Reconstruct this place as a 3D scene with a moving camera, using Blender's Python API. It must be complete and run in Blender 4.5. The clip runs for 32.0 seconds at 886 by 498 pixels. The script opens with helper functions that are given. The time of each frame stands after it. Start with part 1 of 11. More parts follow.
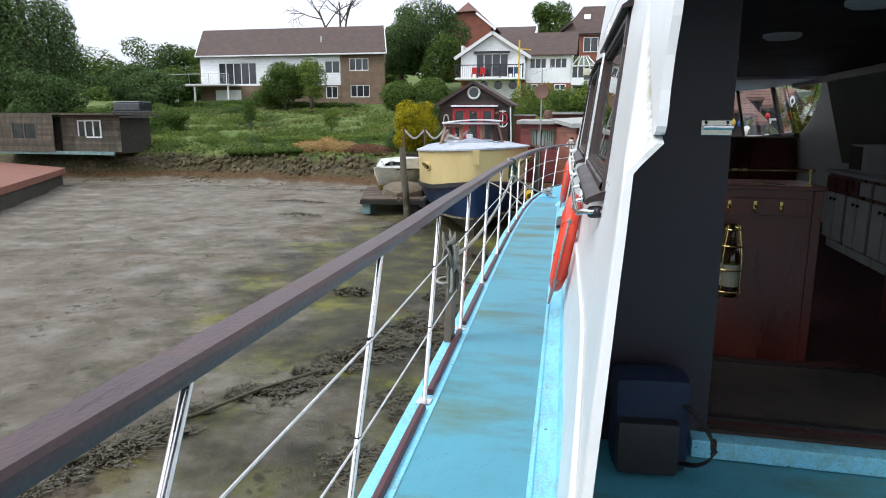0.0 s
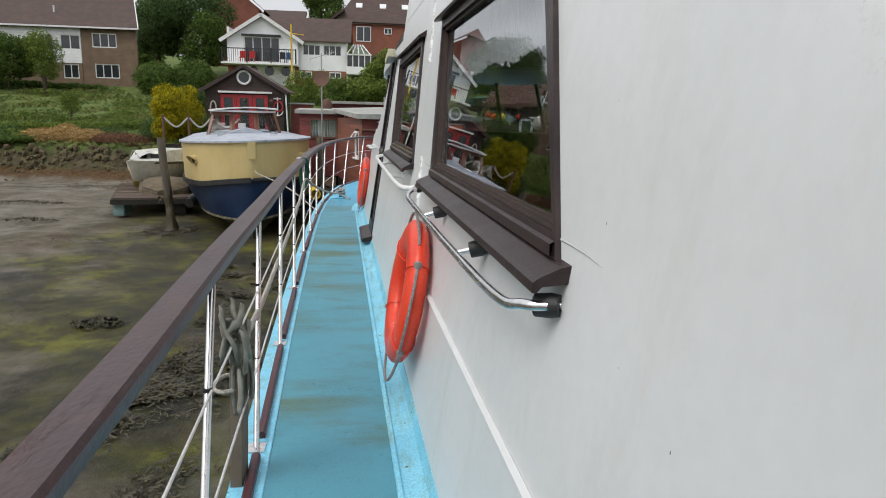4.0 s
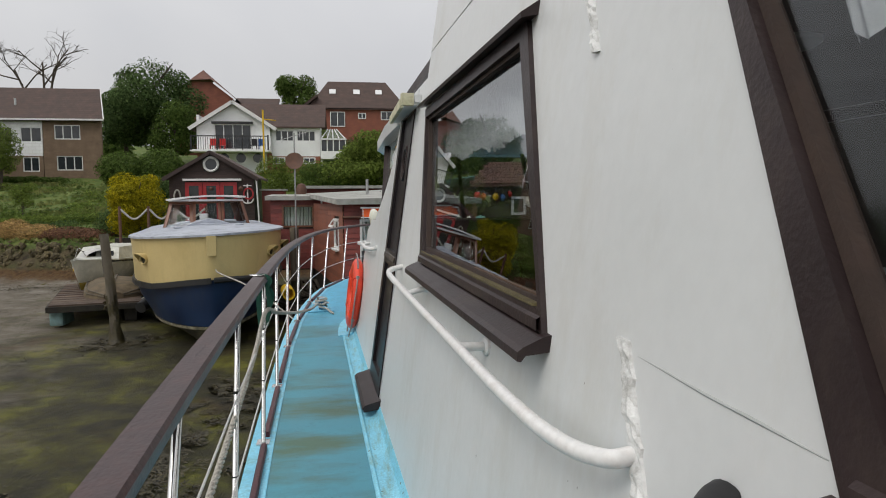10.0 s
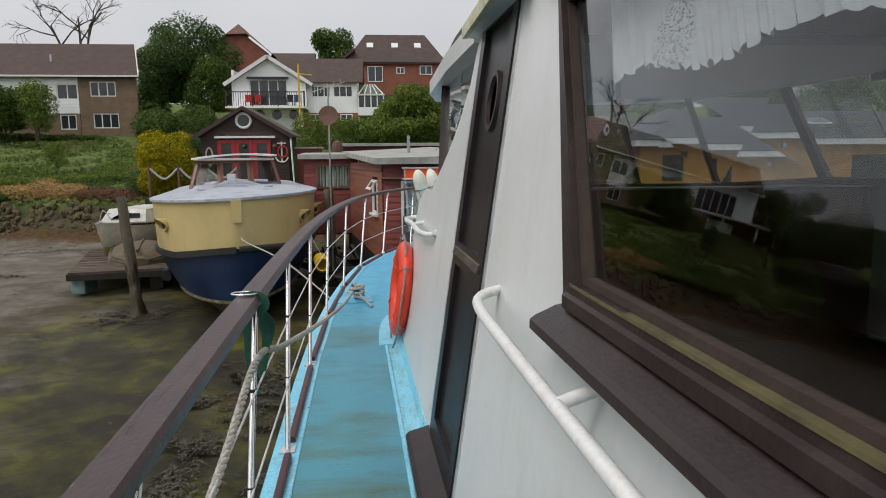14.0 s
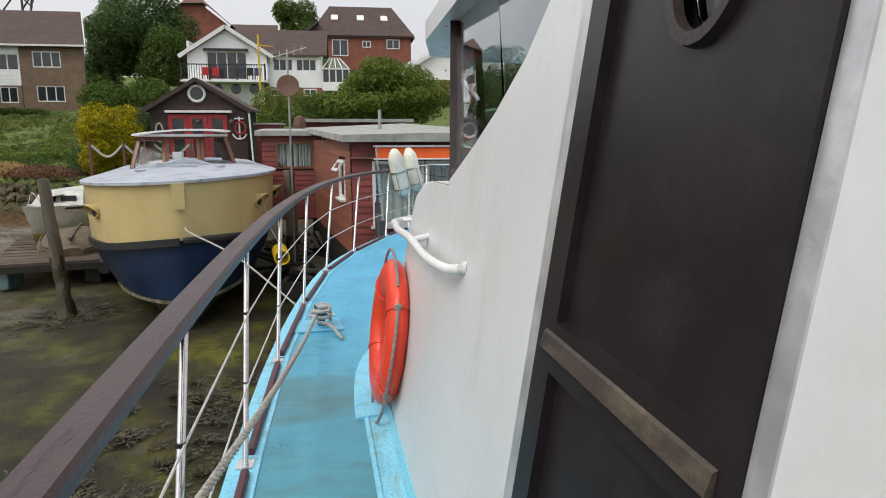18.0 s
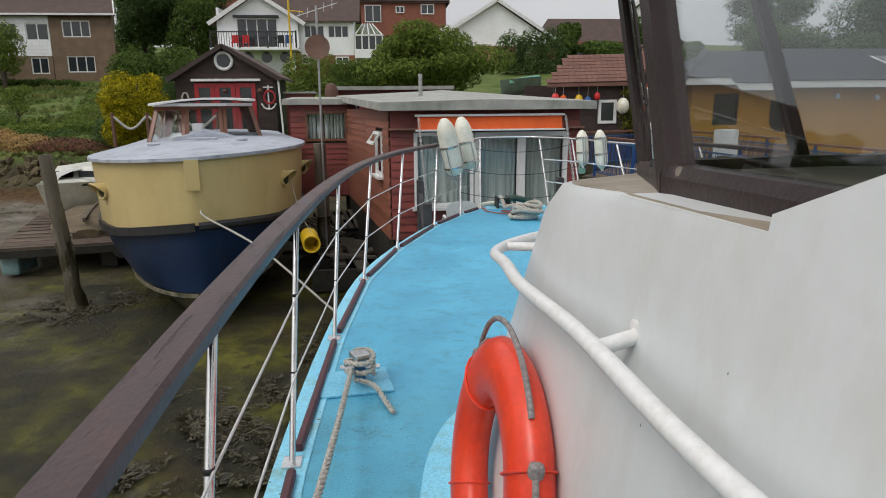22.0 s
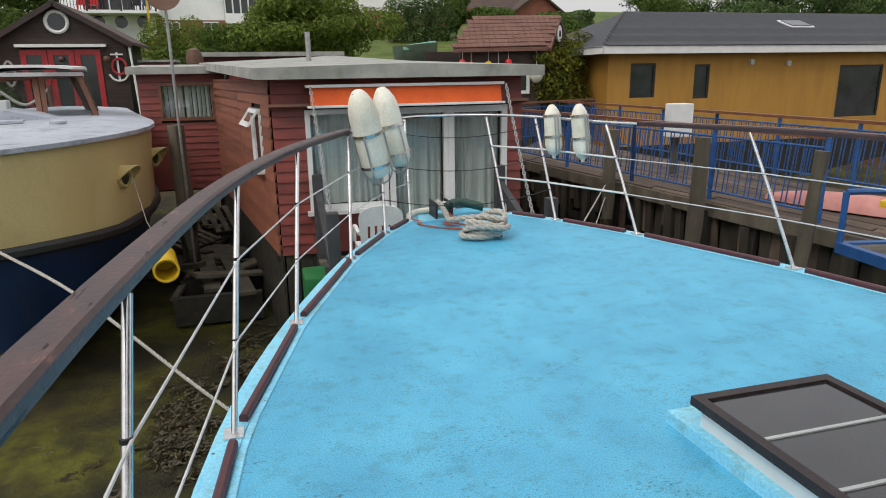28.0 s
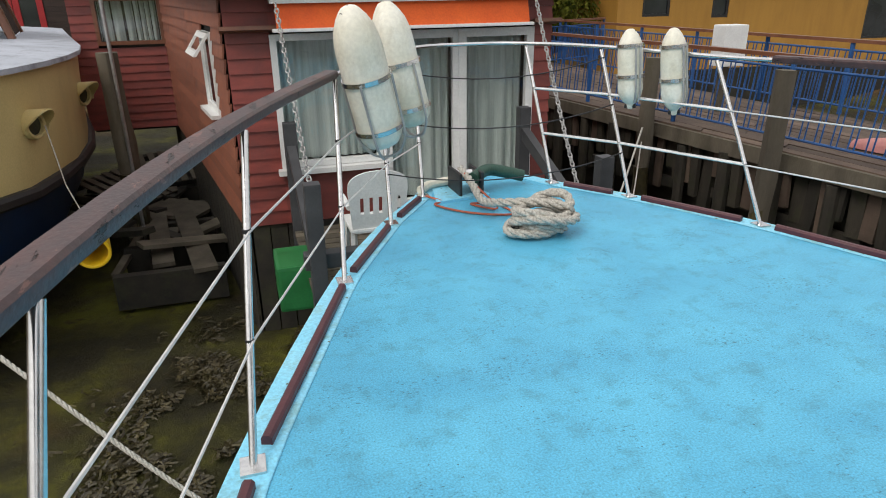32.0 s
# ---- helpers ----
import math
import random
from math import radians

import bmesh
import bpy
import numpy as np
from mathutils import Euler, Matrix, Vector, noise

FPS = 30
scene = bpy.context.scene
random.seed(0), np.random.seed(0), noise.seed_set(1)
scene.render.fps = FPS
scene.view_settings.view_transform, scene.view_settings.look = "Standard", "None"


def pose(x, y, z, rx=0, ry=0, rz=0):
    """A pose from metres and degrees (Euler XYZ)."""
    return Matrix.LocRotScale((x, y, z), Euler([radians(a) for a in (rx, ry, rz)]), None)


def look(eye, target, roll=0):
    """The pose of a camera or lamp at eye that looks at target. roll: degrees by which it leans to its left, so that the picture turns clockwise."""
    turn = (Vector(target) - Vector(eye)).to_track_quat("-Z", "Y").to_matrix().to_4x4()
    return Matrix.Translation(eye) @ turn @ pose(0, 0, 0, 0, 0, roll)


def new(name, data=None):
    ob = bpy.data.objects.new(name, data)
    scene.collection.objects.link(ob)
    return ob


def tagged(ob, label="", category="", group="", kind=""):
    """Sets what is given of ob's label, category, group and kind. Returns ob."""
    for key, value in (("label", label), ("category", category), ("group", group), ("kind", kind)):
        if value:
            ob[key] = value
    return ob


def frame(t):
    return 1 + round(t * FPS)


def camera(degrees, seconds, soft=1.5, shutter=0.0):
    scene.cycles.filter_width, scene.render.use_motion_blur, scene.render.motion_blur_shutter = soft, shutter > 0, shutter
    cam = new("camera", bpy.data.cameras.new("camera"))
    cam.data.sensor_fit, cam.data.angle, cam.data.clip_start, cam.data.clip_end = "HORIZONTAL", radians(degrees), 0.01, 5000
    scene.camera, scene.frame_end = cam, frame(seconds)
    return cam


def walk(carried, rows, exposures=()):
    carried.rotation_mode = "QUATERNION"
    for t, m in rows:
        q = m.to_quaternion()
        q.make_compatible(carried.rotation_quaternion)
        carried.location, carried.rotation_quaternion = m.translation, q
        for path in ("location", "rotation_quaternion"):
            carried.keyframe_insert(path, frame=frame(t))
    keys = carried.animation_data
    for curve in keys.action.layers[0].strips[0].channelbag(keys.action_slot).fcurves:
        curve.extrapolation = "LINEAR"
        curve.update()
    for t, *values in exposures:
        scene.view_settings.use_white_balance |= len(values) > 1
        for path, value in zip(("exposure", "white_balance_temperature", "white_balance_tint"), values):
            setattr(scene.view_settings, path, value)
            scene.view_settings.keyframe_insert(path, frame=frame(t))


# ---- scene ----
cam = camera(68.1, 32.0, soft=1.0)
PATH = [
    (0, (-1.108, -1.640, 1.381), (-1.543, 0.276, 1.008), 0.3),
    (0.5, (-1.232, -1.485, 1.382), (-1.345, 0.474, 0.995), 1.6),
    (1, (-1.374, -1.269, 1.398), (-1.216, 0.676, 0.955), 0.2),
    (1.5, (-1.410, -1.053, 1.382), (-1.222, 0.888, 0.943), 0.2),
    (2, (-1.447, -0.890, 1.388), (-1.229, 1.060, 1.004), -0.2),
    (2.5, (-1.470, -0.707, 1.391), (-1.199, 1.239, 1.020), 0.6),
    (4.5, (-1.482, 0.223, 1.402), (-1.289, 2.174, 1.004), 1.8),
    (5, (-1.519, 0.477, 1.396), (-1.382, 2.436, 1.015), 1.1),
    (5.5, (-1.524, 0.703, 1.415), (-1.396, 2.665, 1.053), -1.4),
    (6, (-1.523, 0.989, 1.418), (-1.452, 2.968, 1.141), 0.5),
    (6.5, (-1.540, 1.217, 1.415), (-1.487, 3.197, 1.138), 0.8),
    (7, (-1.575, 1.480, 1.423), (-1.430, 3.464, 1.216), 2.6),
    (7.5, (-1.592, 1.667, 1.440), (-1.325, 3.638, 1.235), 0.8),
    (8, (-1.565, 1.938, 1.447), (-1.279, 3.909, 1.278), 1.1),
    (8.5, (-1.567, 2.159, 1.446), (-1.333, 4.138, 1.274), 2.0),
    (9, (-1.606, 2.417, 1.438), (-1.341, 4.393, 1.278), 2.3),
    (9.5, (-1.642, 2.614, 1.435), (-1.367, 4.590, 1.306), 0.9),
    (10, (-1.652, 2.851, 1.418), (-1.352, 4.823, 1.266), -0.4),
    (10.5, (-1.662, 3.110, 1.443), (-1.366, 5.085, 1.344), 0.2),
    (11, (-1.690, 3.292, 1.430), (-1.388, 5.263, 1.302), 1.1),
    (11.5, (-1.708, 3.536, 1.440), (-1.387, 5.500, 1.245), 0.3),
    (12, (-1.698, 3.754, 1.429), (-1.395, 5.716, 1.178), 0.2),
    (12.5, (-1.670, 4.014, 1.438), (-1.491, 5.992, 1.205), 0.9),
    (13, (-1.672, 4.218, 1.435), (-1.485, 6.192, 1.175), 0.4),
    (13.5, (-1.684, 4.469, 1.445), (-1.487, 6.441, 1.175), -0.2),
    (15.5, (-1.675, 5.395, 1.429), (-1.527, 7.362, 1.093), -0.9),
    (16, (-1.696, 5.563, 1.439), (-1.481, 7.520, 1.086), -0.8),
    (16.5, (-1.689, 5.801, 1.420), (-1.439, 7.755, 1.077), -1.0),
    (17, (-1.689, 6.019, 1.434), (-1.448, 7.979, 1.117), -1.6),
    (17.5, (-1.719, 6.199, 1.415), (-1.481, 8.157, 1.083), -0.9),
    (18, (-1.734, 6.499, 1.421), (-1.449, 8.449, 1.079), -0.1),
    (18.5, (-1.751, 6.643, 1.415), (-1.452, 8.581, 1.018), -0.1),
    (19, (-1.734, 6.894, 1.411), (-1.539, 8.842, 1.007), -1.1),
    (19.5, (-1.741, 7.093, 1.400), (-1.627, 9.038, 0.951), -0.6),
    (20, (-1.774, 7.334, 1.391), (-1.615, 9.271, 0.920), 0.9),
    (20.5, (-1.799, 7.542, 1.398), (-1.600, 9.473, 0.917), -0.8),
    (21, (-1.805, 7.770, 1.388), (-1.600, 9.705, 0.924), -0.4),
    (21.5, (-1.810, 7.990, 1.405), (-1.635, 9.938, 0.982), 0.2),
    (22, (-1.821, 8.209, 1.388), (-1.636, 10.153, 0.958), -0.5),
    (22.5, (-1.831, 8.486, 1.399), (-1.591, 10.423, 0.965), -1.3),
    (23, (-1.825, 8.672, 1.411), (-1.502, 10.584, 0.920), -0.8),
    (23.5, (-1.795, 8.932, 1.396), (-1.472, 10.846, 0.913), -0.3),
    (24, (-1.840, 9.215, 1.348), (-1.500, 11.126, 0.865), -0.9),
    (24.5, (-1.895, 9.445, 1.334), (-1.427, 11.323, 0.829), -0.8),
    (25, (-1.936, 9.630, 1.320), (-1.409, 11.473, 0.751), -0.2),
    (25.5, (-1.880, 9.850, 1.314), (-1.378, 11.693, 0.721), -0.2),
    (27.5, (-1.827, 10.749, 1.317), (-1.293, 12.590, 0.746), -0.9),
    (28, (-1.782, 10.997, 1.334), (-1.274, 12.862, 0.818), -0.9),
    (28.5, (-1.791, 11.240, 1.308), (-1.266, 13.093, 0.772), 0.7),
    (29, (-1.793, 11.488, 1.315), (-1.190, 13.301, 0.725), 0.8),
    (29.5, (-1.746, 11.664, 1.297), (-1.157, 13.458, 0.638), 0.4),
    (30, (-1.685, 11.922, 1.298), (-1.195, 13.746, 0.637), 0.7),
    (30.5, (-1.677, 12.153, 1.281), (-1.174, 13.967, 0.606), 0.5),
    (31, (-1.696, 12.427, 1.296), (-1.174, 14.230, 0.609), -0.8),
    (31.5, (-1.654, 12.630, 1.285), (-1.117, 14.417, 0.565), -0.9),
    (32, (-1.592, 12.877, 1.290), (-1.046, 14.655, 0.555), -0.8),
]
walk(cam, [(t, look(eye, target, roll)) for t, eye, target, roll in PATH],
     exposures=[(0.0, 0.92, 5950, 10), (1.0, 0.40, 5750, 10), (2.0, 0.40, 6050, 10), (5.0, 0.34, 6450, 10), (6.0, 0.44, 6500, 10), (8.5, 0.10, 6600, 10), (13.0, 0.08, 6500, 10), (16.0, 0.36, 6500, 10), (18.0, 0.42, 6500, 10), (20.0, 0.35, 6500, 10), (23.0, 0.05, 6500, 10), (25.0, 0.0, 6500, 10), (28.0, 0.28, 6600, 10), (32.0, 0.34, 6700, 10)])

# ---- world and light: overcast, high soft sun behind the camera's left ----
world = bpy.data.worlds.new("overcast_sky")
scene.world = world
world.use_nodes = True
wn, wl = world.node_tree.nodes, world.node_tree.links
sky = wn.new("ShaderNodeTexSky")
sky.sky_type = "NISHITA"
sky.sun_disc = False
sky.sun_elevation, sky.sun_rotation = radians(50), radians(236)
sky.air_density, sky.dust_density, sky.ozone_density = 1.6, 5.0, 1.0
grey = wn.new("ShaderNodeHueSaturation")
grey.inputs["Saturation"].default_value = 0.34
wl.new(sky.outputs[0], grey.inputs["Color"])
cloud_at = wn.new("ShaderNodeTexCoord")
cloud = wn.new("ShaderNodeTexNoise")
cloud.inputs["Scale"].default_value, cloud.inputs["Detail"].default_value, cloud.inputs["Distortion"].default_value = 2.2, 5.0, 0.4
wl.new(cloud_at.outputs["Generated"], cloud.inputs["Vector"])
cover = wn.new("ShaderNodeValToRGB")
cover.color_ramp.elements[0].position, cover.color_ramp.elements[1].position = 0.3, 0.72
cover.color_ramp.elements[0].color, cover.color_ramp.elements[1].color = (0.80, 0.81, 0.86, 1), (1.0, 1.0, 1.02, 1)
wl.new(cloud.outputs["Fac"], cover.inputs["Fac"])
lift = wn.new("ShaderNodeVectorMath")
lift.operation = "SCALE"
# an overcast sky is brightest overhead
height = wn.new("ShaderNodeSeparateXYZ")
wl.new(cloud_at.outputs["Generated"], height.inputs[0])
zenith = wn.new("ShaderNodeMapRange")
zenith.inputs["From Min"].default_value, zenith.inputs["From Max"].default_value = 0.0, 1.0
zenith.inputs["To Min"].default_value, zenith.inputs["To Max"].default_value = 4.85, 8.3
wl.new(height.outputs["Z"], zenith.inputs["Value"])
wl.new(zenith.outputs[0], lift.inputs["Scale"])
wl.new(cover.outputs["Color"], lift.inputs[0])
veil = wn.new("ShaderNodeMix")
veil.data_type = "RGBA"
veil.inputs["Factor"].default_value = 0.75
wl.new(grey.outputs[0], veil.inputs["A"])
wl.new(lift.outputs[0], veil.inputs["B"])
wl.new(veil.outputs["Result"], wn["Background"].inputs["Color"])
wn["Background"].inputs["Strength"].default_value = 0.135
sun = new("sun", bpy.data.lights.new("sun", "SUN"))
sun.data.energy, sun.data.angle, sun.data.color = 0.85, radians(25), (1.0, 0.96, 0.9)
sun.matrix_world = look((0, 0, 0), (0.75, 0.5, -1.1))


# ---- materials ----
def tree_of(name):
    m = bpy.data.materials.new(name)
    m.use_nodes = True
    nt = m.node_tree
    return m, nt.nodes, nt.links, nt.nodes["Principled BSDF"]


def surf(name, a, b, scale=6.0, rough=0.6, bump=0.15, metal=0.0, fine=60.0, dirt=None, dirt_amount=0.5, dirt_scale=1.2,
         dirt_stretch=(1, 1, 1), stretch=(1, 1, 1), island=0.0, spec=0.5, depth=0.01, coat=0.0, specks=None, grain=0.07):
    """Two-tone surface with a broad and a fine grain, optional stains, and bump."""
    m, n, l, p = tree_of(name)
    co = n.new("ShaderNodeTexCoord")
    mp = n.new("ShaderNodeMapping")
    mp.inputs["Scale"].default_value = stretch
    l.new(co.outputs["Object"], mp.inputs["Vector"])
    big = n.new("ShaderNodeTexNoise")
    big.inputs["Scale"].default_value, big.inputs["Detail"].default_value = scale, 6.0
    l.new(mp.outputs[0], big.inputs["Vector"])
    ramp = n.new("ShaderNodeValToRGB")
    ramp.color_ramp.elements[0].position, ramp.color_ramp.elements[1].position = 0.32, 0.68
    ramp.color_ramp.elements[0].color, ramp.color_ramp.elements[1].color = (*a, 1), (*b, 1)
    l.new(big.outputs["Fac"], ramp.inputs["Fac"])
    colour = ramp.outputs["Color"]
    small = n.new("ShaderNodeTexNoise")
    small.inputs["Scale"].default_value, small.inputs["Detail"].default_value = fine, 4.0
    l.new(mp.outputs[0], small.inputs["Vector"])
    if dirt:
        mp2 = n.new("ShaderNodeMapping")
        mp2.inputs["Scale"].default_value = dirt_stretch
        l.new(co.outputs["Object"], mp2.inputs["Vector"])
        d = n.new("ShaderNodeTexNoise")
        d.inputs["Scale"].default_value, d.inputs["Detail"].default_value, d.inputs["Roughness"].default_value = dirt_scale, 9.0, 0.72
        l.new(mp2.outputs[0], d.inputs["Vector"])
        dr = n.new("ShaderNodeValToRGB")
        dr.color_ramp.elements[0].position, dr.color_ramp.elements[1].position = 0.5, 0.75
        dr.color_ramp.elements[1].color = (dirt_amount, dirt_amount, dirt_amount, 1)
        dr.color_ramp.elements[0].color = (0, 0, 0, 1)
        l.new(d.outputs["Fac"], dr.inputs["Fac"])
        mix = n.new("ShaderNodeMix")
        mix.data_type = "RGBA"
        mix.inputs["B"].default_value = (*dirt, 1)
        l.new(dr.outputs["Color"], mix.inputs["Factor"])
        l.new(colour, mix.inputs["A"])
        colour = mix.outputs["Result"]
    if grain:
        gr = n.new("ShaderNodeMapRange")
        gr.inputs["From Min"].default_value, gr.inputs["From Max"].default_value = 0.3, 0.7
        gr.inputs["To Min"].default_value, gr.inputs["To Max"].default_value = 1 - grain, 1 + grain
        l.new(small.outputs["Fac"], gr.inputs["Value"])
        gh = n.new("ShaderNodeHueSaturation")
        l.new(gr.outputs[0], gh.inputs["Value"])
        l.new(colour, gh.inputs["Color"])
        colour = gh.outputs["Color"]
    if specks:
        # scattered small marks: (size scale, stretch, colour, share, radius)
        sc, stv, scol, share, rad = specks
        mp3 = n.new("ShaderNodeMapping")
        mp3.inputs["Scale"].default_value = stv
        l.new(co.outputs["Object"], mp3.inputs["Vector"])
        wob = n.new("ShaderNodeTexNoise")
        wob.inputs["Scale"].default_value = sc * 1.5
        l.new(mp3.outputs[0], wob.inputs["Vector"])
        vo = n.new("ShaderNodeTexVoronoi")
        vo.inputs["Scale"].default_value = sc
        l.new(mp3.outputs[0], vo.inputs["Vector"])
        dsum = n.new("ShaderNodeMath")
        dsum.operation = "MULTIPLY_ADD"
        dsum.inputs[1].default_value = 0.35
        l.new(wob.outputs["Fac"], dsum.inputs[0])
        l.new(vo.outputs["Distance"], dsum.inputs[2])
        inside = n.new("ShaderNodeMath")
        inside.operation = "LESS_THAN"
        inside.inputs[1].default_value = rad + 0.17
        l.new(dsum.outputs[0], inside.inputs[0])
        sx = n.new("ShaderNodeSeparateColor")
        l.new(vo.outputs["Color"], sx.inputs[0])
        pick = n.new("ShaderNodeMath")
        pick.operation = "LESS_THAN"
        crowd = n.new("ShaderNodeMapRange")
        crowd.inputs["From Min"].default_value, crowd.inputs["From Max"].default_value = 0.40, 0.66
        crowd.inputs["To Min"].default_value, crowd.inputs["To Max"].default_value = share * 0.3, share * 2.2
        l.new(big.outputs["Fac"], crowd.inputs["Value"])
        l.new(crowd.outputs[0], pick.inputs[1])
        l.new(sx.outputs[0], pick.inputs[0])
        both = n.new("ShaderNodeMath")
        both.operation = "MULTIPLY"
        l.new(inside.outputs[0], both.inputs[0])
        l.new(pick.outputs[0], both.inputs[1])
        m3 = n.new("ShaderNodeMix")
        m3.data_type = "RGBA"
        m3.inputs["B"].default_value = (*scol, 1)
        l.new(both.outputs[0], m3.inputs["Factor"])
        l.new(colour, m3.inputs["A"])
        colour = m3.outputs["Result"]
    if island:
        oi = n.new("ShaderNodeObjectInfo")
        geo = n.new("ShaderNodeNewGeometry")
        add = n.new("ShaderNodeMath")
        add.operation = "ADD"
        l.new(oi.outputs["Random"], add.inputs[0])
        l.new(geo.outputs["Random Per Island"], add.inputs[1])
        fr = n.new("ShaderNodeMath")
        fr.operation = "FRACT"
        l.new(add.outputs[0], fr.inputs[0])
        mr = n.new("ShaderNodeMapRange")
        mr.inputs["To Min"].default_value, mr.inputs["To Max"].default_value = 1 - island, 1 + island
        l.new(fr.outputs[0], mr.inputs["Value"])
        hs = n.new("ShaderNodeHueSaturation")
        l.new(mr.outputs[0], hs.inputs["Value"])
        l.new(colour, hs.inputs["Color"])
        colour = hs.outputs["Color"]
    l.new(colour, p.inputs["Base Color"])
    rr = n.new("ShaderNodeMapRange")
    rr.inputs["To Min"].default_value, rr.inputs["To Max"].default_value = max(0.02, rough - 0.12), min(1, rough + 0.12)
    l.new(big.outputs["Fac"], rr.inputs["Value"])
    l.new(rr.outputs[0], p.inputs["Roughness"])
    p.inputs["Metallic"].default_value, p.inputs["Specular IOR Level"].default_value = metal, spec
    p.inputs["Coat Weight"].default_value = coat
    if bump:
        ad = n.new("ShaderNodeMath")
        ad.operation = "MULTIPLY_ADD"
        ad.inputs[1].default_value = 0.5
        l.new(small.outputs["Fac"], ad.inputs[0])
        l.new(big.outputs["Fac"], ad.inputs[2])
        bp = n.new("ShaderNodeBump")
        bp.inputs["Strength"].default_value, bp.inputs["Distance"].default_value = bump, depth
        l.new(ad.outputs[0], bp.inputs["Height"])
        l.new(bp.outputs[0], p.inputs["Normal"])
    return m


def glass_mat(name, tint=(0.9, 0.95, 0.95), ior=1.5, rough=0.0):
    m, n, l, p = tree_of(name)
    p.inputs["Base Color"].default_value = (*tint, 1)
    p.inputs["Transmission Weight"].default_value = 1.0
    p.inputs["Roughness"].default_value, p.inputs["IOR"].default_value = rough, ior
    return m


M = {}
M["deck"] = surf("blue_deck_paint", (0.068, 0.36, 0.56), (0.105, 0.46, 0.67), 2.6, 0.5, 0.35, dirt=(0.05, 0.16, 0.20), dirt_amount=0.6, dirt_scale=9.0, fine=150, grain=0.24, depth=0.004, specks=(38.0, (1, 1, 1), (0.035, 0.12, 0.15), 0.16, 0.08))


def stain_deck(m):
    """Green-brown slime bands across the side deck, and a duller tone aft."""
    n, l = m.node_tree.nodes, m.node_tree.links
    p = n["Principled BSDF"]
    src = p.inputs["Base Color"].links[0].from_socket
    co = n.new("ShaderNodeTexCoord")
    sep = n.new("ShaderNodeSeparateXYZ")
    l.new(co.outputs["Object"], sep.inputs[0])
    mp = n.new("ShaderNodeMapping")
    mp.inputs["Scale"].default_value = (0.55, 1.6, 1)
    l.new(co.outputs["Object"], mp.inputs["Vector"])
    t = n.new("ShaderNodeTexNoise")
    t.inputs["Scale"].default_value, t.inputs["Detail"].default_value, t.inputs["Roughness"].default_value = 1.15, 9.0, 0.62
    l.new(mp.outputs[0], t.inputs["Vector"])
    aft = n.new("ShaderNodeMapRange")
    aft.inputs["From Min"].default_value, aft.inputs["From Max"].default_value = 9.0, 11.5
    aft.inputs["To Min"].default_value, aft.inputs["To Max"].default_value = 1.0, 0.0
    l.new(sep.outputs["Y"], aft.inputs["Value"])
    r = n.new("ShaderNodeMapRange")
    r.inputs["From Min"].default_value, r.inputs["From Max"].default_value = 0.48, 0.64
    r.inputs["To Max"].default_value = 0.85
    l.new(t.outputs["Fac"], r.inputs["Value"])
    f = n.new("ShaderNodeMath")
    f.operation = "MULTIPLY"
    l.new(aft.outputs[0], f.inputs[0])
    l.new(r.outputs[0], f.inputs[1])
    dull = n.new("ShaderNodeMix")
    dull.data_type = "RGBA"
    dull.inputs["B"].default_value = (0.078, 0.27, 0.32, 1)
    half = n.new("ShaderNodeMath")
    half.operation = "MULTIPLY"
    half.inputs[1].default_value = 0.75
    l.new(aft.outputs[0], half.inputs[0])
    l.new(half.outputs[0], dull.inputs["Factor"])
    l.new(src, dull.inputs["A"])
    slime = n.new("ShaderNodeMix")
    slime.data_type = "RGBA"
    slime.inputs["B"].default_value = (0.092, 0.145, 0.075, 1)
    l.new(f.outputs[0], slime.inputs["Factor"])
    l.new(dull.outputs["Result"], slime.inputs["A"])
    # peppering of tiny dark grit, thicker in patches
    grit, patch = n.new("ShaderNodeTexNoise"), n.new("ShaderNodeTexNoise")
    grit.inputs["Scale"].default_value, grit.inputs["Detail"].default_value, grit.inputs["Roughness"].default_value = 75.0, 3.0, 0.7
    patch.inputs["Scale"].default_value, patch.inputs["Detail"].default_value, patch.inputs["Roughness"].default_value = 3.2, 7.0, 0.7
    wide = n.new("ShaderNodeMapping")
    wide.inputs["Scale"].default_value = (0.7, 1.3, 1)
    l.new(co.outputs["Object"], wide.inputs["Vector"])
    for t in (grit, patch):
        l.new(wide.outputs[0], t.inputs["Vector"])
    both = n.new("ShaderNodeMath")
    both.operation = "MULTIPLY_ADD"
    both.inputs[1].default_value = 0.55
    l.new(patch.outputs["Fac"], both.inputs[0])
    l.new(grit.outputs["Fac"], both.inputs[2])
    dots = n.new("ShaderNodeMapRange")
    dots.inputs["From Min"].default_value, dots.inputs["From Max"].default_value, dots.inputs["To Max"].default_value = 0.89, 0.98, 0.70
    l.new(both.outputs[0], dots.inputs["Value"])
    gritty = n.new("ShaderNodeMix")
    gritty.data_type = "RGBA"
    gritty.inputs["B"].default_value = (0.022, 0.085, 0.115, 1)
    l.new(dots.outputs[0], gritty.inputs["Factor"])
    l.new(slime.outputs["Result"], gritty.inputs["A"])
    l.new(gritty.outputs["Result"], p.inputs["Base Color"])


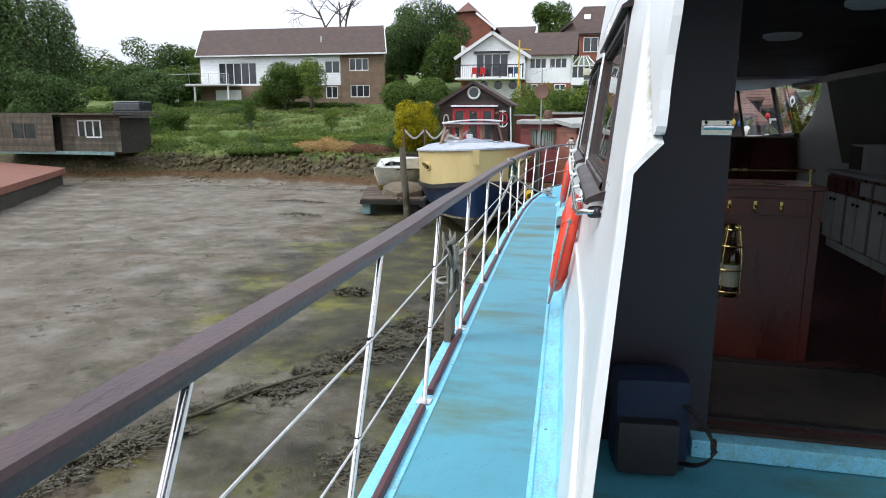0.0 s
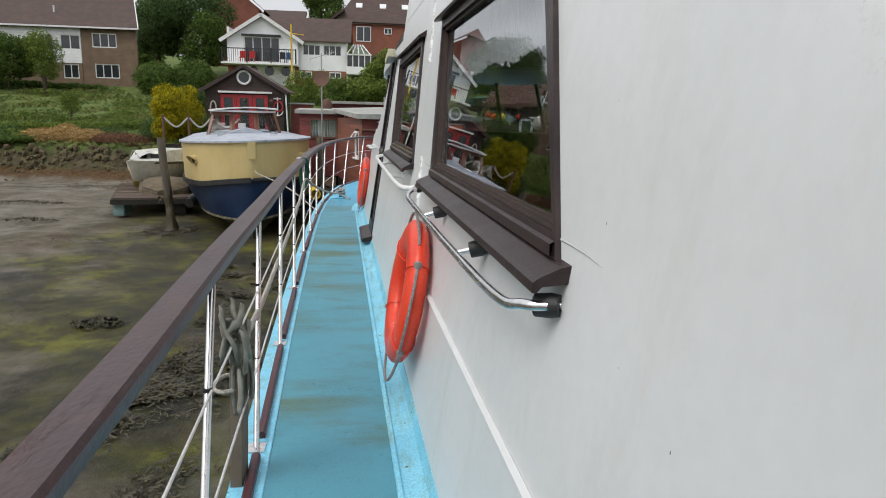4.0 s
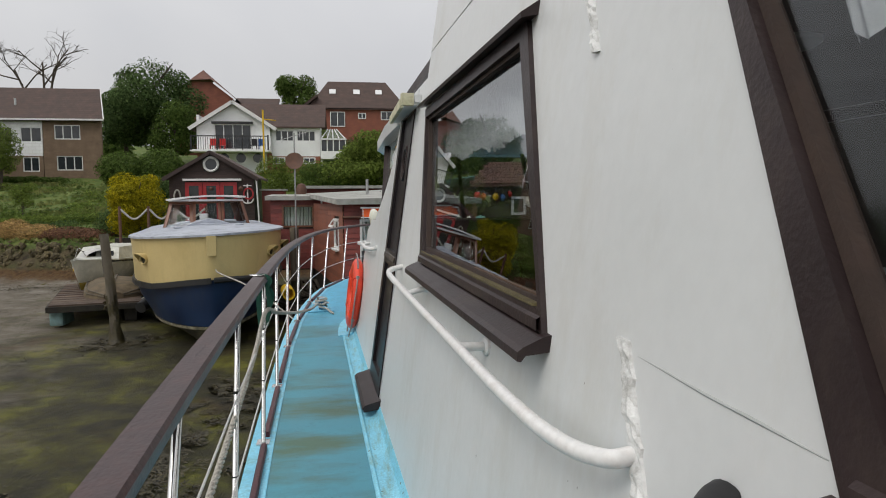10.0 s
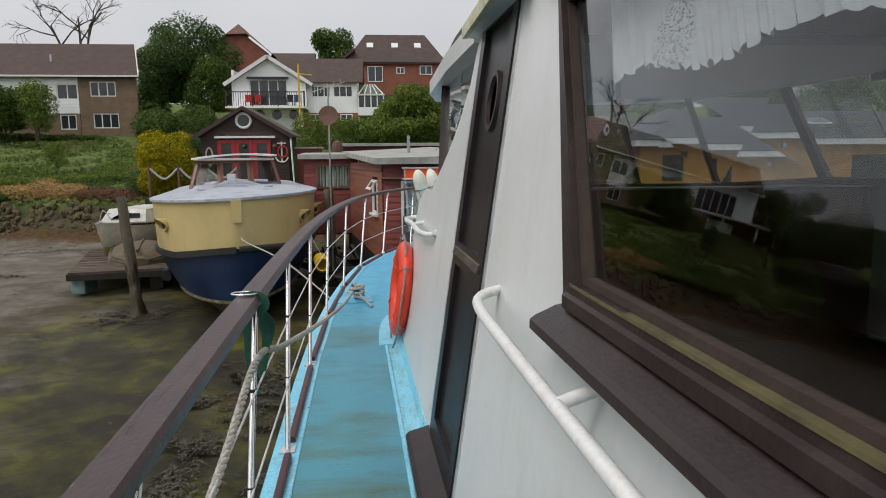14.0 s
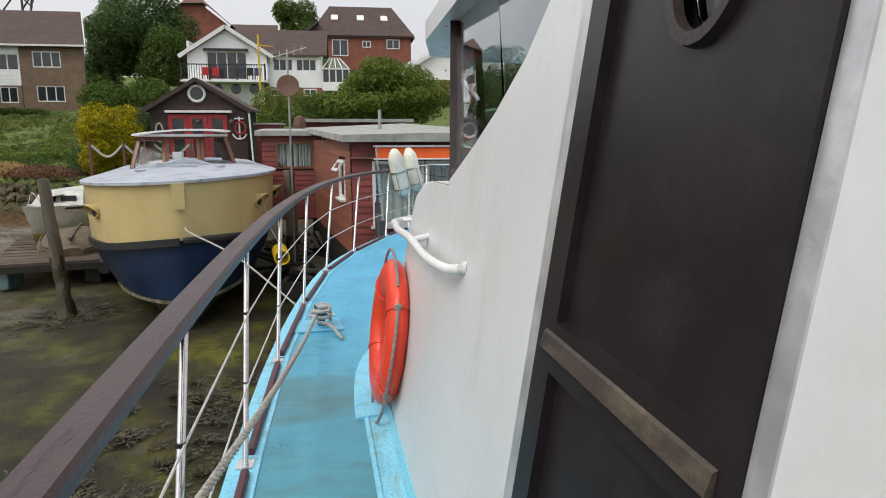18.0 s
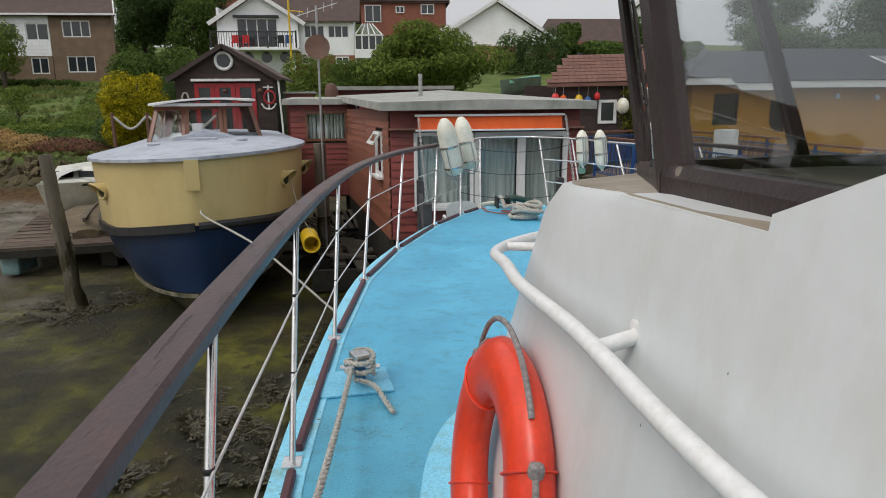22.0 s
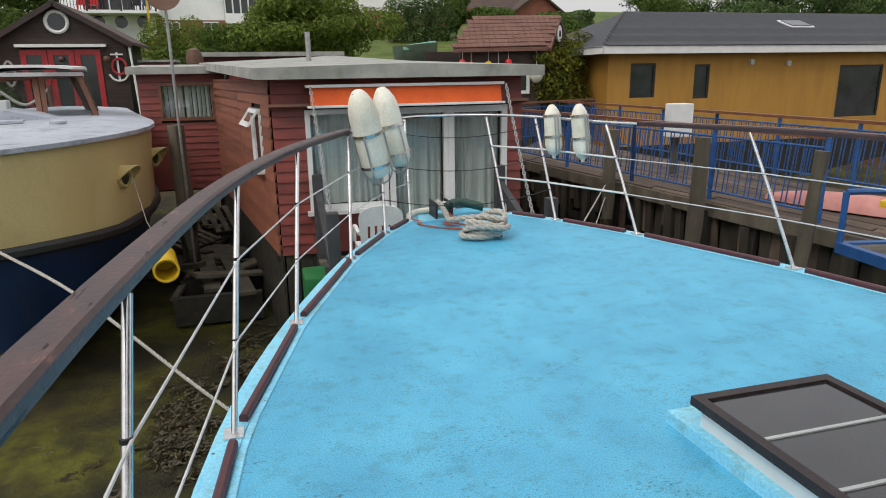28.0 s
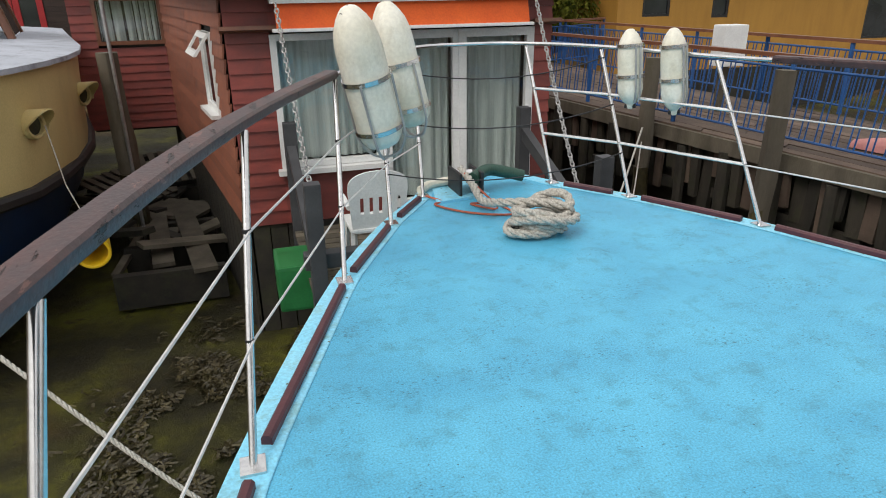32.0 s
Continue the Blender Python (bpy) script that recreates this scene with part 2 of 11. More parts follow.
stain_deck(M["deck"])
M["pale"] = surf("pale_blue_paint", (0.19, 0.57, 0.77), (0.27, 0.66, 0.84), 3, 0.5, 0.2, dirt=(0.16, 0.24, 0.15), dirt_amount=0.75, dirt_scale=6, fine=90, grain=0.16, depth=0.008, specks=(22.0, (1, 1, 1), (0.10, 0.13, 0.08), 0.2, 0.14))
M["fillet"] = surf("algae_streaked_pale_blue_paint", (0.18, 0.53, 0.70), (0.27, 0.65, 0.80), 3, 0.5, 0.25, dirt=(0.20, 0.20, 0.05), dirt_amount=0.8, dirt_scale=7, dirt_stretch=(2.6, 0.45, 1), fine=90, grain=0.18, depth=0.008, specks=(22.0, (1, 1, 1), (0.10, 0.13, 0.08), 0.2, 0.14))
M["white"] = surf("weathered_white_gelcoat", (0.615, 0.635, 0.635), (0.675, 0.69, 0.69), 1.2, 0.34, 0.08, dirt=(0.42, 0.39, 0.30), dirt_amount=0.3, dirt_scale=3.0, dirt_stretch=(1.2, 1.2, 0.4), fine=25, depth=0.01, grain=0.02, specks=(34.0, (1, 1, 0.55), (0.16, 0.15, 0.12), 0.085, 0.035))
M["whitetube"] = surf("white_painted_tube", (0.70, 0.70, 0.69), (0.77, 0.77, 0.76), 9, 0.35, 0.05, dirt=(0.3, 0.2, 0.12), dirt_amount=0.35, dirt_scale=9, specks=(30.0, (1, 1, 1), (0.25, 0.17, 0.11), 0.08, 0.05))
M["brown"] = surf("dark_brown_paint", (0.022, 0.0145, 0.015), (0.036, 0.024, 0.024), 4, 0.42, 0.25, dirt=(0.09, 0.068, 0.055), dirt_amount=0.45, dirt_scale=6, fine=90, spec=0.3, specks=(14.0, (1, 1, 1), (0.18, 0.15, 0.12), 0.12, 0.10))
M["railwood"] = surf("brown_painted_handrail", (0.050, 0.032, 0.034), (0.068, 0.043, 0.044), 3, 0.40, 0.3, grain=0.12, dirt=(0.13, 0.055, 0.045), dirt_amount=0.5, dirt_scale=11, dirt_stretch=(1, 0.6, 1), stretch=(0.9, 0.5, 0.9), fine=110, spec=0.35, specks=(26.0, (1, 0.4, 1), (0.20, 0.11, 0.09), 0.07, 0.10))


def weather_rail(m):
    """Forward half of the handrail: split along the grain, paint flaked to reddish wood."""
    n, l = m.node_tree.nodes, m.node_tree.links
    p = n["Principled BSDF"]
    src = p.inputs["Base Color"].links[0].from_socket
    co = n.new("ShaderNodeTexCoord")
    sep = n.new("ShaderNodeSeparateXYZ")
    l.new(co.outputs["Object"], sep.inputs[0])

    def grain(scale, stretch, lo, hi, top=1.0):
        mp = n.new("ShaderNodeMapping")
        mp.inputs["Scale"].default_value = (1, stretch, 1)
        l.new(co.outputs["Object"], mp.inputs["Vector"])
        t = n.new("ShaderNodeTexNoise")
        t.inputs["Scale"].default_value, t.inputs["Detail"].default_value, t.inputs["Roughness"].default_value = scale, 7.0, 0.65
        l.new(mp.outputs[0], t.inputs["Vector"])
        r = n.new("ShaderNodeMapRange")
        r.inputs["From Min"].default_value, r.inputs["From Max"].default_value, r.inputs["To Max"].default_value = lo, hi, top
        l.new(t.outputs["Fac"], r.inputs["Value"])
        return r.outputs[0]

    def times(a, b):
        q = n.new("ShaderNodeMath")
        q.operation = "MULTIPLY"
        l.new(a, q.inputs[0])
        l.new(b, q.inputs[1])
        return q.outputs[0]

    def mix(f, a, colour):
        x = n.new("ShaderNodeMix")
        x.data_type = "RGBA"
        x.inputs["B"].default_value = (*colour, 1)
        l.new(f, x.inputs["Factor"])
        l.new(a, x.inputs["A"])
        return x.outputs["Result"]

    fwd = n.new("ShaderNodeMapRange")
    fwd.inputs["From Min"].default_value, fwd.inputs["From Max"].default_value = 9.0, 11.5
    fwd.inputs["To Min"].default_value = 0.12
    l.new(sep.outputs["Y"], fwd.inputs["Value"])
    c = mix(times(grain(18, 0.35, 0.46, 0.66, 0.75), fwd.outputs[0]), src, (0.105, 0.048, 0.042))
    c = mix(times(grain(40, 0.25, 0.62, 0.65, 0.8), fwd.outputs[0]), c, (0.20, 0.10, 0.08))
    crack = times(grain(34, 0.16, 0.615, 0.64), fwd.outputs[0])
    c = mix(crack, c, (0.012, 0.008, 0.008))
    l.new(c, p.inputs["Base Color"])
    bp = n.new("ShaderNodeBump")
    bp.inputs["Strength"].default_value, bp.inputs["Distance"].default_value, bp.invert = 0.8, 0.006, True
    l.new(crack, bp.inputs["Height"])
    old = p.inputs["Normal"].links[0].from_socket
    l.new(old, bp.inputs["Normal"])
    l.new(bp.outputs[0], p.inputs["Normal"])


weather_rail(M["railwood"])
M["toe"] = surf("maroon_toe_rail_paint", (0.055, 0.012, 0.018), (0.085, 0.020, 0.026), 6, 0.45, 0.2, dirt=(0.1, 0.07, 0.06), dirt_amount=0.3, dirt_scale=9)
M["steel"] = surf("stainless_steel", (0.62, 0.62, 0.62), (0.72, 0.72, 0.71), 14, 0.22, 0.03, metal=1.0)
M["wire"] = surf("plastic_coated_wire", (0.5, 0.5, 0.5), (0.62, 0.62, 0.6), 14, 0.4, 0.03)
M["rubber"] = surf("black_rubber", (0.012, 0.012, 0.013), (0.02, 0.02, 0.021), 20, 0.55, 0.1)
M["ring"] = surf("orange_red_plastic", (0.72, 0.045, 0.016), (0.80, 0.065, 0.022), 5, 0.33, 0.05, dirt=(0.45, 0.04, 0.02), dirt_amount=0.5, dirt_scale=8, specks=(20.0, (1, 1, 1), (0.75, 0.3, 0.22), 0.05, 0.12))
M["rope"] = surf("grey_white_rope", (0.27, 0.255, 0.225), (0.56, 0.54, 0.48), 90, 0.9, 0.8, stretch=(1, 1, 1), fine=220, depth=0.004)
M["ropedark"] = surf("grey_lifeline_rope", (0.17, 0.15, 0.15), (0.34, 0.31, 0.30), 90, 0.9, 0.8, fine=220, depth=0.004)
M["redrope"] = surf("faded_red_cord", (0.40, 0.08, 0.04), (0.52, 0.14, 0.08), 40, 0.8, 0.4)
M["green"] = surf("green_webbing", (0.008, 0.06, 0.04), (0.015, 0.09, 0.06), 40, 0.8, 0.4)
M["fender"] = surf("yellowed_white_vinyl", (0.66, 0.63, 0.51), (0.80, 0.78, 0.69), 5, 0.4, 0.06, dirt=(0.30, 0.24, 0.13), dirt_amount=0.5, dirt_scale=5, dirt_stretch=(1, 1, 0.5))
M["glass"] = glass_mat("window_glass", (0.62, 0.66, 0.68), 1.45)
M["screen"] = glass_mat("windscreen_glass", (0.86, 0.89, 0.89))
M["clear"] = glass_mat("clear_glass", (0.95, 0.97, 0.97))
# index set low to weaken the sky's reflection in the motor boat's panes
M["boatpane"] = glass_mat("low_reflection_window_glass", (0.85, 0.88, 0.88), 1.2)


# ---- mesh helpers ----
def part(name, bm, material, parent=None, label="", smooth=False):
    """Links a bmesh as one mesh object, under a thing or part if given."""
    me = bpy.data.meshes.new(name)
    bmesh.ops.recalc_face_normals(bm, faces=bm.faces[:])
    bm.to_mesh(me)
    bm.free()
    if smooth:
        for f in me.polygons:
            f.use_smooth = True
        if smooth != "all":
            me.set_sharp_from_angle(angle=radians(38))
    me.materials.append(material)
    ob = new(name, me)
    if parent:
        ob.parent = parent
        ob.matrix_parent_inverse = parent.matrix_world.inverted()
    if label:
        ob["label"] = label
    return ob


def thing(name, x, y, z, label, category, group="", kind=""):
    ob = new(name)
    ob.empty_display_size = 0.1
    ob.location = (x, y, z)
    ob.matrix_world = Matrix.Translation((x, y, z))
    return tagged(ob, label, category, group, kind)


def box(bm, c, s, rot=None, bevel=0.0):
    r = bmesh.ops.create_cube(bm, size=1.0)
    vs = r["verts"]
    bmesh.ops.scale(bm, vec=s, verts=vs)
    if bevel:
        es = list({e for v in vs for e in v.link_edges})
        b = bmesh.ops.bevel(bm, geom=es, offset=bevel, segments=2, affect="EDGES", profile=0.7)
        vs = list({v for f in b["faces"] for v in f.verts} | {v for v in vs if v.is_valid})
    if rot is not None:
        bmesh.ops.rotate(bm, cent=(0, 0, 0), matrix=rot, verts=vs)
    bmesh.ops.translate(bm, vec=c, verts=vs)
    return bm


def boxed(c, s, rot=None, bevel=0.0):
    return box(bmesh.new(), c, s, rot, bevel)


def turned(deg, axis="Z"):
    return Matrix.Rotation(radians(deg), 3, axis)


def sweep(bm, pts, prof, closed=False, up=(0, 0, 1), scales=None, caps=True):
    """Sweeps a profile (a list of (side, up) pairs) along a line of points."""
    pts = [Vector(p) for p in pts]
    n, rings = len(pts), []
    up = Vector(up)
    for i, p in enumerate(pts):
        a = pts[(i - 1) % n] if closed or i else pts[i]
        b = pts[(i + 1) % n] if closed or i < n - 1 else pts[i]
        d = (b - a).normalized()
        s = d.cross(up)
        if s.length < 1e-3:
            s = d.cross(Vector((0.3, 0.9, 0.1)))
        s.normalize()
        u = s.cross(d)
        k = scales[i] if scales else 1
        rings.append([bm.verts.new(p + s * x * k + u * y * k) for x, y in prof])
    m = len(prof)
    for i in range(n if closed else n - 1):
        r, q = rings[i], rings[(i + 1) % n]
        for j in range(m):
            bm.faces.new((r[j], r[(j + 1) % m], q[(j + 1) % m], q[j]))
    if caps and not closed:
        bm.faces.new(rings[0][::-1])
        bm.faces.new(rings[-1])
    return bm


def circle(r, n=10):
    return [(r * math.cos(2 * math.pi * i / n), r * math.sin(2 * math.pi * i / n)) for i in range(n)]


def tube(pts, r, n=10, closed=False, scales=None):
    return sweep(bmesh.new(), pts, circle(r, n), closed, scales=scales)


def smoothline(pts, k=6, closed=False):
    """Catmull-Rom points through pts."""
    p = [Vector(q) for q in pts]
    n, out = len(p), []
    for i in range(n if closed else n - 1):
        a = p[(i - 1) % n] if closed or i else p[0] * 2 - p[1]
        b, c = p[i], p[(i + 1) % n]
        d = p[(i + 2) % n] if closed or i + 2 < n else c * 2 - b
        for j in range(k):
            t = j / k
            out.append(0.5 * ((2 * b) + (c - a) * t + (2 * a - 5 * b + 4 * c - d) * t * t + (3 * b - a - 3 * c + d) * t ** 3))
    if not closed:
        out.append(p[-1])
    return out


def lathe(prof, n=16, m=None):
    """Turns (radius, height) pairs round z; m places the result."""
    bm = bmesh.new()
    rings = []
    for r, z in prof:
        rings.append([bm.verts.new((r * math.cos(2 * math.pi * i / n), r * math.sin(2 * math.pi * i / n), z)) for i in range(n)] if r > 1e-5 else [bm.verts.new((0, 0, z))])
    for a, b in zip(rings, rings[1:]):
        for i in range(n):
            j = (i + 1) % n
            if len(a) == 1 and len(b) == 1:
                continue
            f = [a[0], b[j], b[i]] if len(a) == 1 else [a[i], a[j], b[0]] if len(b) == 1 else [a[i], a[j], b[j], b[i]]
            bm.faces.new(f)
    for e in (rings[0], rings[-1]):
        if len(e) > 1:
            bm.faces.new(e)
    if m is not None:
        bmesh.ops.transform(bm, matrix=m, verts=bm.verts[:])
    return bm


def holed(outer, holes, place, thick):
    """A slab from a flat outline with holes; place maps (u, v, off) to the world, off from 0 to thick."""
    bm = bmesh.new()
    es = []
    for loop in [outer, *holes]:
        vs = [bm.verts.new((u, v, 0)) for u, v in loop]
        es += [bm.edges.new((vs[i], vs[(i + 1) % len(vs)])) for i in range(len(vs))]
    bmesh.ops.triangle_fill(bm, use_beauty=True, edges=es)
    r = bmesh.ops.extrude_face_region(bm, geom=bm.faces[:])
    for v in r["geom"]:
        if isinstance(v, bmesh.types.BMVert):
            v.co.z = thick
    for v in bm.verts:
        v.co = place(*v.co)
    return bm


def prism(poly, z0, z1):
    return holed(poly, [], lambda u, v, o: Vector((u, v, z0 + o)), z1 - z0)


def interp(table, y):
    for (a, xa), (b, xb) in zip(table, table[1:]):
        if y <= b:
            return xa + (xb - xa) * max(0, (y - a)) / (b - a)
    return table[-1][1]


# ---- plan of the boat: bow towards +y, deck at z = 0 ----
EDGE = [(-4.0, 1.72), (-1.0, 1.84), (1.37, 1.95), (2.59, 2.01), (3.9, 2.08), (5.25, 2.14), (6.7, 2.20), (7.88, 2.235), (9.3, 2.27), (10.61, 2.265),
        (12.03, 2.19), (13.39, 2.04), (14.52, 1.74), (15.74, 1.27), (16.48, 0.87), (16.95, 0.54), (17.2, 0.40), (17.32, 0.26)]
POSTS_Y = (-3.7, -2.45, -1.2, 0.1, 1.37, 2.59, 3.9, 5.25, 6.7, 7.88, 9.25, 10.61, 12.03, 13.39, 14.52, 15.74, 16.48, 16.95)


def edge(y):
    return interp(EDGE, y)


def wider(y):
    """How much farther the starboard deck edge lies from x = 0 than the port one."""
    return 0.06 * max(0.0, 13.0 - y)


def across(x, y):
    """A port x mirrored about the boat's own middle line."""
    return 0.06 * (17.3 - y) - x


edge_line = smoothline([(-x, y, 0) for y, x in EDGE], 4)


def wall_x(y, z, off=0.0):
    """The port cabin side: leans inboard with height; off is outboard."""
    return -1.15 - 0.042 * y + 0.14 * z - off


def W(y, z, off=0.0):
    return Vector((wall_x(y, z, off), y, z))


# ---- hull and deck ----
def build_hull():
    pl = [(p.x, p.y) for p in edge_line]
    outline = pl + [(wider(y) - x, y) for x, y in reversed(pl)]
    deck = part("deck", prism(outline, -0.05, 0.0), M["deck"])
    tagged(deck, "sky-blue painted boat deck with worn dirty patches", "deck", kind="structure")
    bm = bmesh.new()
    rows = []
    for p in edge_line:
        w = -p.x
        rows.append([bm.verts.new((s * ww + (wider(p.y) if s > 0 else 0.0), p.y, z)) for s, ww, z in ((-1, w + 0.012, -0.012), (-1, w + 0.02, -0.12), (-1, w * 0.97, -0.9), (-1, w * 0.8, -1.7), (-1, 0.05, -2.3),
                                                                      (1, 0.05, -2.3), (1, w * 0.8, -1.7), (1, w * 0.97, -0.9), (1, w + 0.02, -0.12), (1, w + 0.012, -0.012))])
    for a, b in zip(rows, rows[1:]):
        for j in range(9):
            bm.faces.new((a[j], a[j + 1], b[j + 1], b[j]))
    bm.faces.new(rows[0])
    bm.faces.new(rows[-1])
    hull = part("hull", bm, M["pale"], None, smooth=True)
    tagged(hull, "pale blue painted hull of the boat resting in the mud", "hull", kind="structure")
    # pale outer margin of the deck
    for s, n in ((-1, "port"), (1, "starboard")):
        bm = bmesh.new()
        sweep(bm, [(p.x * -s + (wider(p.y) if s > 0 else 0.0), p.y, 0.0) for p in edge_line], [(-0.005, -0.01), (-0.005, 0.005), (0.10, 0.005), (0.10, -0.01)] if s < 0 else [(0.005, -0.01), (0.005, 0.005), (-0.10, 0.005), (-0.10, -0.01)])
        tagged(part("deck_margin", bm, M["pale"]), "pale blue painted margin along the deck edge", "deck margin", kind="structure")
    return deck


build_hull()


def toe_rails():
    stops = list(POSTS_Y)
    for s in (-1, 1):
        for a, b in zip(stops, stops[1:]):
            n = 5
            ys = [a + 0.09 + (b - a - 0.18) * i / n for i in range(n + 1)]
            pts = [(s * (edge(y) - 0.075) + (wider(y) if s > 0 else 0.0), y, 0.005) for y in ys]
            ob = part("toe_rail", sweep(bmesh.new(), pts, [(-0.018, 0), (-0.018, 0.022), (-0.010, 0.032), (0.010, 0.032), (0.018, 0.022), (0.018, 0)]), M["toe"])
            tagged(ob, "maroon painted wooden toe rail strip on the deck edge", "toe rail", "toe rail strips", "structure")
        ys = [stops[0] + (stops[-1] - stops[0]) * i / 90 for i in range(91)]
        pts = [(s * (edge(y) - 0.112) + (wider(y) if s > 0 else 0.0), y, 0.003) for y in ys]
        tagged(part("trim_edge", sweep(bmesh.new(), pts, [(-0.016, 0), (-0.013, 0.003), (0.013, 0.003), (0.016, 0)]), M["pale"]), "pale blue painted line along the toe rail", "trim", kind="structure")


toe_rails()


# ---- guard rails ----
def guard_rail(s):
    rail = thing("guard_rail", s * 2.2, 8, 0, "brown wooden handrail on stainless stanchions round the deck", "guard rail")
    RT = [(-4.0, 0.90), (3.0, 0.895), (7.0, 0.89), (10.6, 0.893), (13.4, 0.91), (14.6, 0.92), (16.2, 0.905), (17.4, 0.93)]
    RX = [(-4.0, 1.80), (-1.0, 1.90), (0.0, 1.905), (0.87, 1.932), (1.4, 1.955), (2.1, 1.995), (3.0, 2.03), (3.9, 2.07), (5.3, 2.14), (7.8, 2.22), (9.3, 2.25), (10.6, 2.24), (12.0, 2.17), (13.0, 2.06), (14.0, 1.895), (14.7, 1.70), (15.5, 1.43), (16.4, 1.06), (17.4, 0.3)]

    def top(y):
        return Vector((s * interp(RX, y) + (wider(y) if s > 0 else 0.0), y, interp(RT, y)))

    def foot_and_top(y):
        foot = Vector((s * (edge(y) - 0.065) + (wider(y) if s > 0 else 0.0), y, 0.0))
        if y > 16.3:
            return foot, Vector((s * (edge(y) - 0.12), y + 0.40, 0.93))
        return foot, top(y + interp([(-4.0, 0.65), (5.0, 0.65), (9.0, 0.45)], y)) - Vector((s * 0.028, 0, 0))

    end = 16.22 if s < 0 else 15.9
    ys = [-4.0 + (end + 4.0) * i / 80 for i in range(81)]
    pts = smoothline([top(y) for y in ys[::5]], 5)
    prof = [(-0.041, -0.018), (-0.047, -0.010), (-0.047, 0.019), (-0.038, 0.030), (0.038, 0.030), (0.047, 0.019), (0.047, -0.010), (0.041, -0.018)]
    part("handrail", sweep(bmesh.new(), pts, prof, scales=[interp([(-5.0, 1.0), (11.0, 1.0), (13.5, 0.80), (20.0, 0.78)], p[1]) for p in pts]), M["railwood"], rail, "dark brown painted wooden handrail with cracks and chips", smooth=True)
    for y in POSTS_Y:
        if s > 0 and y < 9:
            continue
        foot, t = foot_and_top(y)
        st = part("stanchion", tube([foot, foot.lerp(t, 0.5), t - Vector((0, 0, 0.02))], 0.0125, 10), M["steel"], rail, smooth=True)
        part("base_plate", boxed(foot + Vector((0, 0, 0.008)), (0.075, 0.085, 0.012), None, 0.003), M["steel"], st)
        for k in (0.36, 0.68):
            part("wire_eye", tube([foot.lerp(t, k) - Vector((0, 0, 0.006)), foot.lerp(t, k) + Vector((0, 0, 0.006))], 0.0145, 8), M["rubber"], st)
    for k in (0.36, 0.68):
        pts = []
        use = [y for y in POSTS_Y if s < 0 or y > 9]
        for y in use:
            foot, t = foot_and_top(y)
            pts.append(foot.lerp(t, k) + Vector((-s * 0.012, 0, 0)))
        part("guard_wire", tube(pts, 0.0045, 6), M["wire"], rail)
    if s > 0:
        f = [top(15.6), top(16.2)] + [Vector((0.73, 16.88, 0.93)), Vector((0.38, 17.36, 0.93)), Vector((0.0, 17.46, 0.93)), Vector((-0.38, 17.36, 0.93)), Vector((-0.75, 16.88, 0.92)), Vector((-1.12, 16.24, 0.90))]
        part("pulpit_tube", tube(smoothline(f, 5), 0.013, 10), M["steel"], rail, smooth=True)
        for k in (0.36, 0.68):
            g = [foot_and_top(y)[0].lerp(foot_and_top(y)[1], k) for y in (15.74, 16.48, 16.95)]
            part("pulpit_bar", tube(g, 0.010, 8), M["steel"], rail, smooth=True)
    if s > 0:
        for k in (0.30, 0.62, 0.93):
            a, b = (Vector((q * f.x, f.y, f.z)) for q in (-1, 1) for f in [foot_and_top(16.48)[0].lerp(foot_and_top(16.48)[1], k)])
            pts = [a.lerp(b, t / 10) - Vector((0, 0, 0.10 * (1 - (t / 5 - 1) ** 2))) + Vector((0, -0.02, 0)) for t in range(11)]
            part("lashing_cord", tube(pts, 0.004, 6), M["rubber"], rail, "slack black cord across the bow")
    return rail


guard_rail(-1)
guard_rail(1)


# ---- cabin sides with openings ----
WIN = {1: [(1.345, 1.10), (3.425, 1.10), (3.905, 1.95), (1.89, 1.95)], 2: [(4.33, 1.10), (6.18, 1.11), (6.63, 1.93), (4.81, 1.95)]}
DOOR = [(7.11, 0.10), (7.78, 0.10), (7.78, 2.08), (7.11, 2.08)]
SIDE = [(1.12, 0.02), (1.12, 2.30), (6.78, 2.30), (6.80, 2.14), (7.86, 2.12),
        (8.0, 1.80), (8.2, 1.62), (8.42, 1.49), (8.63, 1.39), (8.95, 1.255), (8.95, 0.02)]


def mirror(f):
    def g(u, v, o):
        p = f(u, v, o)
        return Vector((across(p.x, p.y), p.y, p.z))
    return g


def inward(u, v, o):
    return W(u, v, -o)


port = part("wall_port", holed(SIDE, [WIN[1], WIN[2], DOOR], inward, 0.06), M["white"])
tagged(port, "weathered white fibreglass cabin side with window openings", "cabin wall", kind="structure")
WING_UP = [(0.136, 1.356), (0.09, 1.359), (0.08, 1.366), (0.078, 1.38), (0.10, 1.42), (0.14, 1.47), (0.19, 1.56), (0.22, 1.66), (0.32, 1.84), (0.42, 1.98), (0.52, 2.30), (1.12, 2.30), (1.12, 1.945), (0.71, 1.665)]
AFT_Y = [(0.02, -0.74), (0.55, -0.49), (0.80, -0.32), (0.87, -0.27), (1.02, -0.16), (1.145, -0.075), (1.23, -0.005), (1.30, 0.045), (1.335, 0.062)]
CREASE = [(0.0, 1.338), (0.06, 1.356), (0.62, 1.665), (1.0, 1.945)]


def wing_point(u, v, inner=0.0):
    """The lower wing: swells outboard towards its aft edge and steps in at the crease."""
    top = interp(CREASE, u)
    z = 0.02 + (top - 0.02) * v
    ya = interp(AFT_Y, min(z, 1.335))
    y = ya + (1.12 - ya) * u
    swell = 0.062 * (1 - u) ** 1.3 * min(1.0, (top - z) / 0.07)
    return W(y, z, swell - inner)


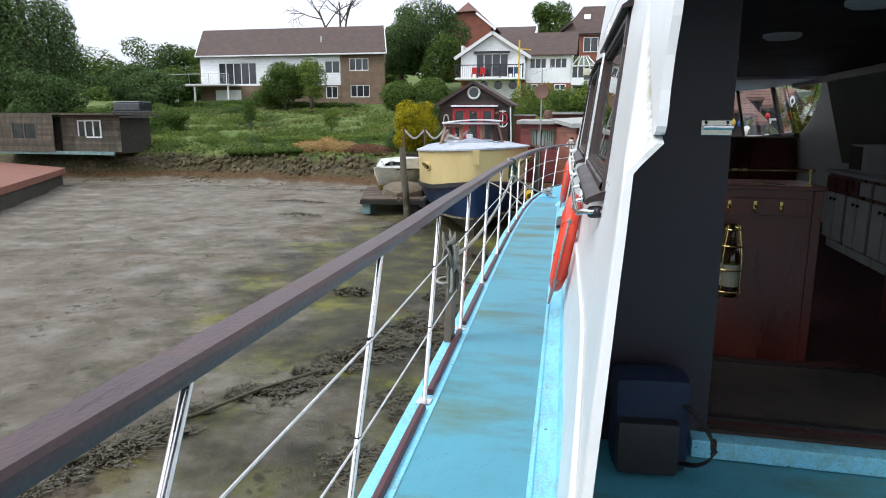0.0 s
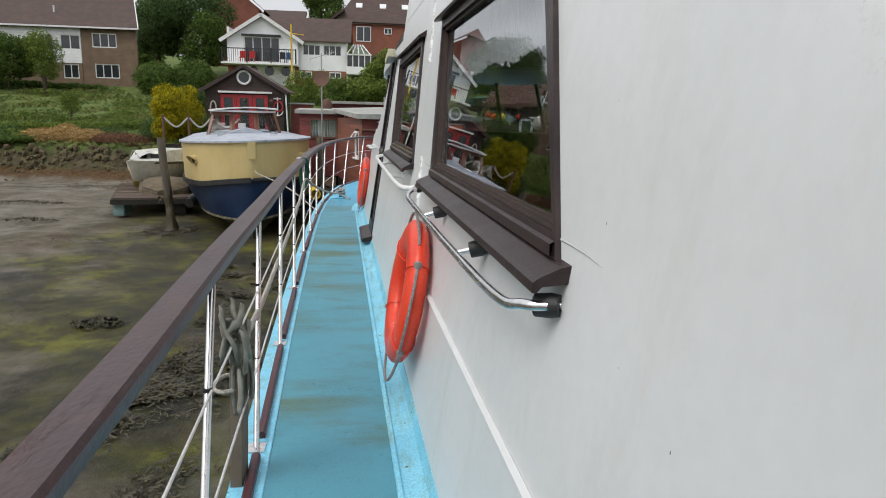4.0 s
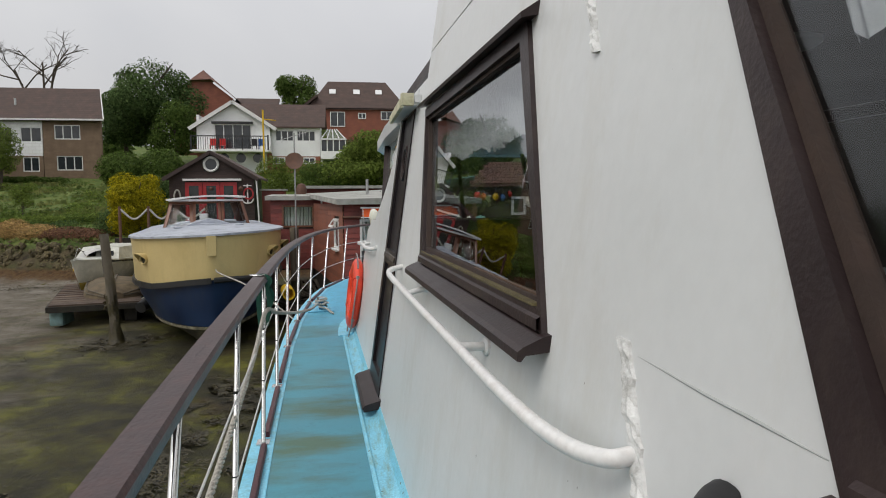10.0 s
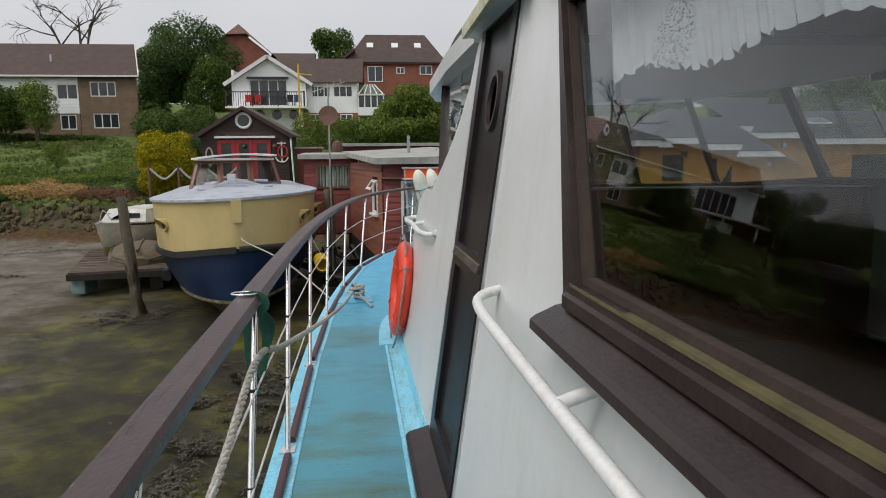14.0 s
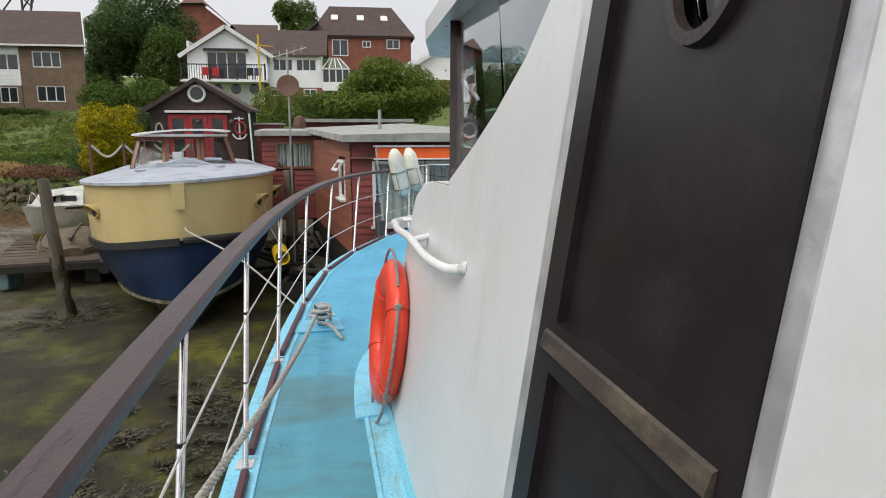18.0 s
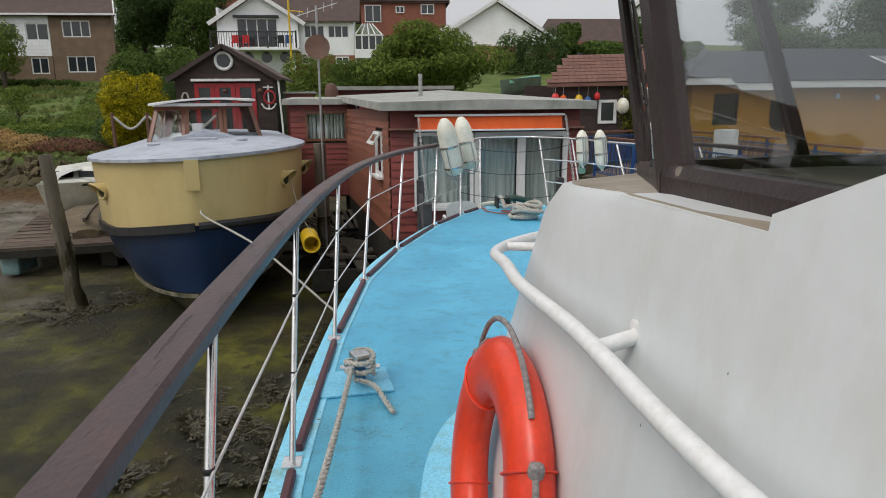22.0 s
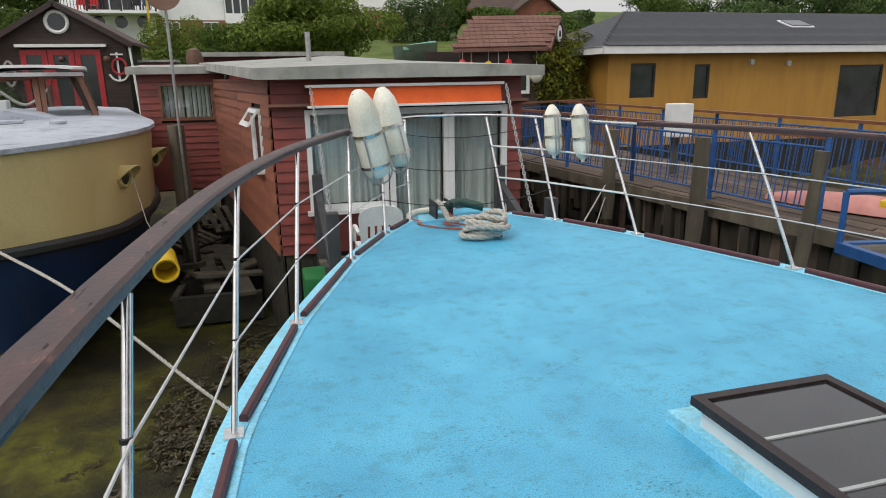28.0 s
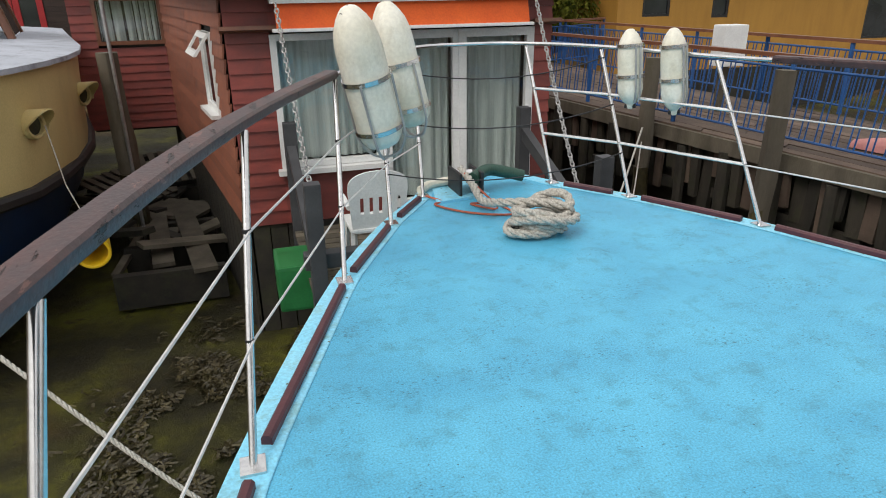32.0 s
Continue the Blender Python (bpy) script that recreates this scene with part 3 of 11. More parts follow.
def wing_mesh():
    bm = bmesh.new()
    nu, nv = 24, 30
    vs = [v / nv * 0.93 for v in range(nv)] + [0.945, 0.96, 0.975, 0.988, 1.0]
    us = [0, 0.012] + [0.03 + 0.97 * i / nu for i in range(nu + 1)]
    out = [[bm.verts.new(wing_point(u, v, 0.006 if u == 0 else 0.0)) for u in us] for v in vs]
    back = [[bm.verts.new(wing_point(u, v, 0.024)) for u in us] for v in vs]
    for g in (out, back):
        for a, b in zip(g, g[1:]):
            for j in range(len(a) - 1):
                bm.faces.new((a[j], a[j + 1], b[j + 1], b[j]))
    for i in range(len(vs) - 1):
        for j in (0, -1):
            bm.faces.new((out[i][j], out[i + 1][j], back[i + 1][j], back[i][j]))
    for j in range(len(us) - 1):
        for i in (0, -1):
            bm.faces.new((out[i][j], out[i][j + 1], back[i][j + 1], back[i][j]))
    return bm


def stain_crease(m):
    """Grey-green algae freckles gathered along and just below the moulded crease."""
    n, l = m.node_tree.nodes, m.node_tree.links
    p = n["Principled BSDF"]
    src = p.inputs["Base Color"].links[0].from_socket
    co = n.new("ShaderNodeTexCoord")
    sep = n.new("ShaderNodeSeparateXYZ")
    l.new(co.outputs["Object"], sep.inputs[0])

    def calc(op, a, b, c=None):
        q = n.new("ShaderNodeMath")
        q.operation = op
        for i, v in enumerate((a, b) if c is None else (a, b, c)):
            if isinstance(v, (int, float)):
                q.inputs[i].default_value = v
            else:
                l.new(v, q.inputs[i])
        return q.outputs[0]

    def span(v, a, b, c=0.0, d=1.0):
        r = n.new("ShaderNodeMapRange")
        r.inputs["From Min"].default_value, r.inputs["From Max"].default_value = a, b
        r.inputs["To Min"].default_value, r.inputs["To Max"].default_value = c, d
        l.new(v, r.inputs["Value"])
        return r.outputs[0]

    def grains(scale, lo, hi):
        t = n.new("ShaderNodeTexNoise")
        t.inputs["Scale"].default_value, t.inputs["Detail"].default_value, t.inputs["Roughness"].default_value = scale, 9.0, 0.75
        l.new(co.outputs["Object"], t.inputs["Vector"])
        return span(t.outputs["Fac"], lo, hi)

    off = calc("SUBTRACT", sep.outputs["Z"], calc("MULTIPLY_ADD", sep.outputs["Y"], 0.52, 1.292))
    band = calc("MULTIPLY", span(off, -0.16, -0.01), span(off, 0.02, 0.006))
    ends = calc("MULTIPLY", span(sep.outputs["Y"], 0.02, 0.12), span(sep.outputs["Y"], 0.85, 0.55))
    where = calc("MULTIPLY", band, ends)
    freckle = calc("MULTIPLY", where, calc("MAXIMUM", grains(60, 0.56, 0.64), grains(18, 0.58, 0.74)))
    line = calc("MULTIPLY", calc("MULTIPLY", span(off, -0.022, -0.006), span(off, 0.012, 0.0)), calc("MULTIPLY", ends, grains(14, 0.40, 0.55)))
    c = src
    for fac, k, colour in ((freckle, 0.5, (0.20, 0.19, 0.13)), (line, 0.85, (0.19, 0.17, 0.055))):
        x = n.new("ShaderNodeMix")
        x.data_type = "RGBA"
        x.inputs["B"].default_value = (*colour, 1)
        l.new(calc("MULTIPLY", fac, k), x.inputs["Factor"])
        l.new(c, x.inputs["A"])
        c = x.outputs["Result"]
    l.new(c, p.inputs["Base Color"])


M["wing"] = M["white"].copy()
M["wing"].name = "algae_freckled_white_gelcoat"
stain_crease(M["wing"])
for s in (1, -1):
    f = inward if s > 0 else mirror(inward)
    tagged(part("wall_wing_upper", holed(WING_UP, [], f, 0.024), M["wing"]), "white fibreglass upper wing wall with algae-stained edge", "cabin wall", kind="structure")
    bm = wing_mesh()
    if s < 0:
        for v in bm.verts:
            v.co.x = across(v.co.x, v.co.y)
    tagged(part("wall_wing_lower", bm, M["wing"], smooth=True), "white fibreglass wing wall swelling to a rolled edge", "cabin wall", kind="structure")
STB = {3: [(4.17, 1.18), (4.85, 1.18), (5.26, 1.90), (4.60, 1.90)], 4: [(1.75, 1.18), (3.26, 1.18), (3.68, 1.90), (2.2, 1.90)]}
stbd = part("wall_starboard", holed(SIDE, [STB[3], STB[4]], mirror(inward), 0.06), M["white"])
tagged(stbd, "white fibreglass cabin side", "cabin wall", kind="structure")


# ---- ground: one sheet of mud, bank and hillside ----
def ground_z(x, y):
    d = math.hypot(x, y - 8)
    bank = 33.0 + 1.2 * math.sin(x * 0.21) - 0.04 * (x + 10)
    if x > -2.2:
        bank = bank - 3.0 * min(1, (x + 2.2) / 3)
    t = (y - bank) / 3.0
    t = max(0.0, min(1.0, t))
    s = t * t * (3 - 2 * t)
    z = -2.1 + 1.75 * s
    if y > bank + 3:
        z += max(0, min(26, y - bank - 3)) * 0.142
        z += max(0, min(45, y - bank - 29)) * 0.14
    if y < -15:
        z += min(5, (-15 - y) * 0.1)
    return z


def build_ground():
    bm = bmesh.new()
    xs = [-3000, -1200, -500, -260, -160, -110, -85] + [-70 + 2 * i for i in range(20)] + [-30 + 1.0 * i for i in range(60)] + [31 + 4 * i for i in range(12)] + [90, 130, 200, 400, 1200, 3000]
    ys = [-3000, -1000, -300, -120, -60, -30] + [-18 + 2 * i for i in range(10)] + [2 + 1.0 * i for i in range(60)] + [63 + 3 * i for i in range(18)] + [125, 160, 260, 600, 1500, 3000]
    grid = []
    for y in ys:
        row = []
        for x in xs:
            z = ground_z(x, y)
            k = 0.10 if z < -1.9 else 0.16
            z += k * (noise.noise((x * 0.35, y * 0.35, 0)) + 0.5 * noise.noise((x * 1.1, y * 1.1, 3))) if abs(x) < 100 and abs(y) < 140 else 0
            row.append(bm.verts.new((x, y, z)))
        grid.append(row)
    for a, b in zip(grid, grid[1:]):
        for j in range(len(a) - 1):
            bm.faces.new((a[j], a[j + 1], b[j + 1], b[j]))
    g = part("ground", bm, M["ground"], None, smooth="all")
    tagged(g, "wet tidal mud with green algae rising to a grassy bank", "ground", kind="structure")


def ground_material():
    m, n, l, p = tree_of("mud_and_grass")
    geo = n.new("ShaderNodeNewGeometry")
    sep = n.new("ShaderNodeSeparateXYZ")
    l.new(geo.outputs["Position"], sep.inputs[0])

    def nz(scale, detail=8, rough=0.6):
        t = n.new("ShaderNodeTexNoise")
        t.inputs["Scale"].default_value, t.inputs["Detail"].default_value, t.inputs["Roughness"].default_value = scale, detail, rough
        l.new(geo.outputs["Position"], t.inputs["Vector"])
        return t.outputs["Fac"]

    def ramp(src, stops):
        r = n.new("ShaderNodeValToRGB")
        while len(r.color_ramp.elements) < len(stops):
            r.color_ramp.elements.new(0.5)
        for e, (pos, c) in zip(r.color_ramp.elements, stops):
            e.position, e.color = pos, (*c, 1)
        l.new(src, r.inputs["Fac"])
        return r.outputs["Color"]

    def mix(f, a, b):
        x = n.new("ShaderNodeMix")
        x.data_type = "RGBA"
        l.new(f, x.inputs["Factor"])
        l.new(a, x.inputs["A"])
        l.new(b, x.inputs["B"])
        return x.outputs["Result"]

    mud = ramp(nz(0.9, 12, 0.74), [(0.32, (0.056, 0.045, 0.029)), (0.5, (0.130, 0.111, 0.080)), (0.7, (0.238, 0.220, 0.186))])
    green = ramp(nz(1.1, 10, 0.75), [(0.60, (0, 0, 0)), (0.68, (0.75, 0.75, 0.75))])
    mud = mix(green, mud, ramp(nz(9.0, 8, 0.7), [(0.35, (0.05, 0.062, 0.012)), (0.65, (0.13, 0.15, 0.028))]))
    spots = n.new("ShaderNodeTexVoronoi")
    spots.inputs["Scale"].default_value = 1.5
    l.new(geo.outputs["Position"], spots.inputs["Vector"])
    sj = n.new("ShaderNodeMath")
    sj.operation = "MULTIPLY_ADD"
    sj.inputs[1].default_value = 0.55
    l.new(nz(6.0, 6, 0.7), sj.inputs[0])
    l.new(spots.outputs["Distance"], sj.inputs[2])
    sp = ramp(sj.outputs[0], [(0.33, (1, 1, 1)), (0.37, (0, 0, 0))])
    mud = mix(sp, mud, ramp(nz(5.0), [(0.4, (0.055, 0.042, 0.02)), (0.6, (0.10, 0.075, 0.035))]))
    # algae by the hulls; its dark tones also hold shade between the boats
    algae = ramp(nz(0.85, 11, 0.68), [(0.32, (0.006, 0.0055, 0.003)), (0.45, (0.023, 0.021, 0.006)), (0.54, (0.054, 0.052, 0.008)), (0.65, (0.15, 0.148, 0.011))])
    near = n.new("ShaderNodeMapRange")
    near.inputs["From Min"].default_value, near.inputs["From Max"].default_value = -13.5, -5.5
    near.inputs["To Min"].default_value, near.inputs["To Max"].default_value = -0.12, 0.30
    l.new(sep.outputs["X"], near.inputs["Value"])
    addn = n.new("ShaderNodeMath")
    abaft = n.new("ShaderNodeMapRange")
    abaft.inputs["From Min"].default_value, abaft.inputs["From Max"].default_value = 4.5, 12.0
    abaft.inputs["To Min"].default_value, abaft.inputs["To Max"].default_value = -0.24, 0.0
    l.new(sep.outputs["Y"], abaft.inputs["Value"])
    both = n.new("ShaderNodeMath")
    l.new(near.outputs[0], both.inputs[0])
    l.new(abaft.outputs[0], both.inputs[1])
    l.new(nz(0.55, 10, 0.7), addn.inputs[0])
    l.new(both.outputs[0], addn.inputs[1])
    af = ramp(addn.outputs[0], [(0.5, (0, 0, 0)), (0.68, (0.93, 0.93, 0.93))])
    low = mix(af, mud, algae)
    weed = ramp(nz(1.7, 12, 0.75), [(0.585, (0, 0, 0)), (0.64, (1, 1, 1))])
    dark = ramp(nz(9.0), [(0.3, (0.02, 0.017, 0.008)), (0.7, (0.06, 0.048, 0.02))])
    low = mix(weed, low, dark)
    stones = n.new("ShaderNodeTexVoronoi")
    stones.inputs["Scale"].default_value = 2.6
    l.new(geo.outputs["Position"], stones.inputs["Vector"])
    st = mix(ramp(nz(1.3, 8, 0.7), [(0.42, (0, 0, 0)), (0.6, (0.75, 0.75, 0.75))]), ramp(stones.outputs["Color"], [(0.1, (0.028, 0.022, 0.012)), (0.9, (0.105, 0.082, 0.045))]), ramp(nz(7.0, 8, 0.7), [(0.35, (0.022, 0.026, 0.008)), (0.65, (0.085, 0.088, 0.026))]))
    grass = ramp(nz(0.7, 10, 0.7), [(0.3, (0.038, 0.066, 0.012)), (0.48, (0.080, 0.122, 0.024)), (0.66, (0.145, 0.162, 0.042)), (0.8, (0.19, 0.165, 0.07))])
    hz = n.new("ShaderNodeMath")
    hz.operation = "MULTIPLY_ADD"
    hz.inputs[1].default_value = 0.5
    l.new(nz(0.8), hz.inputs[0])
    l.new(sep.outputs["Z"], hz.inputs[2])

    def step_at(a, b):
        r = n.new("ShaderNodeMapRange")
        r.inputs["From Min"].default_value, r.inputs["From Max"].default_value = a, b
        l.new(hz.outputs[0], r.inputs["Value"])
        return r.outputs[0]

    wrack = ramp(nz(5.5, 10, 0.75), [(0.35, (0.030, 0.015, 0.006)), (0.5, (0.075, 0.040, 0.014)), (0.68, (0.115, 0.075, 0.030))])
    c = mix(step_at(-1.80, -1.66), low, wrack)
    c = mix(step_at(-1.40, -1.25), c, st)
    c = mix(step_at(-0.62, -0.3), c, grass)
    l.new(c, p.inputs["Base Color"])
    wet = n.new("ShaderNodeMapRange")
    wet.inputs["To Min"].default_value, wet.inputs["To Max"].default_value = 0.36, 0.80
    l.new(nz(0.8), wet.inputs["Value"])
    dry = n.new("ShaderNodeMix")
    l.new(step_at(-1.75, -1.5), dry.inputs["Factor"])
    l.new(wet.outputs[0], dry.inputs["A"])
    dry.inputs["B"].default_value = 0.9
    l.new(dry.outputs["Result"], p.inputs["Roughness"])
    p.inputs["Specular IOR Level"].default_value = 0.28
    b = n.new("ShaderNodeBump")
    b.inputs["Strength"].default_value, b.inputs["Distance"].default_value = 0.9, 0.07
    l.new(nz(4.0, 14, 0.8), b.inputs["Height"])
    l.new(b.outputs[0], p.inputs["Normal"])
    return m


M["ground"] = ground_material()
build_ground()


# ---- cabin fittings ----
M["flash"] = surf("silver_flashing_tape", (0.50, 0.51, 0.52), (0.70, 0.70, 0.71), 9, 0.40, 0.5, metal=0.6, fine=22, depth=0.01)
M["ledgewood"] = surf("worn_brown_ledge_paint", (0.030, 0.022, 0.020), (0.055, 0.040, 0.032), 9, 0.55, 0.3, dirt=(0.20, 0.17, 0.09), dirt_amount=0.7, dirt_scale=14, dirt_stretch=(1, 0.3, 1))
M["doorbrown"] = surf("dark_brown_door_paint", (0.014, 0.011, 0.0125), (0.021, 0.0165, 0.018), 3, 0.34, 0.08, dirt=(0.08, 0.07, 0.07), dirt_amount=0.2, dirt_scale=5, fine=40, spec=0.22, specks=(5.0, (1, 1, 0.6), (0.45, 0.44, 0.43), 0.10, 0.05))
M["mahogany"] = surf("varnished_mahogany", (0.072, 0.014, 0.010), (0.125, 0.024, 0.015), 4, 0.3, 0.05, stretch=(1, 1, 0.2))
M["carpet"] = surf("patterned_dark_carpet", (0.022, 0.006, 0.007), (0.085, 0.020, 0.020), 26, 0.95, 0.5, fine=120, specks=(24.0, (1, 1, 1), (0.16, 0.12, 0.085), 0.5, 0.10))
M["mat"] = surf("brown_doormat", (0.035, 0.028, 0.022), (0.055, 0.044, 0.034), 12, 0.95, 0.6, fine=160)
M["lace"] = surf("white_net_curtain", (0.78, 0.79, 0.80), (0.88, 0.89, 0.90), 30, 0.9, 0.5, fine=140)


def lacework(m):
    """Thin cloth that lets light through, with flower-shaped clusters of small holes."""
    n, l = m.node_tree.nodes, m.node_tree.links
    p = n["Principled BSDF"]
    co = n.new("ShaderNodeTexCoord")

    def cells(scale, lo, hi, feature="F1"):
        v = n.new("ShaderNodeTexVoronoi")
        v.feature = feature
        v.inputs["Scale"].default_value = scale
        l.new(co.outputs["Object"], v.inputs["Vector"])
        r = n.new("ShaderNodeMapRange")
        r.inputs["From Min"].default_value, r.inputs["From Max"].default_value = lo, hi
        l.new(v.outputs["Distance"], r.inputs["Value"])
        return r.outputs[0]

    flower, hole = cells(4.5, 0.46, 0.34), cells(150, 0.46, 0.30)
    both = n.new("ShaderNodeMath")
    both.operation = "MULTIPLY"
    l.new(flower, both.inputs[0])
    l.new(hole, both.inputs[1])
    open_share = n.new("ShaderNodeMapRange")
    open_share.inputs["To Min"].default_value, open_share.inputs["To Max"].default_value = 0.16, 0.75
    l.new(both.outputs[0], open_share.inputs["Value"])
    thin = n.new("ShaderNodeBsdfTranslucent")
    thin.inputs["Color"].default_value = (0.8, 0.8, 0.8, 1)
    clear = n.new("ShaderNodeBsdfTransparent")
    cloth, lace = n.new("ShaderNodeMixShader"), n.new("ShaderNodeMixShader")
    cloth.inputs[0].default_value = 0.25
    l.new(p.outputs[0], cloth.inputs[1])
    l.new(thin.outputs[0], cloth.inputs[2])
    l.new(open_share.outputs[0], lace.inputs[0])
    l.new(cloth.outputs[0], lace.inputs[1])
    l.new(clear.outputs[0], lace.inputs[2])
    l.new(lace.outputs[0], n["Material Output"].inputs["Surface"])


lacework(M["lace"])
M["cream"] = surf("sage_cream_upholstery", (0.26, 0.26, 0.20), (0.34, 0.34, 0.27), 6, 0.7, 0.2)
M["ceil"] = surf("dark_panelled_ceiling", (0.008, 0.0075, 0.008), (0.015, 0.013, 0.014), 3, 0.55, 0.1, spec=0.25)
M["navy"] = surf("dark_aubergine_panel", (0.018, 0.014, 0.022), (0.028, 0.02, 0.03), 2, 0.4, 0.06)
M["bluecloth"] = surf("blue_cloth", (0.03, 0.07, 0.16), (0.05, 0.1, 0.2), 9, 0.8, 0.3)
M["brass"] = surf("polished_brass", (0.6, 0.42, 0.16), (0.7, 0.5, 0.2), 12, 0.25, 0.03, metal=1.0)
M["unit"] = surf("grey_white_laminate", (0.42, 0.44, 0.44), (0.5, 0.52, 0.52), 5, 0.4, 0.03)
M["redplastic"] = surf("red_plastic", (0.5, 0.02, 0.02), (0.6, 0.03, 0.03), 8, 0.35, 0.03)
M["greyplastic"] = surf("grey_plastic", (0.36, 0.38, 0.37), (0.45, 0.47, 0.46), 8, 0.5, 0.05)
M["mossy"] = surf("moss_stained_timber", (0.026, 0.016, 0.013), (0.046, 0.028, 0.020), 12, 0.8, 0.4, dirt=(0.04, 0.02, 0.017), dirt_amount=0.6, dirt_scale=7)
M["whiteplastic"] = surf("white_garden_plastic", (0.66, 0.67, 0.66), (0.74, 0.75, 0.74), 5, 0.45, 0.05)
M["barewood"] = surf("bare_orange_brown_timber", (0.058, 0.028, 0.013), (0.10, 0.05, 0.022), 8, 0.6, 0.3, dirt=(0.05, 0.03, 0.015), dirt_amount=0.6, dirt_scale=10, stretch=(1, 0.3, 1))
M["lichen"] = surf("lichen_stained_timber", (0.07, 0.057, 0.026), (0.125, 0.105, 0.042), 12, 0.85, 0.5, dirt=(0.05, 0.03, 0.025), dirt_amount=0.7, dirt_scale=9)
M["bluebag"] = surf("navy_nylon", (0.005, 0.013, 0.04), (0.009, 0.021, 0.06), 12, 0.7, 0.4)


def wall_strip(y0, y1, z, prof, n=24):
    """A moulding along the cabin side: prof is a list of (outboard, up)."""
    bm = bmesh.new()
    rows = []
    for i in range(n + 1):
        y = y0 + (y1 - y0) * i / n
        rows.append([bm.verts.new(W(y, z + u, o)) for o, u in prof])
    for a, b in zip(rows, rows[1:]):
        for j in range(len(prof)):
            bm.faces.new((a[j], a[(j + 1) % len(prof)], b[(j + 1) % len(prof)], b[j]))
    bm.faces.new(rows[0])
    bm.faces.new(rows[-1])
    return bm


for nm, s in (("port", 1), ("starboard", -1)):
    bm = wall_strip(-0.5, 9.7, 0.0, [(0.122, -0.01), (0.122, 0.009), (0.114, 0.015), (0.104, 0.015), (0.096, 0.007), (0.045, 0.009), (0.016, 0.026), (0.004, 0.075), (-0.03, 0.075), (-0.03, -0.01)])
    if s < 0:
        for v in bm.verts:
            v.co.x = across(v.co.x, v.co.y)
    tagged(part("trim_fillet", bm, M["fillet"], smooth=True), "pale blue painted fillet between deck and cabin side", "trim", kind="structure")
ridge = [W(y, 0.585, 0.004) for y in (3.36, 2.5, 1.8, 1.2)] + [wing_point(u, (0.585 - 0.02) / (interp(CREASE, u) - 0.02), -0.004) for u in (0.9, 0.7, 0.5, 0.3, 0.1, 0.03)]
tagged(part("trim_ridge", sweep(bmesh.new(), smoothline(ridge, 3), [(-0.014, 0.0), (0.0, 0.012), (0.014, 0.0), (0.0, -0.008)], up=(0, 0, 1)), M["white"]), "white moulded ridge along the cabin side", "trim", kind="structure")
crack = [W(1.40, 1.139, 0.0), W(1.30, 1.140, 0.0), W(1.22, 1.138, 0.0), W(1.16, 1.134, 0.0), W(1.125, 1.131, 0.0)]
ledge = [W(3.90, 1.145, 0.0), W(3.80, 1.142, 0.0), W(3.70, 1.138, 0.0), W(3.58, 1.136, 0.0), W(3.47, 1.133, 0.0)]
tagged(part("trim_seam", sweep(bmesh.new(), ledge, circle(0.0032, 6), scales=[0.2, 0.6, 0.9, 0.9, 0.3]), M["greyplastic"], smooth=True), "grimy hairline seam between the joint and the sill", "trim", kind="structure")
tagged(part("trim_seam", sweep(bmesh.new(), crack, circle(0.0026, 6), scales=[1.2, 1.0, 0.9, 0.6, 0.2]), M["greyplastic"], smooth=True), "grey hairline seam running from the sill's end", "trim", kind="structure")


def sealed_joint(z0, z1, wide, seed):
    """A crinkled strip of sealant over the seam, with flaking edges."""
    rng = random.Random(seed)
    bm = bmesh.new()
    rows = []
    n = 46
    for k in range(n + 1):
        z = z0 + (z1 - z0) * k / n
        y = 3.86 + 0.55 * (z - 1.0)
        a, b = wide + rng.uniform(-0.004, 0.005), wide + rng.uniform(-0.005, 0.006)
        h = 0.010 + 0.003 * math.sin(k * 0.7) + rng.uniform(-0.002, 0.003)
        prof = ((-a, 0.0), (-a * 0.9, 0.004 + rng.uniform(0, 0.003)), (-a * 0.4, h), (0.0, h * 0.85 + rng.uniform(0, 0.003)), (b * 0.5, h + 0.002), (b * 0.92, 0.004 + rng.uniform(0, 0.004)), (b, 0.0))
        rows.append([bm.verts.new(W(y + u, z, o)) for u, o in prof])
    for a, b in zip(rows, rows[1:]):
        for j in range(6):
            bm.faces.new((a[j], a[j + 1], b[j + 1], b[j]))
    bm.faces.new(rows[0])
    bm.faces.new(rows[-1])
    tagged(part("trim_joint", bm, M["sealant"]), "white sealed joint with flaking paint", "trim", kind="structure")


M["sealant"] = surf("crinkled_white_sealant", (0.56, 0.57, 0.56), (0.70, 0.71, 0.70), 20, 0.4, 0.35, dirt=(0.12, 0.11, 0.08), dirt_amount=0.7, dirt_scale=16, fine=120)
sealed_joint(0.50, 1.165, 0.020, 31)
sealed_joint(1.74, 2.26, 0.013, 37)


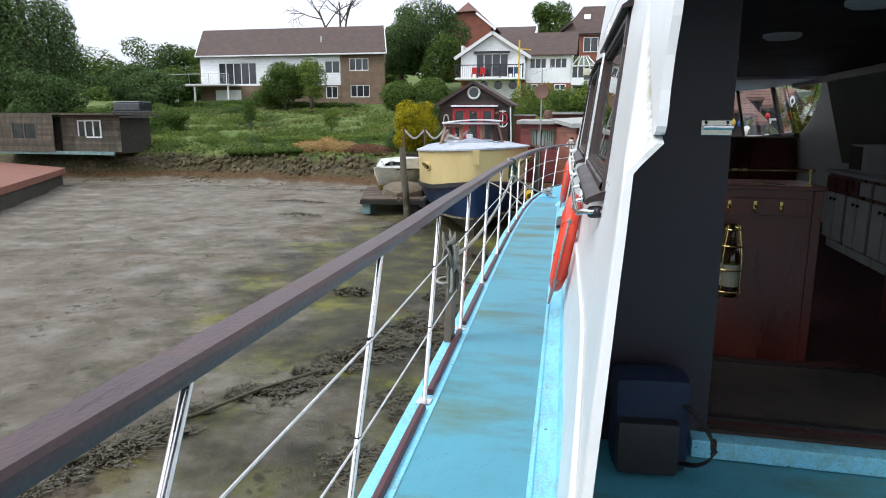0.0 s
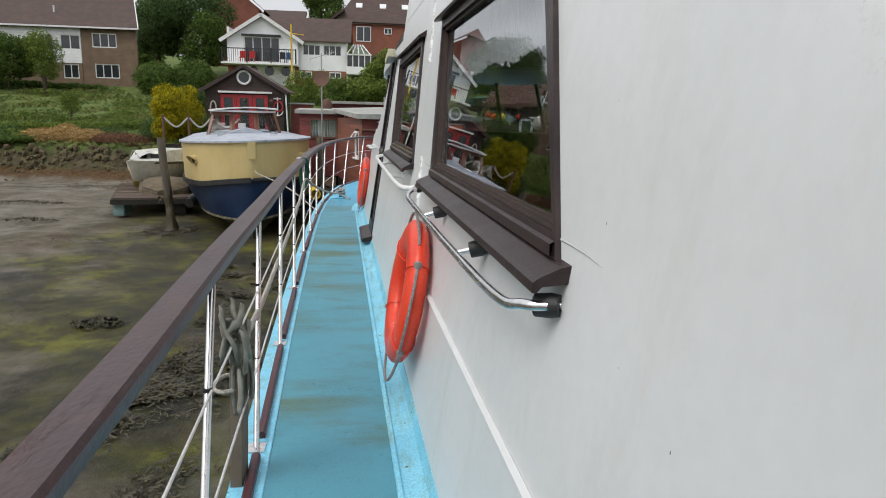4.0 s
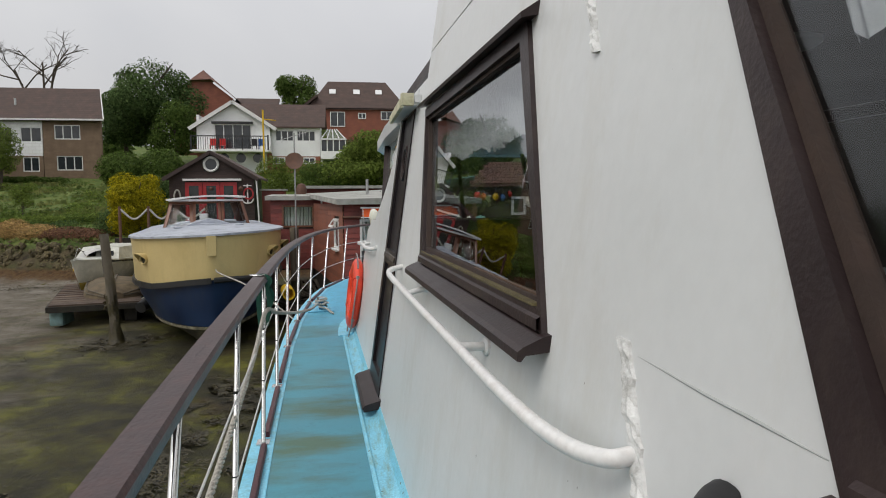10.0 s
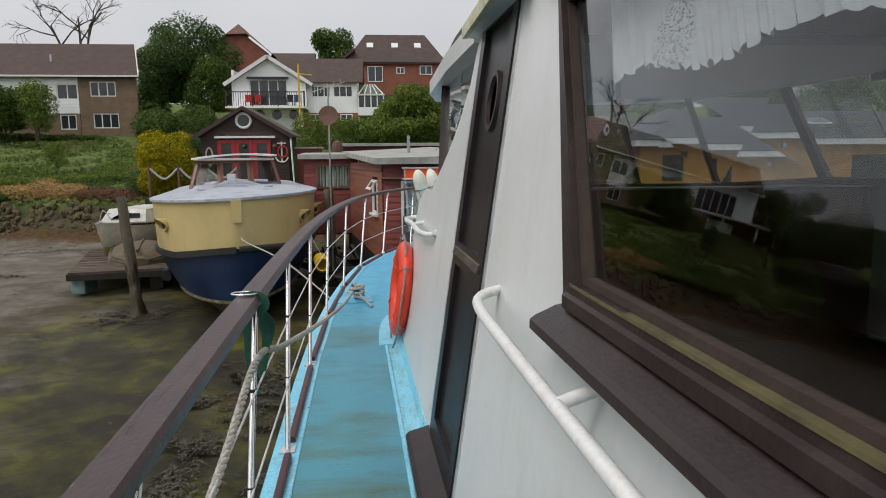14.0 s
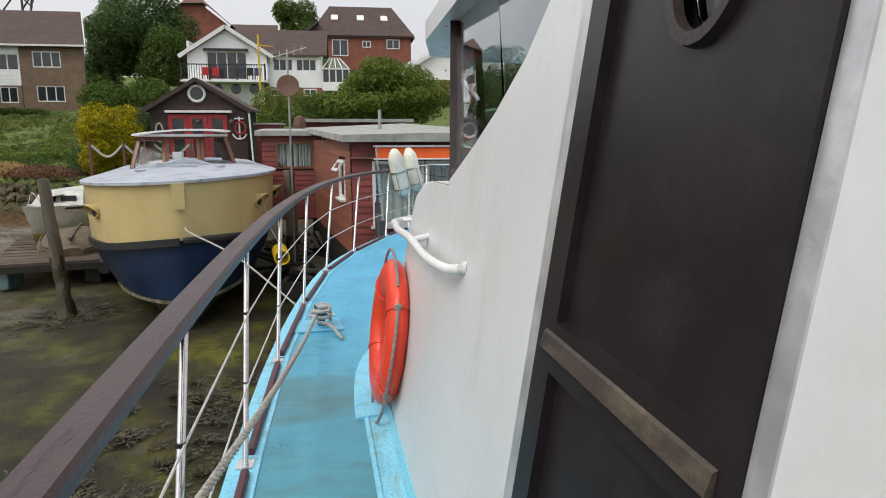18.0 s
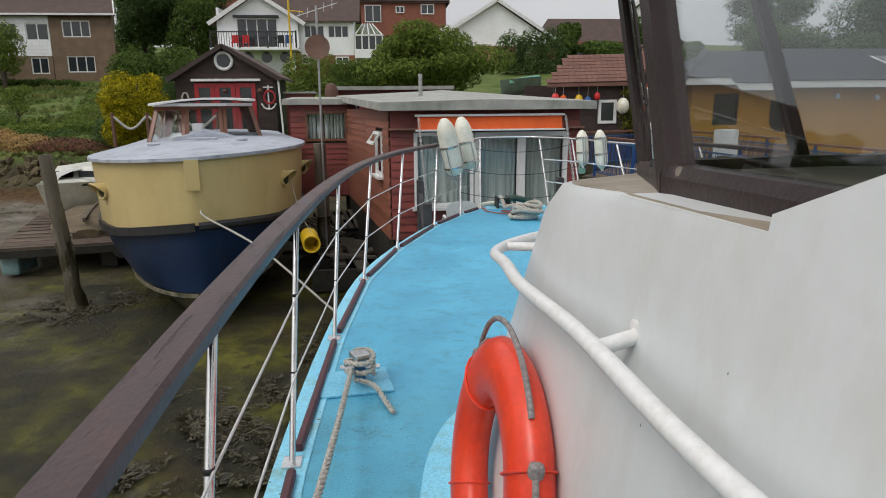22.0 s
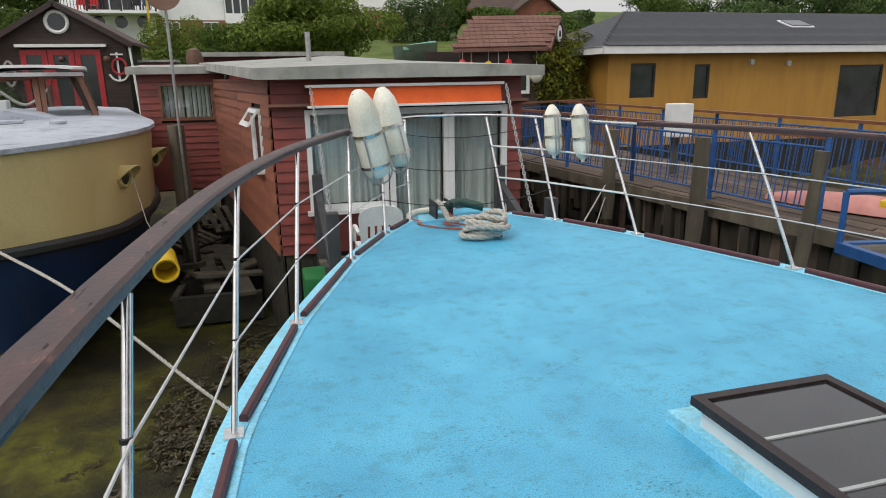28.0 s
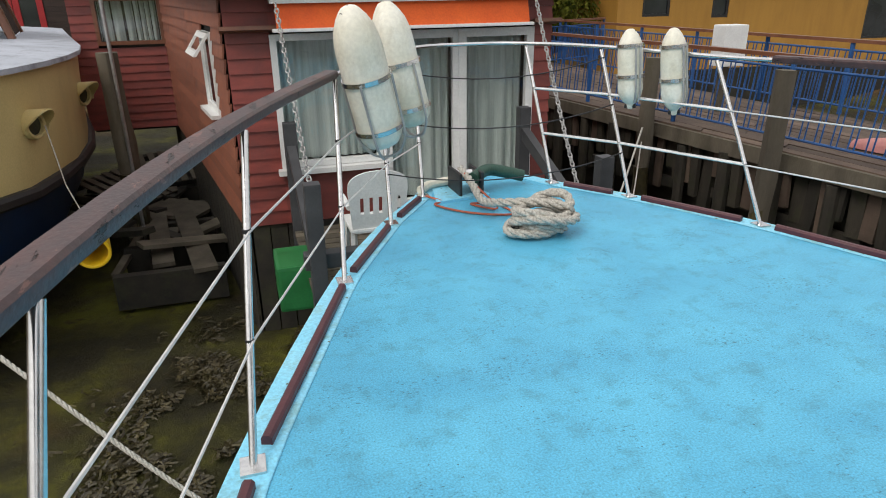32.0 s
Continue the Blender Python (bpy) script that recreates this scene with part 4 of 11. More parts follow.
def window(i, s):
    q = WIN[i]
    f = (lambda u, v, o: W(u, v, o)) if s > 0 else mirror(lambda u, v, o: W(u, v, o))
    win = thing("window_%d" % (i if s > 0 else i + 2), s * -1.2, q[0][0], 1.1, "large raked side window in a dark brown timber frame", "window", "side windows", "structure")

    def grow(d):
        c = (sum(p[0] for p in q) / 4, sum(p[1] for p in q) / 4)
        return [(p[0] + (d if (p[0] - c[0]) - 0.55 * (p[1] - c[1]) > 0 else -d), p[1] + d * (1 if p[1] > c[1] else -1)) for p in q]

    part("window_frame", holed(grow(0.002), [grow(-0.05)], lambda u, v, o: f(u, v, o - 0.030), 0.045), M["brown"], win)
    part("inner_bead", holed(grow(-0.051), [grow(-0.068)], lambda u, v, o: f(u, v, o - 0.032), 0.030), M["mossy"], win, "moss-stained inner timber bead")
    bm = bmesh.new()
    rows = []
    for k in range(21):
        y = q[0][0] + 0.03 + (q[1][0] - q[0][0] - 0.03) * k / 20
        rows.append([bm.verts.new(f(y + 0.5 * (u - 0.05), 1.10 + u, o)) for o, u in ((0.012, 0.002), (0.026, 0.004), (0.026, 0.030), (0.014, 0.036), (0.012, 0.036))])
    for a, b in zip(rows, rows[1:]):
        for j in range(5):
            bm.faces.new((a[j], a[(j + 1) % 5], b[(j + 1) % 5], b[j]))
    part("bottom_bead", bm, M["brown"], win)
    zb = q[0][1] + 0.0515
    part("glazing_ledge", holed([(q[0][0] + 0.08, zb), (q[1][0] - 0.03, zb), (q[1][0] - 0.025, zb + 0.007), (q[0][0] + 0.085, zb + 0.007)], [], lambda u, v, o: f(u, v, o - 0.014), 0.032 if i == 2 else 0.020), M["lichen"] if i == 2 else M["mossy"], win, "lichen-stained ledge below the glass")
    part("lower_bead", holed([(q[0][0] + 0.085, zb + 0.001), (q[1][0] - 0.03, zb + 0.001), (q[1][0] - 0.02, zb + 0.021), (q[0][0] + 0.095, zb + 0.021)], [], lambda u, v, o: f(u, v, o - 0.034), 0.022), M["barewood"] if i == 2 else M["mossy"], win, "weathered timber bead")
    pane = part("pane", holed(grow(-0.05), [], lambda u, v, o: f(u, v, o - 0.028), 0.006), M["glass"], win, "reflective window glass")
    pane.visible_shadow = False
    y0, y1 = q[0][0] - (0.07 if i == 1 else 0.03), q[1][0] + 0.035
    bm = bmesh.new()
    rows = []
    for k in range(21):
        y = y0 + (y1 - y0) * k / 20
        rows.append([bm.verts.new(f(y, 1.10 + u, o)) for o, u in ((0.0, -0.040), (0.056, -0.046), (0.066, -0.060), (0.076, -0.058), (0.078, -0.036), (0.066, -0.026), (0.02, -0.004), (0.0, 0.0))])
    for a, b in zip(rows, rows[1:]):
        for j in range(8):
            bm.faces.new((a[j], a[(j + 1) % 8], b[(j + 1) % 8], b[j]))
    bm.faces.new(rows[0])
    bm.faces.new(rows[-1])
    part("window_sill", bm, M["brown"], win, "thick dark brown timber sill")
    ya, yb = q[3][0] - 0.06, q[2][0] + 0.07
    bm = bmesh.new()
    rows = []
    for k in range(11):
        y = ya + (yb - ya) * k / 10
        rows.append([bm.verts.new(f(y, 1.975 + u, o)) for o, u in ((0.0, -0.02), (0.05, -0.03), (0.055, -0.015), (0.0, 0.025))])
    for a, b in zip(rows, rows[1:]):
        for j in range(4):
            bm.faces.new((a[j], a[(j + 1) % 4], b[(j + 1) % 4], b[j]))
    bm.faces.new(rows[0])
    bm.faces.new(rows[-1])
    part("drip_cap", bm, M["brown"], win)
    # net curtain inside, scalloped at its foot
    bm = bmesh.new()
    ya, yb = q[3][0] + 0.02, q[2][0] - 0.08
    n, rows = 640, []
    for k in range(n + 1):
        t = k / n
        y = ya + (yb - ya) * t
        fold = math.sin(t * 170 + 3 * math.sin(t * 23)) * (0.55 + 0.45 * math.sin(t * 13 + 1))
        wave = 0.011 * fold + 0.005 * math.sin(t * 401)
        petals = abs(math.sin(t * 128 + 1.3 * math.sin(t * 17)))
        drop = 0.335 + 0.018 * petals + 0.016 * math.sin(t * 19) + 0.006 * fold
        rake = 0.5
        rows.append([bm.verts.new(f(y - rake * drop * h, 1.97 - drop * h, -0.10 + wave * (0.5 + 0.5 * h))) for h in (0, 0.35, 0.7, 1.0)])
    for a, b in zip(rows, rows[1:]):
        for j in range(3):
            bm.faces.new((a[j], b[j], b[j + 1], a[j + 1]))
    tagged(part("net_curtain", bm, M["lace"], smooth="all"), "white lace net curtain hanging inside the window", "curtain", "net curtains")


window(1, 1)
window(2, 1)


def far_window(i):
    """The small raked windows of the far cabin side, seen from inside."""
    q = STB[i]
    f = mirror(lambda u, v, o: W(u, v, o))
    win = thing("window_%d" % i, 1.05, q[0][0], 1.2, "raked starboard window in a reddish timber frame with net curtain", "window", "starboard windows", "structure")
    cx, cz = sum(p[0] for p in q) / 4, sum(p[1] for p in q) / 4
    small = [(cx + (u - cx) * 0.9, cz + (v - cz) * 0.92) for u, v in q]
    part("window_frame", holed(q, [small], lambda u, v, o: f(u, v, o - 0.105), 0.085), M["mahogany"], win)
    part("pane", holed(small, [], lambda u, v, o: f(u, v, o - 0.04), 0.005), M["screen"], win).visible_shadow = False
    bm = bmesh.new()
    rows = []
    for k in range(61):
        t = k / 60
        y = q[3][0] - 0.06 + (q[2][0] - q[3][0] + 0.1) * t
        d = 0.17 + 0.02 * abs(math.sin(t * 22))
        rows.append([bm.verts.new(f(y - 0.6 * d * h, 1.86 - d * h, -0.12 + 0.012 * math.sin(t * 70))) for h in (0, 0.5, 1)])
    for a, b in zip(rows, rows[1:]):
        for j in range(2):
            bm.faces.new((a[j], b[j], b[j + 1], a[j + 1]))
    tagged(part("net_curtain", bm, M["lace"], smooth="all"), "short white lace curtain over a starboard window", "curtain", "net curtains")


far_window(3)
far_window(4)


def grab_rail(name, pts, r, mat, label, feet=(), caps=None):
    th = thing(name, pts[0][0], pts[0][1], pts[0][2], label, "grab rail")
    part("tube", tube(smoothline(pts, 5), r, 12), mat, th, smooth=True)
    for a, b in feet:
        part("bracket", tube([a, b], r * 0.85, 10), mat, th, smooth=True)
        d = (Vector(b) - Vector(a)).normalized()
        m = Matrix.Translation(Vector(b) - d * 0.004) @ d.to_track_quat("Z", "Y").to_matrix().to_4x4()
        if caps:
            part("rubber_end", lathe([(0.016, -0.058), (0.026, -0.056), (0.028, -0.02), (0.024, 0.0)], 14, m), M["rubber"], th, "black rubber end cap", smooth=True)
        else:
            part("flange", lathe([(r * 1.2, -0.012), (r * 1.7, -0.008), (r * 1.8, 0.003)], 12, m), mat, th, smooth=True)
    return th


o = 0.10
grab_rail("grab_rail", [W(1.285, 1.01, 0.03), W(1.32, 1.005, 0.075), W(1.47, 0.985, o), W(2.2, 0.97, o), W(3.3, 0.965, o), W(3.52, 0.98, o), W(3.60, 1.01, 0.06), W(3.60, 1.03, 0.02)], 0.0125, M["steel"],
          "chromed tubular grab rail below the window", [(W(1.335, 1.0, 0.07), W(1.285, 1.01, 0.0)), (W(2.02, 0.972, o), W(2.0, 1.0, 0.0)), (W(2.85, 0.968, o), W(2.83, 1.0, 0.0)), (W(3.58, 1.0, 0.07), W(3.62, 1.03, 0.0))], True)
grab_rail("grab_rail", [W(3.865, 0.985, 0.0), W(3.875, 0.98, 0.05), W(3.99, 0.972, 0.085), W(4.25, 0.97, o), W(5.0, 0.97, o), W(6.2, 0.975, o), W(6.66, 0.985, o), W(6.80, 0.995, 0.07), W(6.85, 1.005, 0.0)], 0.0165, M["whitetube"],
          "white painted tubular grab rail", [(W(4.78, 0.97, o), W(4.80, 0.965, 0.0)), (W(5.9, 0.975, o), W(5.92, 1.0, 0.0))])


# ---- lifebuoys ----
def lifebuoy(y, z, tilt, yaw=0.042, out=0.075, loop_top=False):
    c = W(y, z, out)
    th = thing("lifebuoy", c.x, c.y, c.z, "orange-red plastic lifebuoy with a grey grab line on the wall", "lifebuoy", "lifebuoys")
    lean = Matrix.Translation(c) @ Matrix.Rotation(yaw, 4, "Z") @ Matrix.Rotation(math.atan(0.14) + radians(tilt), 4, "Y")

    def put(p):
        return lean @ Vector(p)

    R, ra, rb = 0.282, 0.088, 0.054
    bm = bmesh.new()
    n, m = 56, 14
    rows = [[bm.verts.new(put((rb * math.sin(2 * math.pi * j / m), (R + ra * math.cos(2 * math.pi * j / m)) * math.cos(2 * math.pi * i / n), (R + ra * math.cos(2 * math.pi * j / m)) * math.sin(2 * math.pi * i / n)))) for j in range(m)] for i in range(n)]
    for i in range(n):
        for j in range(m):
            bm.faces.new((rows[i][j], rows[(i + 1) % n][j], rows[(i + 1) % n][(j + 1) % m], rows[i][(j + 1) % m]))
    part("ring", bm, M["ring"], th, smooth="all")
    for k in range(4):
        a = math.pi / 4 + k * math.pi / 2 + (0.2 if k % 2 else -0.1)
        pts = [put(((rb + 0.004) * math.sin(t), (R + (ra + 0.003) * math.cos(t)) * math.cos(a), (R + (ra + 0.003) * math.cos(t)) * math.sin(a))) for t in [2 * math.pi * j / 16 for j in range(16)]]
        part("moulded_band", sweep(bmesh.new(), pts, circle(0.0035, 6), True), M["ring"], th, smooth=True)
        a2 = a + math.pi / 2
        loop = []
        for j in range(15):
            t = j / 14
            b = a + (a2 - a) * t
            sag = (0.050 if k == 0 and loop_top else 0.03 if k == 0 else 0.012 if k == 1 else 0.05 if k == 2 else 0.0) * math.sin(math.pi * t)
            loop.append(put((-0.012 - 0.012 * math.sin(math.pi * t), (R + ra * 0.97 + sag) * math.cos(b), (R + ra * 0.97 + sag) * math.sin(b) - (0.05 * math.sin(math.pi * t) if k == 2 else 0))))
        part("grab_line", tube(loop, 0.0075, 7), M["ropedark"], th, "grey rope grab line", smooth=True)
        part("knot", lathe([(0.001, -0.02), (0.016, -0.014), (0.02, 0), (0.016, 0.014), (0.001, 0.02)], 8, Matrix.Translation(loop[0])), M["ropedark"], th, smooth=True)
    hang = W(y + 0.12, z + 0.28, 0.02)
    part("hanger", boxed(hang, (0.012, 0.055, 0.10), Matrix.Rotation(math.atan(0.14), 3, "Y"), 0.003), M["toe"], th, "dark red bracket behind the ring")
    return th


lifebuoy(3.20, 0.53, 2)
lifebuoy(9.72, 0.44, -0.5, 0.06, 0.052, True)


# ---- wheelhouse door ----
def side_door():
    d = thing("door_1", -1.4, 7.05, 0.1, "dark brown panelled wheelhouse door with a round porthole", "door", kind="structure")
    c = (7.40, 1.665)
    hole = [(c[0] + 0.078 * math.cos(t), c[1] + 0.098 * math.sin(t)) for t in [2 * math.pi * k / 24 for k in range(24)]]
    sq = []
    for k in range(24):
        ca, sa = math.cos(2 * math.pi * k / 24), math.sin(2 * math.pi * k / 24)
        m_ = max(abs(ca), abs(sa))
        sq.append((c[0] + 0.15 * ca / m_, c[1] + 0.16 * sa / m_))
    bm = bmesh.new()
    for off in (-0.05, -0.01):
        vi, vo = [bm.verts.new(W(u, v, off)) for u, v in hole], [bm.verts.new(W(u, v, off)) for u, v in sq]
        for k in range(24):
            bm.faces.new((vi[k], vi[(k + 1) % 24], vo[(k + 1) % 24], vo[k]))
    part("door_panel", bm, M["doorbrown"], d)
    x0, x1, z0, z1 = c[0] - 0.15, c[0] + 0.15, c[1] - 0.16, c[1] + 0.16
    for q in ([(7.115, 0.105), (7.775, 0.105), (7.775, z0), (7.115, z0)], [(7.115, z1), (7.775, z1), (7.775, 2.075), (7.115, 2.075)], [(7.115, z0), (x0, z0), (x0, z1), (7.115, z1)], [(x1, z0), (7.775, z0), (7.775, z1), (x1, z1)]):
        part("door_panel", holed(q, [], lambda u, v, o: W(u, v, o - 0.05), 0.04), M["doorbrown"], d)
    part("stile_frame", holed([(7.115, 0.105), (7.775, 0.105), (7.775, 2.075), (7.115, 2.075)], [[(7.20, 1.06), (7.69, 1.06), (7.69, 1.99), (7.20, 1.99)], [(7.20, 0.22), (7.69, 0.22), (7.69, 0.96), (7.20, 0.96)]], lambda u, v, o: W(u, v, o - 0.01), 0.022), M["doorbrown"], d)
    part("mid_rail_ledge", wall_strip(7.15, 7.73, 1.02, [(0.005, -0.022), (0.024, -0.016), (0.018, 0.014), (0.005, 0.022)], 4), M["ledgewood"], d, "worn timber ledge across the door")
    ring = [W(c[0] + 0.090 * math.cos(t), c[1] + 0.110 * math.sin(t), 0.000) for t in [2 * math.pi * k / 28 for k in range(28)]]
    p = part("porthole_rim", sweep(bmesh.new(), ring, [(-0.013, -0.010), (-0.010, 0.006), (0.010, 0.006), (0.013, -0.010)], True, up=(-1, 0, 0.14)), M["brown"], d, smooth=True)
    part("porthole_glass", holed(hole, [], lambda u, v, o: W(u, v, o - 0.035), 0.006), M["glass"], p)
    for y, hw in ((7.096, 0.018), (7.81, 0.03)):
        part("flashing", holed([(y - hw, 0.06), (y + hw, 0.06), (y + hw, 2.12), (y - hw, 2.12)], [], lambda u, v, o: W(u, v, o), 0.006 if y > 7.5 else 0.004), M["flash"], d, "crinkled silver flashing tape")
    part("threshold", wall_strip(7.04, 7.86, 0.085, [(0.0, -0.03), (0.10, -0.045), (0.115, -0.02), (0.10, 0.0), (0.0, 0.03)], 8), M["brown"], d, "dark brown timber step")


side_door()
M["yellowed"] = surf("algae_yellowed_white_paint", (0.50, 0.48, 0.30), (0.66, 0.64, 0.48), 14, 0.6, 0.3, dirt=(0.20, 0.18, 0.07), dirt_amount=0.8, dirt_scale=12)


def door_canopy():
    th = thing("door_canopy", -1.2, 6.97, 2.0, "white canopy board with a yellowed lip over the wheelhouse door", "canopy", kind="structure")
    part("board", prism([(-1.262, 6.96), (-1.06, 6.96), (-1.10, 7.95), (-1.262, 7.93)], 2.0, 2.03), M["white"], th)
    part("lip", boxed((-1.274, 7.48, 2.022), (0.024, 0.90, 0.055), None, 0.003), M["yellowed"], th, "algae-yellowed lip")
    part("end_stop", boxed((-1.245, 6.96, 2.035), (0.075, 0.05, 0.075), turned(8), 0.004), M["yellowed"], th)
    part("end_board", boxed((-1.135, 6.955, 2.04), (0.13, 0.024, 0.05), None, 0.003), M["white"], th)


door_canopy()


# ---- roof, upper sides, bulkheads, windscreen ----
def roof():
    aft = [(wall_x(y, 2.17, -0.056), y) for y in (0.55, 3.0, 5.0, 7.98)]
    tagged(part("roof", prism(aft + [(across(x, y), y) for x, y in reversed(aft)], 2.05, 2.17), M["white"]), "white saloon roof deck between the cabin sides", "roof", kind="structure")
    out = [(-1.225, 7.95), (-1.255, 9.0), (-1.24, 10.6), (-1.12, 11.35), (-0.6, 11.75), (1.05, 11.75), (1.57, 11.35), (1.66, 10.6), (1.74, 9.0), (1.78, 7.95)]
    tagged(part("roof_visor", prism(out, 1.985, 2.095), M["white"]), "white wheelhouse roof with an overhanging visor", "roof", kind="structure")
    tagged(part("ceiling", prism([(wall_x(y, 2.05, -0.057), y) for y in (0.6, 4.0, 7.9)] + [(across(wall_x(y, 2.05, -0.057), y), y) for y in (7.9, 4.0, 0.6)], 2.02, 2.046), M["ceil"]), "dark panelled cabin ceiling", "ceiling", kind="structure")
    for s in (1, -1):
        f = (lambda u, v, o: W(u, v, 0.003 - o)) if s > 0 else mirror(lambda u, v, o: W(u, v, 0.003 - o))
        tagged(part("wall_upper", holed([(0.53, 2.29), (0.66, 2.95), (6.72, 2.95), (6.78, 2.29)], [], f, 0.05), M["white"]), "white upper coaming of the flying bridge", "wall", kind="structure")
    rl = tagged(part("trim_rail", sweep(bmesh.new(), [(-1.085, 6.70, 2.25), (-1.10, 8.2, 2.26), (-1.115, 9.6, 2.265), (-1.09, 10.6, 2.27)], [(-0.014, -0.032), (-0.014, 0.032), (0.014, 0.032), (0.014, -0.032)]), M["brown"]), "dark brown board rail above the wheelhouse roof", "rail", kind="structure")
    for y in (8.1, 9.1, 10.1):
        part("rail_post", boxed((-1.085, y, 2.16), (0.03, 0.04, 0.14)), M["white"], rl)


roof()


def droop(y):
    """The trunk's top falls slightly towards its nose."""
    return 0.075 * min(1.3, max(0.0, (y - 9.25) / 0.9))


def windscreen():
    ws = thing("windscreen", 0, 9.5, 1.25, "forward-raked wheelhouse windscreen in dark brown timber posts", "windscreen", kind="structure")
    plan = [(-1.215, 8.6), (-1.245, 9.43), (-0.90, 10.40), (-0.22, 10.56), (0.67, 10.56), (1.35, 10.40), (1.695, 9.43), (1.665, 8.6)]

    def foot(i):
        return Vector((plan[i][0], plan[i][1], 1.245 - droop(plan[i][1])))

    def head(i):
        return Vector((0.225 + (plan[i][0] - 0.225) * 0.94, plan[i][1] + (0.60 if plan[i][1] > 9.6 else 0.53), 2.05))

    for i in range(8):
        if i in (0, 7):
            continue
        w, d = (0.030, 0.036) if i in (1, 6) else (0.022, 0.026)
        part("post", sweep(bmesh.new(), [foot(i), head(i)], [(-w, -d), (-w, d), (w, d), (w, -d)]), M["brown"], ws)
        if i in (1, 6):
            for k in range(7):
                q = foot(i).lerp(head(i), 0.05 + 0.14 * k)
                part("screw", lathe([(0.0, 0.0), (0.006, 0.0), (0.005, 0.003), (0.0, 0.004)], 8, Matrix.Translation(q + Vector((-0.052 if i == 1 else 0.052, -0.01, 0))) @ Matrix.Rotation(radians(-90 if i == 1 else 90), 4, "Y")), M["rubber"], ws)
    for i in range(7):
        bm = bmesh.new()
        p = [foot(i), foot(i + 1), head(i + 1), head(i)]
        nn = (p[1] - p[0]).cross(p[3] - p[0]).normalized() * 0.004
        vs = [bm.verts.new(q + nn * k) for k in (1, -1) for q in p]
        for f in ((0, 1, 2, 3), (7, 6, 5, 4), (0, 4, 5, 1), (1, 5, 6, 2), (2, 6, 7, 3), (3, 7, 4, 0)):
            bm.faces.new([vs[j] for j in f])
        part("pane", bm, M["screen"], ws).visible_shadow = False
        part("bottom_rail", sweep(bmesh.new(), [foot(i) + Vector((0, 0, 0.03)), foot(i + 1) + Vector((0, 0, 0.03))], [(-0.034, -0.045), (-0.036, -0.01), (-0.028, 0.012), (0.028, 0.012), (0.036, -0.01), (0.034, -0.045)]), M["brown"], ws)
    for s in (1, -1):
        f = (lambda u, v, o: W(u, v, o)) if s > 0 else mirror(lambda u, v, o: W(u, v, o))
        q = [(7.86, 2.04), (8.04, 1.80), (8.24, 1.62), (8.45, 1.49), (8.62, 1.40), (9.1, 2.04)]
        part("side_pane", holed(q, [], lambda u, v, o: f(u, v, o - 0.11), 0.006), M["screen"], ws).visible_shadow = False


windscreen()


def nose():
    """The low rounded trunk ahead of the windscreen."""
    bm = bmesh.new()
    rows = []
    levels = [(0.0, 0.0), (0.04, 0.03), (0.35, 0.27), (0.75, 0.61), (1.05, 0.87), (1.15, 0.953), (1.212, 1.002), (1.228, 1.018), (1.232, 1.04)]
    for z, f in levels:
        side = [(-(1.149 + 0.042 * y - 0.14 * z), y) for y in (8.9, 9.4)]
        w = 1.15 + 0.042 * 9.8 - 0.14 * z - max(0, (f - 0.95)) * 0.5
        front = 11.40 - 0.65 * f
        y0 = 9.85 - 0.35 * min(f, 1)
        arc = []
        for k in range(19):
            t = math.pi / 2 * k / 18
            e = 0.04 * min(f, 1.0)
            arc.append((0.225 - (w + 0.225) * max(0.0, math.cos(t)) ** (0.62 + e), y0 + (front - y0) * math.sin(t) ** (0.68 + e)))
        ring = side + arc
        ring = ring + [(0.45 - x, y) for x, y in reversed(ring[:-1])]
        rows.append([bm.verts.new((x, y, z - droop(y) * z / 1.23)) for x, y in ring])
    for a, b in zip(rows, rows[1:]):
        for j in range(len(a) - 1):
            bm.faces.new((a[j], a[j + 1], b[j + 1], b[j]))
    bm.faces.new(rows[-1])
    lip = [(0.225 + (v.co.x - 0.225) * 0.992, v.co.y - 0.008) for v in rows[8]]
    tagged(part("wall_nose", bm, M["white"], smooth=True), "rounded white fibreglass trunk ahead of the wheelhouse", "cabin trunk", kind="structure")
    bm = prism(lip, 1.222, 1.2345)
    for v in bm.verts:
        v.co.z -= droop(v.co.y)
    tagged(part("trunk_top", bm, M["topdirt"]), "dirt-stained flat top of the white trunk", "trunk top", kind="structure")
    # fillet pad round the foot
    bm = bmesh.new()
    arc = []
    w = 1.15 + 0.042 * 9.8
    for k in range(37):
        t = math.pi * k / 36
        arc.append((0.225 - (w + 0.225) * math.copysign(abs(math.cos(t)) ** 0.62, math.cos(t)), 9.85 + 1.55 * max(0.0, math.sin(t)) ** 0.68, 0.0))
    arc = [(-1.555, 9.66, 0.0)] + arc + [(2.005, 9.66, 0.0)]
    sweep(bm, arc, [(0.06, 0.0), (0.06, 0.10), (0.0, 0.055), (-0.05, 0.022), (-0.15, 0.016), (-0.165, 0.008), (-0.165, 0.0)])
    tagged(part("trim_nose", bm, M["pale"], smooth=True), "pale blue painted fillet round the trunk's foot", "trim", kind="structure")


